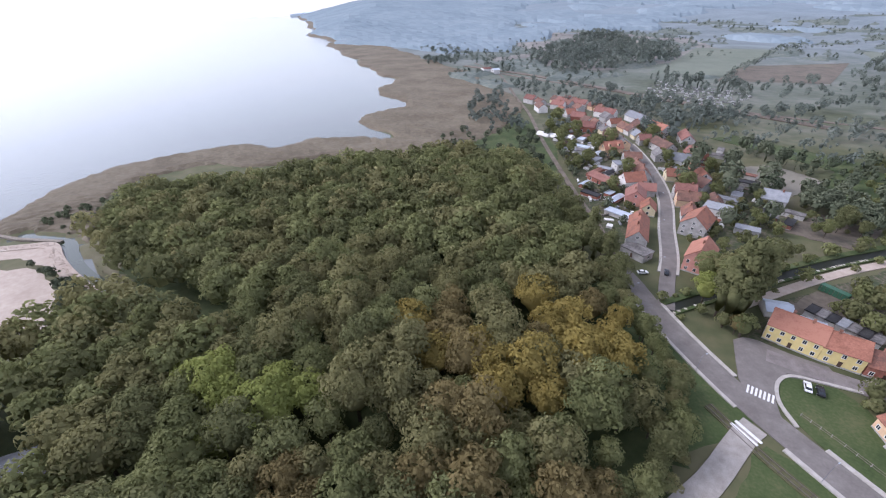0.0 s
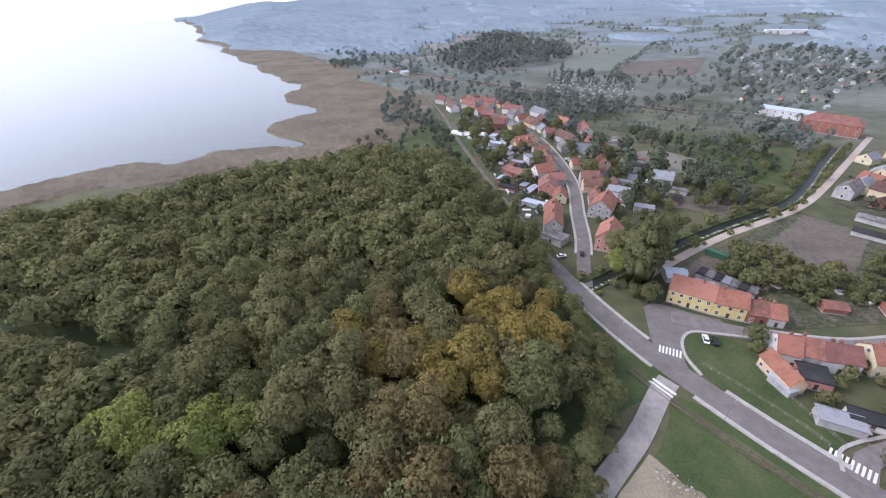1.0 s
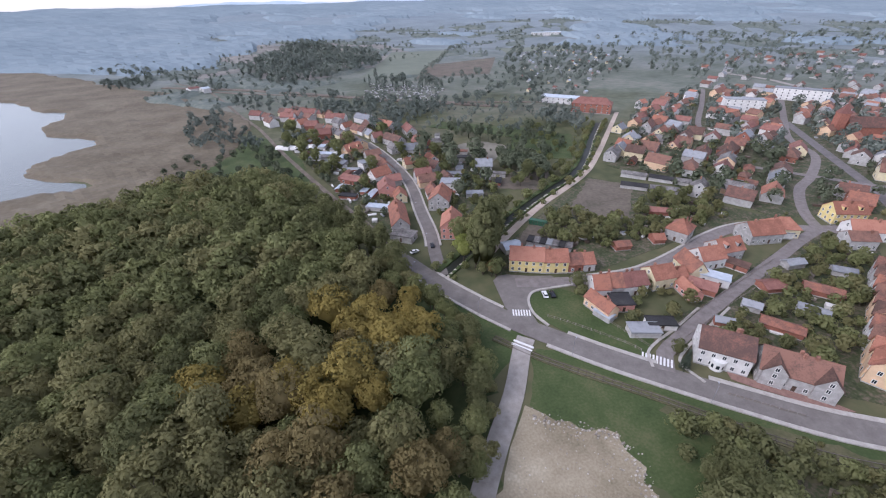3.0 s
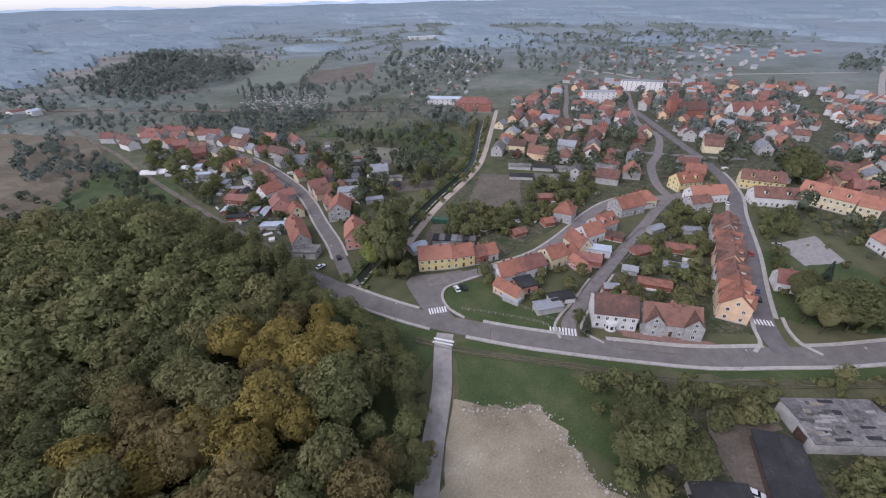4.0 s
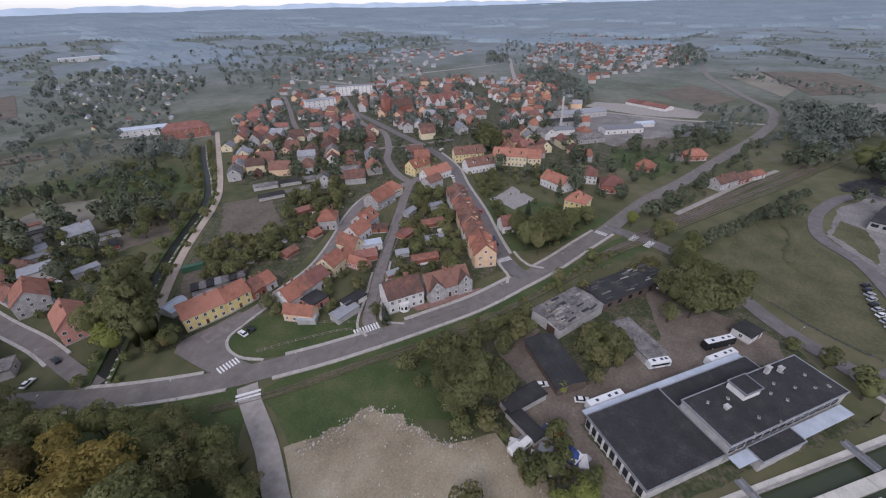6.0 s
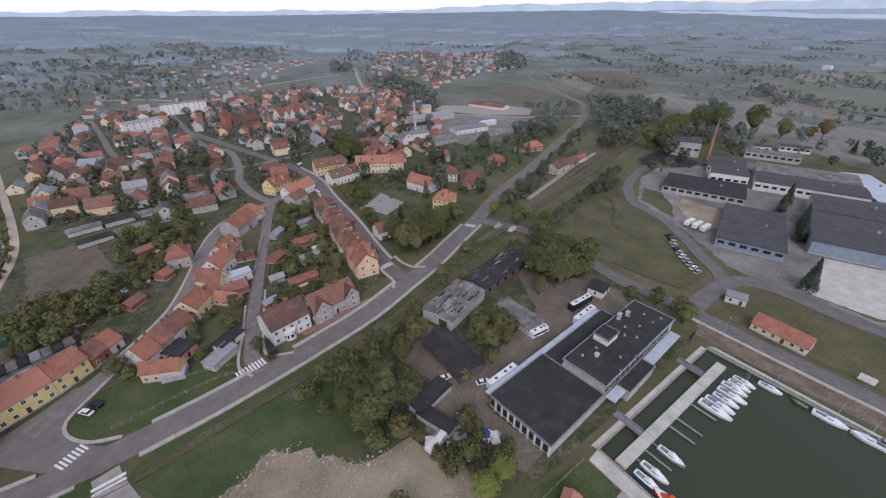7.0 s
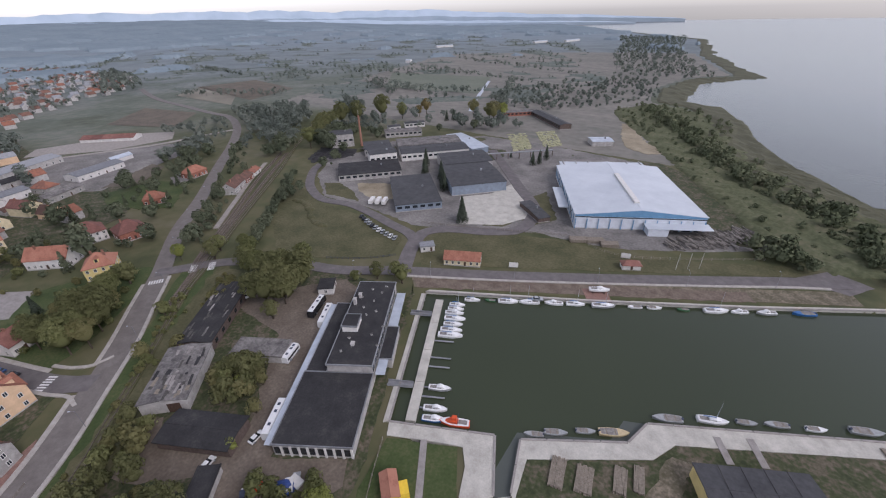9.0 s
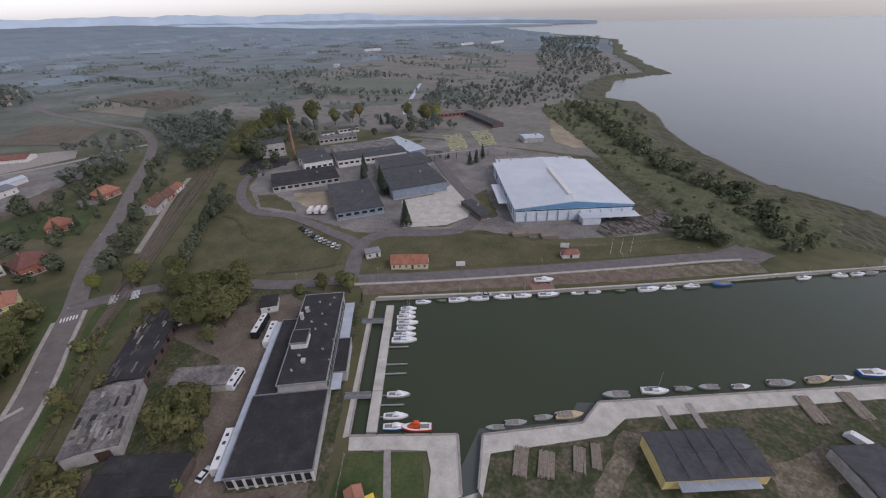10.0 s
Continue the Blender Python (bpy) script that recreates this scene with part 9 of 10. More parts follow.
for i, (poly, gap) in enumerate((([(94, 148), (108, 134), (150, 130), (200, 128), (206, 150), (176, 166), (150, 148), (132, 168), (112, 176)], 5.5), ([(96, 88), (142, 94), (182, 100), (216, 98), (228, 84), (200, 66), (150, 44), (112, 62)], 5.0),
                              ([(66, 180), (100, 200), (126, 232), (130, 262), (106, 330), (100, 380), (76, 400)], 6.0), ([(20, 196), (44, 200), (52, 240), (58, 300), (54, 350), (20, 420), (2, 400), (12, 330)], 6.0),
                              ([(150, 10), (176, 36), (214, 22), (196, -20)], 8), ([(204, 120), (240, 120), (300, 90), (290, 30), (250, 0), (210, 40), (230, 70)], 7.5), ([(86, 120), (130, 104), (128, 96), (106, 98), (96, 90), (88, 98)], 4.5))):
    growth("garden_growth", poly, gap, ["small_green", "small_olive", "small_dark", "bush", "bush_olive"], 140 + i, "shrubs and vegetable growth in back gardens", 3, (0.35, 0.85), 0.7)
growth("depot_growth", [(78, 26), (98, 34), (110, 20), (104, 14), (92, 26), (74, 22)], 4, ["bush", "bush_olive", "small_dark"], 150, "thicket beside the railway", 1, (0.6, 1.1), 0.8)
growth("track_growth", [(96, 40), (112, 20), (134, -4), (160, -34), (156, -38), (130, -10), (108, 14), (92, 36)], 4, ["bush_olive", "bush"], 151, "weeds and scrub along the track", 1, (0.35, 0.8), 0.85)
growth("yard_trees", [(112, -28), (126, -28), (142, -46), (138, -62), (126, -60), (116, -46)], 6, ["dark0", "dark1", "green0"], 152, "dense dark trees in the depot yard", 2, (0.6, 0.85), 0.9, houses=False)
growth("works_green_trees", [(150, -40), (168, -44), (180, -56), (160, -60), (146, -52)], 7, ["green0", "dark1", "olive0"], 153, "trees beside the gate road", 2, (0.45, 0.7), 0.8, houses=False)
growth("house_trees", [(150, 8), (168, 20), (176, 10), (164, -2)], 5.5, ["green0", "dark1"], 154, "dense trees at the garden corner", 2, (0.65, 0.85), 0.95, houses=False)
growth("works_hedge", [(196, -112), (226, -124), (250, -146), (244, -150), (222, -130), (196, -118)], 4, ["bush", "small_green"], 155, "scrub along the works loop", 1, (0.6, 1.2), 0.7)
growth("rail_side_trees", [(262, -180), (246, -146), (226, -116), (208, -96), (202, -100), (222, -130), (240, -160), (250, -190)], 6, ["green0", "olive0", "small_green", "small_olive"], 160, "brush and trees between railway and works", 4, (0.4, 0.7), 0.8, material=M_TOWNWOOD)
growth("villa_gardens", [(204, -22), (296, -84), (340, -60), (300, 0), (260, 20), (226, 24), (216, 0)], 9, ["small_green", "small_dark", "green0", "spruce", "bush"], 161, "garden trees round the villas", 3, (0.5, 0.85), 0.6, material=M_TOWNWOOD)
growth("works_tall_trees", [(262, -176), (286, -184), (306, -210), (296, -232), (270, -214)], 8, ["dark0", "dark1", "green0"], 162, "tall dark trees beside the boiler house", 3, (0.75, 1.0), 0.85, material=M_TOWNWOOD)
growth("works_tall_trees", [(230, -284), (196, -312), (176, -340), (190, -346), (214, -318), (240, -292)], 10, ["dark0", "green0", "poplar"], 163, "row of trees behind the works", 3, (0.7, 1.0), 0.75, material=M_TOWNWOOD)
growth("fork_trees", [(30, 156), (37, 150), (34, 170), (29, 200), (22, 205), (24, 178)], 6, ["dark0", "dark1", "green1"], 164, "dark trees at the road fork", 2, (0.6, 0.85), 0.9, houses=False)
growth("marsh_scrub", [(297, -539), (202, -722), (130, -720), (100, -560), (140, -481), (190, -430), (242, -420)], 10, ["bush", "bush_olive", "small_olive"], 171, "grey-green willow scrub on the marsh", 4, (0.6, 1.5), 0.7, M_MIDWOOD)
growth("shore_thicket", [(124, -477), (97, -528), (50, -520), (13, -454), (5, -394), (34, -359), (104, -425)], 7, ["small_dark", "small_green", "bush"], 172, "dark willow thicket by the shore", 5, (0.5, 1.0), 0.3, material=M_SHOREWOOD)
growth("marsh_willows", [(281, -455), (265, -472), (202, -368), (215, -354)], 14, ["green0", "bright1", "olive0"], 173, "tall willows beside the marsh ditch", 5, (0.5, 0.75), 0.7, material=M_TOWNWOOD)
growth("marsh_willows", [(446, -342), (428, -361), (326, -272), (328, -248)], 13, ["dark0", "green0"], 174, "tall trees at the marsh edge", 5, (0.6, 0.85), 0.7, material=M_TOWNWOOD)
growth("railway_wood", [(497, -218), (441, -280), (376, -240), (367, -182), (419, -179)], 9, BIG, 176, "dark wood beside the railway", 8, (0.5, 0.85), 0.9, M_TOWNWOOD)
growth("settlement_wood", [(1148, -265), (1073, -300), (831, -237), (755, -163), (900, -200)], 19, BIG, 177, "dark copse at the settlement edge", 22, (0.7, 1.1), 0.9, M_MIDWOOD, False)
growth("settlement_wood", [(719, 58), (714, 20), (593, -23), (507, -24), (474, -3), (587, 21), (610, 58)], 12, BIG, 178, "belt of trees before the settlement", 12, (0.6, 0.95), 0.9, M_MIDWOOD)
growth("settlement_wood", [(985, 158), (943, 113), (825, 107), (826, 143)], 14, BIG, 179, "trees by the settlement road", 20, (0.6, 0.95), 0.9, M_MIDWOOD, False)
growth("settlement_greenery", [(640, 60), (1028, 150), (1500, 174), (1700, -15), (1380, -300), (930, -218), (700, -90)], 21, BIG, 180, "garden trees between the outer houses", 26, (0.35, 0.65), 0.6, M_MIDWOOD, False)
growth("yard_greenery", [(437, 21), (585, -6), (562, -32), (474, -22), (426, 8)], 10, BIG, 181, "trees behind the storage yard", 8, (0.5, 0.85), 0.85, material=M_TOWNWOOD)
growth("cottage_trees", [(379, -94), (405, -139), (351, -126), (301, -95), (312, -70)], 9, BIG + ["spruce"], 182, "trees round a cottage by the road", 6, (0.4, 0.75), 0.75, material=M_TOWNWOOD)
growth("town_grove", [(342, 95), (301, 70), (291, 52), (314, 56), (336, 72)], 8, ["dark0", "dark1", "green0"], 183, "grove of tall dark town trees", 4, (0.7, 0.95), 0.95, houses=False)
growth("street_hedge", [(230, 64), (199, 48), (195, 45), (160, 33), (164, 31), (196, 40), (232, 58)], 4.5, ["small_dark", "small_green", "bush"], 184, "tall unkempt hedge along the street", 2, (0.6, 1.0), 0.85)
growth("yard_bushes", [(241, 61), (252, 52), (233, 43), (217, 40), (214, 49), (225, 58)], 5, ["small_dark", "small_green"], 185, "bushes behind the parking place", 2, (0.7, 1.1), 0.8)
growth("lane_wood", [(-58, 577), (-27, 443), (-5, 349), (10, 316), (10, 241), (-16, 329), (-60, 473)], 9, ["green0", "dark0", "olive1"], 186, "trees along the unpaved lane", 7, (0.3, 0.5), 0.85, M_TOWNWOOD)
growth("canal_row", [(141, 348), (152, 342), (161, 301), (152, 294), (139, 332)], 7, ["green0", "bright0", "poplar"], 187, "row of tall trees behind the fields", 5, (0.5, 0.75), 0.9, material=M_TOWNWOOD)
growth("canal_thicket", [(137, 260), (145, 256), (158, 226), (150, 218), (132, 241)], 5, ["dark0", "small_dark", "green0"], 188, "dark thicket beside the canal", 4, (0.4, 0.7), 0.9, material=M_TOWNWOOD)
growth("village_fringe", [(108, 500), (60, 500), (30, 480), (100, 420), (130, 400), (260, 470), (200, 470)], 10, BIG, 189, "trees between village and railway", 10, (0.35, 0.65), 0.85, M_TOWNWOOD)
growth("school_trees", [(230, 330), (290, 310), (340, 420), (300, 450), (220, 400)], 10, BIG, 190, "trees round the school", 8, (0.35, 0.65), 0.4, material=M_TOWNWOOD)
growth("corner_garden", [(202, -4), (194, -10), (153, 3), (134, 17), (127, 26), (136, 26), (160, 10), (196, -2)], 4.5, ["small_dark", "small_green", "bush"], 195, "dark garden shrubs along the main road", 2, (0.5, 0.95), 0.8)
for i, poly in enumerate(([(20, 200), (44, 204), (50, 250), (54, 300), (50, 350), (14, 420), (0, 400), (14, 310)], [(72, 200), (110, 220), (126, 250), (112, 320), (104, 380), (76, 420), (80, 300)])):
    growth("village_gardens", poly, 7.5, ["small_dark", "small_green", "small_olive", "green0"], 200 + i, "fruit trees and hedges in village gardens", 3, (0.45, 0.85), 0.75)
growth("field_edge_trees", [(112, 219), (128, 206), (160, 232), (200, 262), (230, 300), (200, 330), (180, 300), (150, 262), (124, 240)], 9, ["green0", "small_dark", "small_green"], 203, "trees along the small fields", 4, (0.28, 0.5), 0.5)
growth("lane_trees", [(-74, 536), (-50, 470), (-36, 399), (-51, 384), (-72, 398), (-75, 477)], 10, ["dark0", "green0", "olive0"], 210, "rounded trees beside the reed belt", 7, (0.4, 0.65), 0.8, M_TOWNWOOD)
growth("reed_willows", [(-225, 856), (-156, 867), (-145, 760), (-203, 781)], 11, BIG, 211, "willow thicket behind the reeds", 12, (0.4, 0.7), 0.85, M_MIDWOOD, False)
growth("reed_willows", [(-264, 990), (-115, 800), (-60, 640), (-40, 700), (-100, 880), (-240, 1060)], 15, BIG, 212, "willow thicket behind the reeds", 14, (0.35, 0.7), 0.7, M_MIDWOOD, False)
growth("quay_end_thicket", [(-48, -181), (-24, -184), (-20, -198), (-40, -203)], 4.0, ["small_olive", "bush", "small_green"], 244, "tangled willow bushes behind the quay end", 4, (0.7, 1.4), 0.85, material=M_SHOREWOOD)
# growth along the railway, the main road and the yards
growth("track_bushes", [(101, 42), (114, 28), (132, 12), (150, -4), (164, -16), (160, -20), (146, -8), (129, 8), (111, 25), (98, 38)], 2.8, ["bush", "bush_olive", "bush"], 221, "weeds and bushes between road and track", 2, (0.45, 1.0), 0.75)
growth("trackside_trees", [(74, 58), (90, 42), (106, 24), (101, 15), (92, 22), (82, 28), (72, 36), (64, 46)], 4.6, ["small_dark", "small_green", "small_olive", "small_dark"], 222, "thicket of small trees between track and yard", 2, (0.7, 1.25), 0.8)
growth("shed_bushes", [(114, 14), (124, 2), (139, -14), (154, -30), (148, -34), (138, -26), (122, -6), (112, 4)], 3.6, ["bush", "bush_olive", "small_olive"], 223, "brambles along the old railway sheds", 2, (0.5, 1.0), 0.6)
growth("yard_bushes", [(58, 12), (66, 4), (70, -2), (62, 0), (52, 2), (44, 8), (46, 21), (54, 12)], 2.8, ["bush", "bush_olive", "small_green"], 224, "bushes and weeds round the yard clutter", 2, (0.5, 1.0), 0.7)
growth("barn_bushes", [(96, 4), (104, -6), (98, -14), (90, -12), (86, -4), (90, 2)], 2.6, ["small_dark", "small_olive", "small_dark"], 225, "overgrown patch between the depot sheds", 2, (0.6, 1.1), 0.8, houses=False)
growth("rail_belt", [(190, -34), (214, -58), (240, -78), (246, -74), (222, -52), (200, -32)], 4.2, ["small_dark", "small_green", "dark0"], 226, "dark trees between road and station", 4, (0.5, 0.9), 0.6, material=M_TOWNWOOD)
growth("rail_hedge", [(172, -50), (190, -69), (238, -116), (248, -128), (246, -132), (234, -120), (186, -72), (169, -53)], 2.6, ["small_dark", "small_green"], 227, "tall hedge along the railway", 4, (0.5, 0.8), 0.9, material=M_TOWNWOOD)
growth("station_growth", [(300, -166), (330, -196), (400, -240), (420, -230), (370, -186), (330, -160), (300, -140), (292, -150)], 6, BIG + LITTLE, 228, "bushes and trees closing in on the railway", 8, (0.35, 0.7), 0.75, material=M_TOWNWOOD)
growth("roadside_hedge", [(198, -24), (226, -47), (262, -77), (312, -113), (364, -151), (360, -156), (308, -119), (258, -82), (222, -52), (195, -28)], 5.0, ["small_dark", "poplar", "spruce", "small_green"], 229, "dark conifers and trees along the country road", 5, (0.45, 0.8), 0.65, material=M_TOWNWOOD)
growth("town_gardens", [(205, 150), (240, 118), (296, 86), (290, 30), (330, -10), (451, -10), (560, 60), (560, 240), (480, 330), (360, 320), (216, 240)], 6.5, LITTLE + ["small_dark", "dark0"], 230, "dark shrubs and fruit trees of the town gardens", 9, (0.4, 0.8), 0.5, M_TOWNWOOD)
growth("allotment_trees", [(98, 150), (112, 138), (150, 132), (200, 130), (214, 150), (190, 176), (152, 150), (134, 166), (110, 172)], 6.0, ["small_dark", "small_green", "small_dark", "small_olive"], 231, "dark fruit trees over the allotments", 3, (0.8, 1.35), 0.6)
growth("garden_trees", [(100, 90), (142, 94), (182, 98), (216, 98), (226, 84), (200, 66), (156, 46), (116, 62)], 5.6, ["small_dark", "small_green", "small_olive"], 232, "dark fruit trees behind the tenements", 3, (0.6, 1.15), 0.65)
growth("villa_trees", [(254, 70), (266, 60), (262, 20), (250, -20), (236, -34), (214, -22), (226, 4), (246, 30), (240, 56)], 6, ["small_dark", "small_green", "dark0"], 233, "dark trees round the villas", 5, (0.5, 0.9), 0.65, material=M_TOWNWOOD)
growth("village_trees", [(18, 205), (44, 208), (52, 260), (54, 330), (40, 380), (10, 430), (0, 400), (10, 320)], 8.5, ["small_dark", "small_green", "small_dark"], 234, "dark garden trees of the west street", 4, (0.7, 1.2), 0.6, M_TOWNWOOD)
growth("village_trees", [(74, 205), (106, 214), (128, 244), (126, 290), (108, 340), (110, 400), (80, 430), (84, 330)], 8, ["small_dark", "small_green", "dark0"], 235, "dark garden trees of the west street", 5, (0.6, 1.1), 0.65, M_TOWNWOOD)
growth("field_scrub", [(112, 226), (150, 214), (200, 258), (270, 320), (260, 350), (200, 330), (160, 300), (130, 270)], 8, LITTLE + ["dark0"], 236, "bushes and hedges of the small fields", 5, (0.5, 1.0), 0.35, M_TOWNWOOD)
canal_rng = random.Random(33)
spots = []
for off, gap in ((4.2, 5), (-5.5, 8)):
    for p in offset(spline(CANAL, gap), off):
        if canal_rng.random() < 0.75 and clear_of_houses(p[0], p[1], 1):
            spots.append((p[0] + canal_rng.uniform(-1, 1), p[1] + canal_rng.uniform(-1, 1), canal_rng.uniform(0.6, 1.25)))
merged_trees("canal_bank_growth", spots, ["small_dark", "small_green", "bush", "small_olive"], "small trees and bushes hanging over the canal", 2, seed=34)
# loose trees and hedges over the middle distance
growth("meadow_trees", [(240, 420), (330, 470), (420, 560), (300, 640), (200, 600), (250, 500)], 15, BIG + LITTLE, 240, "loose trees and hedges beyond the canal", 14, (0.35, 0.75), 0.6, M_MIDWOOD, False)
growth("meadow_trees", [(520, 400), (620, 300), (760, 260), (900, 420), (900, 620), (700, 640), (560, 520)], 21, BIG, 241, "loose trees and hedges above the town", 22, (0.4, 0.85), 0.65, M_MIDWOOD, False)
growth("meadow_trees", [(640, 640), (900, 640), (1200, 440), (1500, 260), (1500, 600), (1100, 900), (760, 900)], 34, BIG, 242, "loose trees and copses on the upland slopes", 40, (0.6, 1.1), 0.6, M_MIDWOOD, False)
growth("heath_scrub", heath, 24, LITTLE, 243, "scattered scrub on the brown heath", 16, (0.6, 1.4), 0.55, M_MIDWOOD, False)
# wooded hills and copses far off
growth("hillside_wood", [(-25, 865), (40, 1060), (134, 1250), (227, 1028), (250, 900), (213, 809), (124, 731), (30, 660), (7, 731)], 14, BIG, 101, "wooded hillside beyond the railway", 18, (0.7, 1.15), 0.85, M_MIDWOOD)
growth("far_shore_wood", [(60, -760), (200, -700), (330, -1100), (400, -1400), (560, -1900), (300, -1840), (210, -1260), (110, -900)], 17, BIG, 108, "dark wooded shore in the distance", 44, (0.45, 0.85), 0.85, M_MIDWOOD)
for name, poly, level, lift, sizes, gap, seed, label in (
        ("marsh_scrub", [(300, -330), (520, -330), (700, -250), (1500, -350), (2000, -1100), (1300, -1900), (600, -1500), (330, -1000), (230, -760), (170, -540)], 0.55, 1.3, (0.4, 1.1), 19, 191, "patches of grey-green scrub on the marsh"),
        ("hill_scrub", [(-130, 640), (-60, 560), (120, 680), (260, 640), (660, 960), (1000, 700), (900, 460), (1000, 330), (1500, 250), (1700, 700), (1200, 1500), (300, 1700), (-300, 1500), (-260, 1000)], 0.25, 3.2, (0.7, 1.5), 22, 192, "scrub and young woods on the slopes")):
    depth = np.minimum((patchiness(GX, GY) - level) * 12, np.where(inside(poly, GX, GY), 1, -1) * edge_distance(poly, GX, GY, True) * 0.4)
    for quad in FIELDS:
        depth = np.where(inside(quad, GX, GY), -30, depth)
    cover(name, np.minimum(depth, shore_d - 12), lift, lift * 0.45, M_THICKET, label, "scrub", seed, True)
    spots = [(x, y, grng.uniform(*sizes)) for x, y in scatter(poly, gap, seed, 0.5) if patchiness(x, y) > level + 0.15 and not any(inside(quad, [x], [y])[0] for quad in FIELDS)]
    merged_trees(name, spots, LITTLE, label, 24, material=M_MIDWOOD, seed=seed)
for i, (a, b) in enumerate((((420, 960), (760, 1140)), ((240, 660), (440, 970)), ((600, 930), (380, 660)), ((560, -330), (700, -240)), ((600, -600), (790, -420)), ((1000, 600), (1300, 480)), ((320, -480), (500, -450)), ((430, -640), (690, -620)), ((850, -420), (1080, -440)), ((416, -411), (527, -476)), ((330, -420), (600, -520)), ((500, -560), (900, -620)), ((300, -600), (640, -700)), ((260, -720), (620, -860)), ((330, -900), (900, -980)), ((700, -500), (1200, -600)), ((1200, -250), (1700, -500)), ((250, -430), (330, -600)))):
    spots = []
    for k in range(44):
        f = k / 43
        spots.append((a[0] + (b[0] - a[0]) * f + grng.uniform(-5, 5), a[1] + (b[1] - a[1]) * f + grng.uniform(-5, 5), grng.uniform(0.3, 0.7)))
    merged_trees("field_hedge", spots, BIG, "dark hedge between fields", 44, material=M_MIDWOOD, seed=120 + i)

# odds and ends standing about in the yards
g = Geo()
bits = random.Random(19)
for poly, n in (([(96, 88), (142, 94), (182, 100), (216, 98), (228, 84), (200, 66), (150, 44), (112, 62)], 110), ([(20, 205), (44, 208), (52, 240), (56, 300), (52, 350), (22, 400)], 120), ([(72, 190), (100, 205), (124, 236), (106, 320), (80, 380)], 70),
                ([(94, 146), (150, 132), (200, 130), (200, 152), (150, 150)], 90), ([(46, 12), (54, 22), (64, 12), (54, 0)], 40), ([(240, 100), (300, 90), (420, 200), (360, 260), (250, 190)], 120)):
    k = 0
    while k < n:
        x, y = bits.uniform(min(p[0] for p in poly), max(p[0] for p in poly)), bits.uniform(min(p[1] for p in poly), max(p[1] for p in poly))
        k += 1
        if inside(poly, [x], [y])[0] and clear_of_roads(x, y):
            w, d, h, a = bits.uniform(0.4, 2.4), bits.uniform(0.4, 1.4), bits.uniform(0.4, 1.5), bits.uniform(0, 3.1)
            c, sn = math.cos(a), math.sin(a)
            ring = [(x + p * c - r * sn, y + p * sn + r * c) for p, r in ((-w, -d), (w, -d), (w, d), (-w, d))]
            g.solid([(p, r, 0) for p, r in ring], [(p, r, h) for p, r in ring], bits.choice([0, 0, 1, 2, 3]))
tagged(new("yard_clutter", g.mesh("yard_clutter", M_WHITE, M_ZINC, M_WOOD, M_STEEL)), "crates, tarps, frames and scrap lying about in yards", "clutter", kind="stuff")
# graves
M_PALESTONE = mat("pale_gravestone", [(0.3, (0.16, 0.155, 0.15)), (0.7, (0.50, 0.49, 0.47))], scale=0.5, island=1.0)
g = Geo()
for k in range(900):
    x, y = grng.uniform(105, 240), grng.uniform(476, 660)
    if inside([(112, 540), (147, 640), (232, 552), (186, 482), (116, 508)], [x], [y])[0]:
        s = grng.uniform(0.6, 1.5)
        g.box(x - s, x + s, y - 0.4, y + 0.4, -0.2, grng.uniform(0.7, 1.6), taper=0.05)
tagged(new("gravestones", g.mesh("gravestones", M_PALESTONE)), "pale gravestones in rows in the hillside cemetery", "gravestones", kind="stuff")

# street lamps, fences, poles
LAMP = None


def street_lamp(x, y, deg, where="along the road"):
    global LAMP
    if LAMP:
        return copy_thing(LAMP, frame_at(x, y, deg, 0.1))
    LAMP = thing("street_lamp", frame_at(x, y, deg, 0.1), "grey steel street lamp " + where, "street lamp", "street lamps")
    part("pole", Geo().tube((0, 0, 0), (0, 0, 7.0), 0.07, 0.045, 6).mesh("pole", M_ZINC), LAMP)
    part("arm", Geo().tube((0, 0, 6.95), (1.2, 0, 7.3), 0.035, 0.03, 5).mesh("arm", M_ZINC), LAMP)
    part("lamp_head", Geo().box(1.05, 1.65, -0.12, 0.12, 7.24, 7.38, taper=0.03).mesh("lamp_head", M_GREYMETAL), LAMP)


for i, line, off, a in ((0, MAIN, -5.2, 90), (1, GATERD, -4.6, 90), (2, WEST, 4.3, -90)):
    pts = offset(line, off)
    for k in range(6, len(pts) - 1, 8):
        if math.hypot(*pts[k]) < 330:
            t = pts[k + 1] - pts[k]
            street_lamp(float(pts[k][0]), float(pts[k][1]), math.degrees(math.atan2(t[1], t[0])) + a)


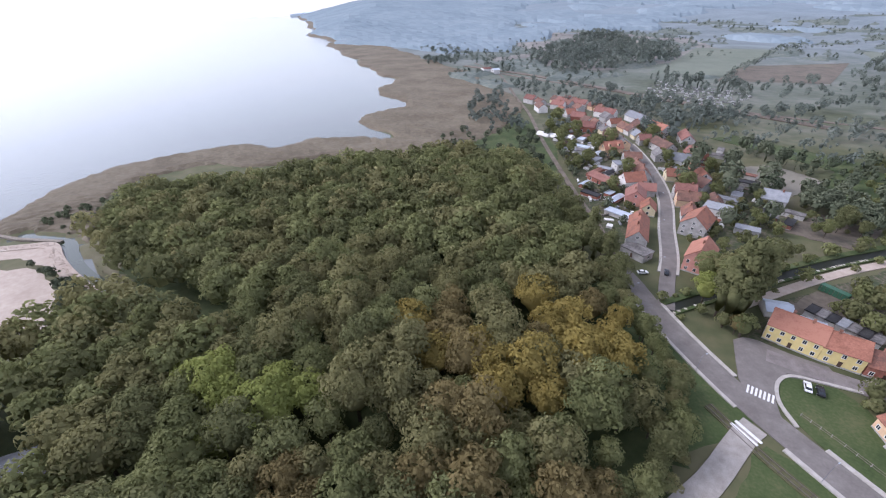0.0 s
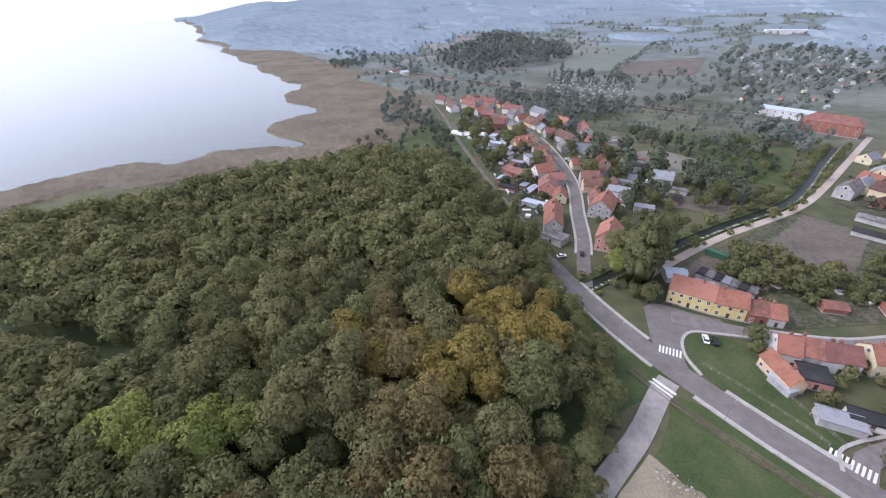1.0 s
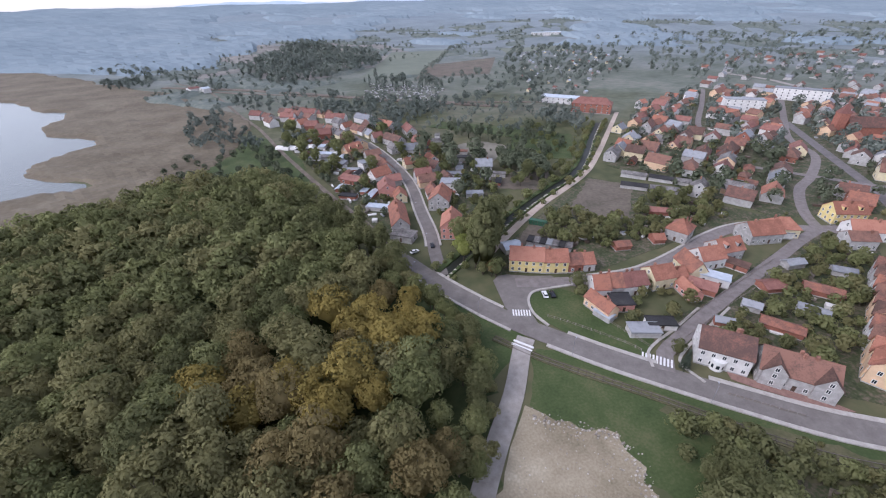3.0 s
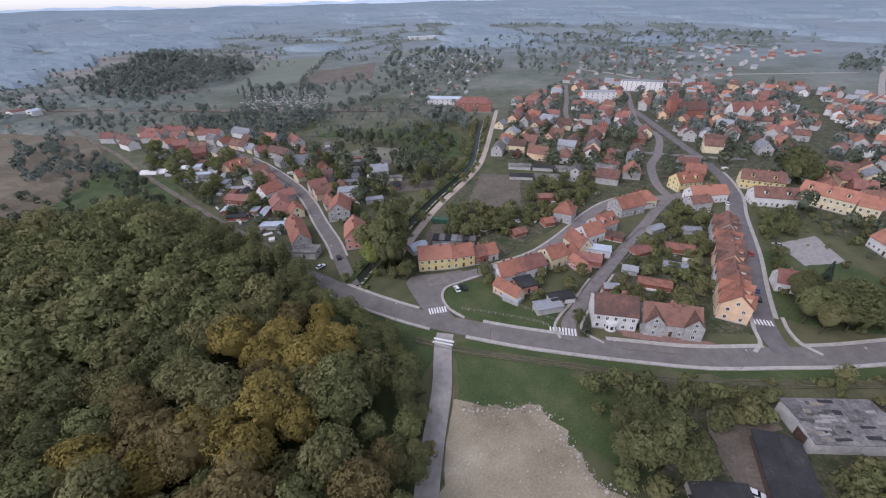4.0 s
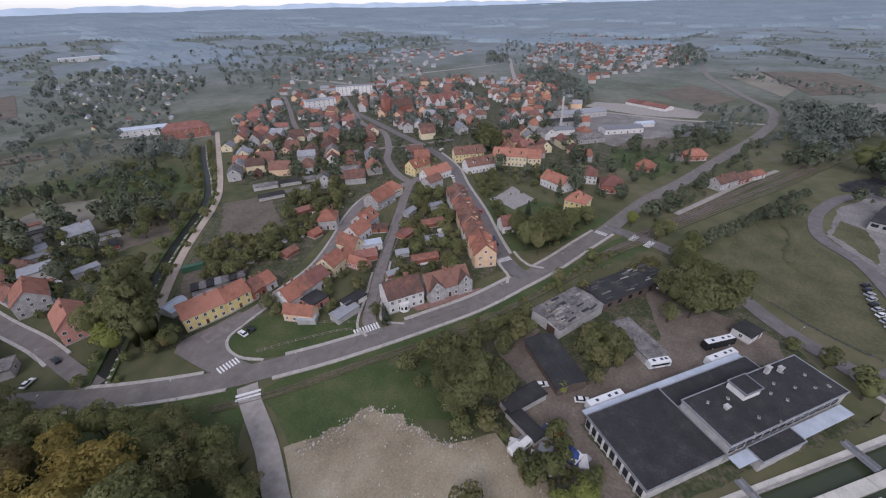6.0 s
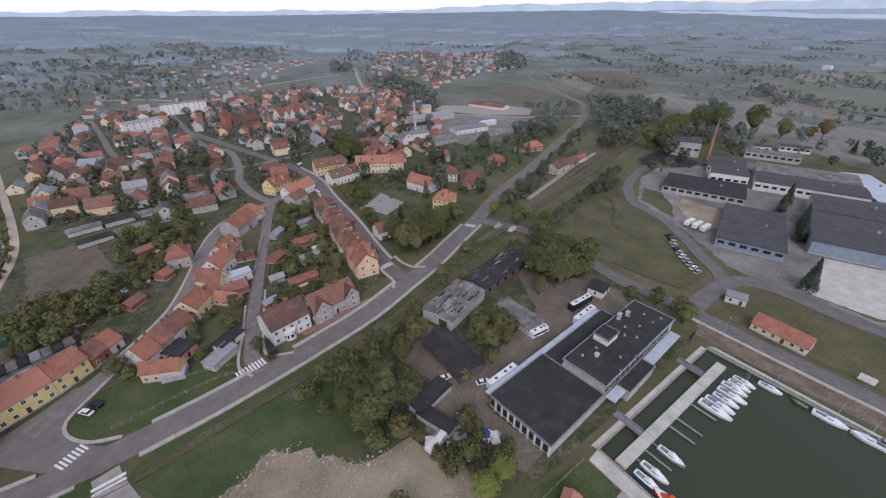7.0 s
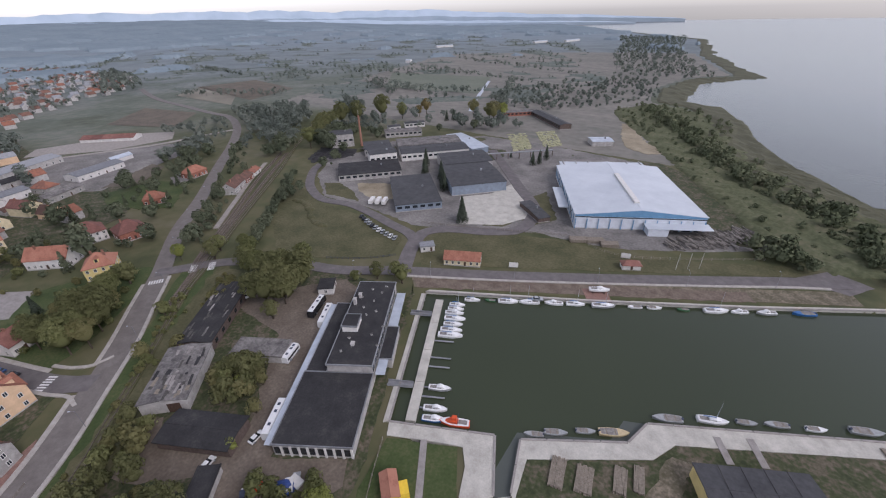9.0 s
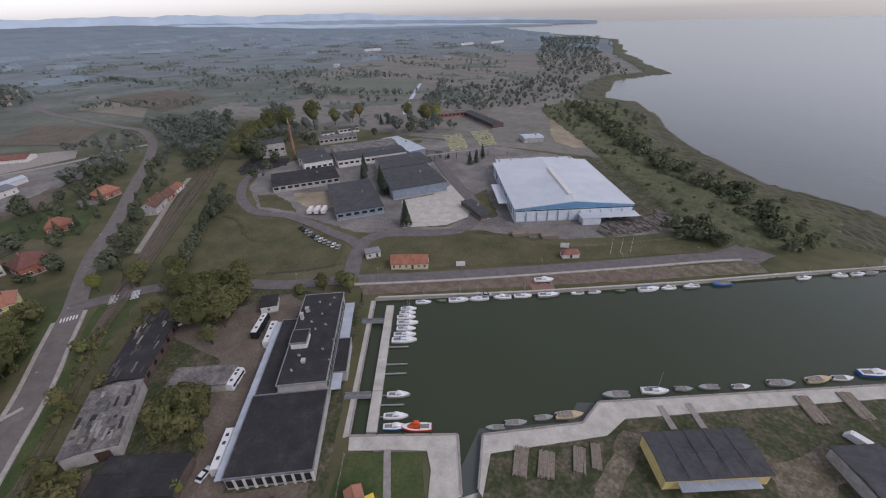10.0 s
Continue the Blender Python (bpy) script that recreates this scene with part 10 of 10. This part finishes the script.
def fence(pts, label, post_gap=2.5, h=1.3, colour=None):
    line = spline(pts, post_gap)
    ob = thing("fence", Matrix.Identity(4), label, "fence")
    me = Geo().box(-0.06, 0.06, -0.06, 0.06, -0.2, h).mesh("post", colour or M_PAVING)
    for p in line:
        part("post", me, ob, frame_at(float(p[0]), float(p[1]), 0))
    for z in (h * 0.35, h * 0.85):
        part("rail", strip("rail", line, -0.03, 0.03, z, z + 0.1, colour or M_WOOD), ob)


fence([(69, 107), (75, 99), (84, 85), (86, 80)], "low wire fence along the corner lawn")
fence([(90, 80), (87, 94), (87, 100)], "low fence between lawn and backyard")
fence([(133, -70), (118, -80), (108, -91)], "low dark hedge fence at the works green", 2.5, 1.1, M_DECKTRIM)
fence([(44.5, -19), (38, -8), (30, 4)], "fence of the harbour lawn")
fence([(120, -124), (66, -148), (48, -155), (20, -152), (-30, -184)], "low concrete post fence round the works", 4)
fence([(95, 57), (107, 43)], "low front garden wall", 2.0, 0.9)
fence([(104, 83), (140, 89), (180, 95)], "garden fence along the street", 3.0, 1.3)
fence([(104, 78), (141, 84), (176, 88)], "garden fence along the street", 3.0, 1.3)
for x, y in ((0, -154), (-4, -157), (-8, -160)):
    fl = thing("flagpole", frame_at(x, y, 0), "slim white flagpole by the quay road", "flagpole", "flagpoles")
    part("pole", Geo().tube((0, 0, 0), (0, 0, 8), 0.09, 0.05, 6).mesh("pole", M_WHITE), fl)
for x, y, dg in ((57.2, -112.8, 30), (20, -149, 20)):
    bd = thing("notice_board", frame_at(x, y, dg), "white notice board on posts beside the quay road", "sign")
    part("panel", Geo().box(-2, 2, -0.08, 0.08, 1.2, 3.6).mesh("panel", M_WHITE), bd)
    for s in (-1.6, 1.6):
        part("post", Geo().box(s - 0.08, s + 0.08, -0.07, 0.07, 0, 1.2).mesh("post", M_STEEL), bd)
mrng = random.Random(88)
g = Geo()
for k in range(22):
    f = k / 21
    x, y = 206 - 44 * f, -103 + 11 * f - 3 * math.sin(f * 6)
    r = mrng.uniform(1.5, 3.2)
    g.sections([[(x + r * s * math.cos(a), y + r * s * math.sin(a) * 0.75, z * r * 0.5) for a in np.linspace(0, 2 * math.pi, 10, endpoint=False)] for s, z in ((1.2, 0), (1.0, 0.35), (0.7, 0.62), (0.35, 0.76), (0.05, 0.8))])
tagged(new("earth_mounds", g.mesh("earth_mounds", M_ROUGH)), "row of low overgrown earth mounds on the green", "mounds", kind="stuff")
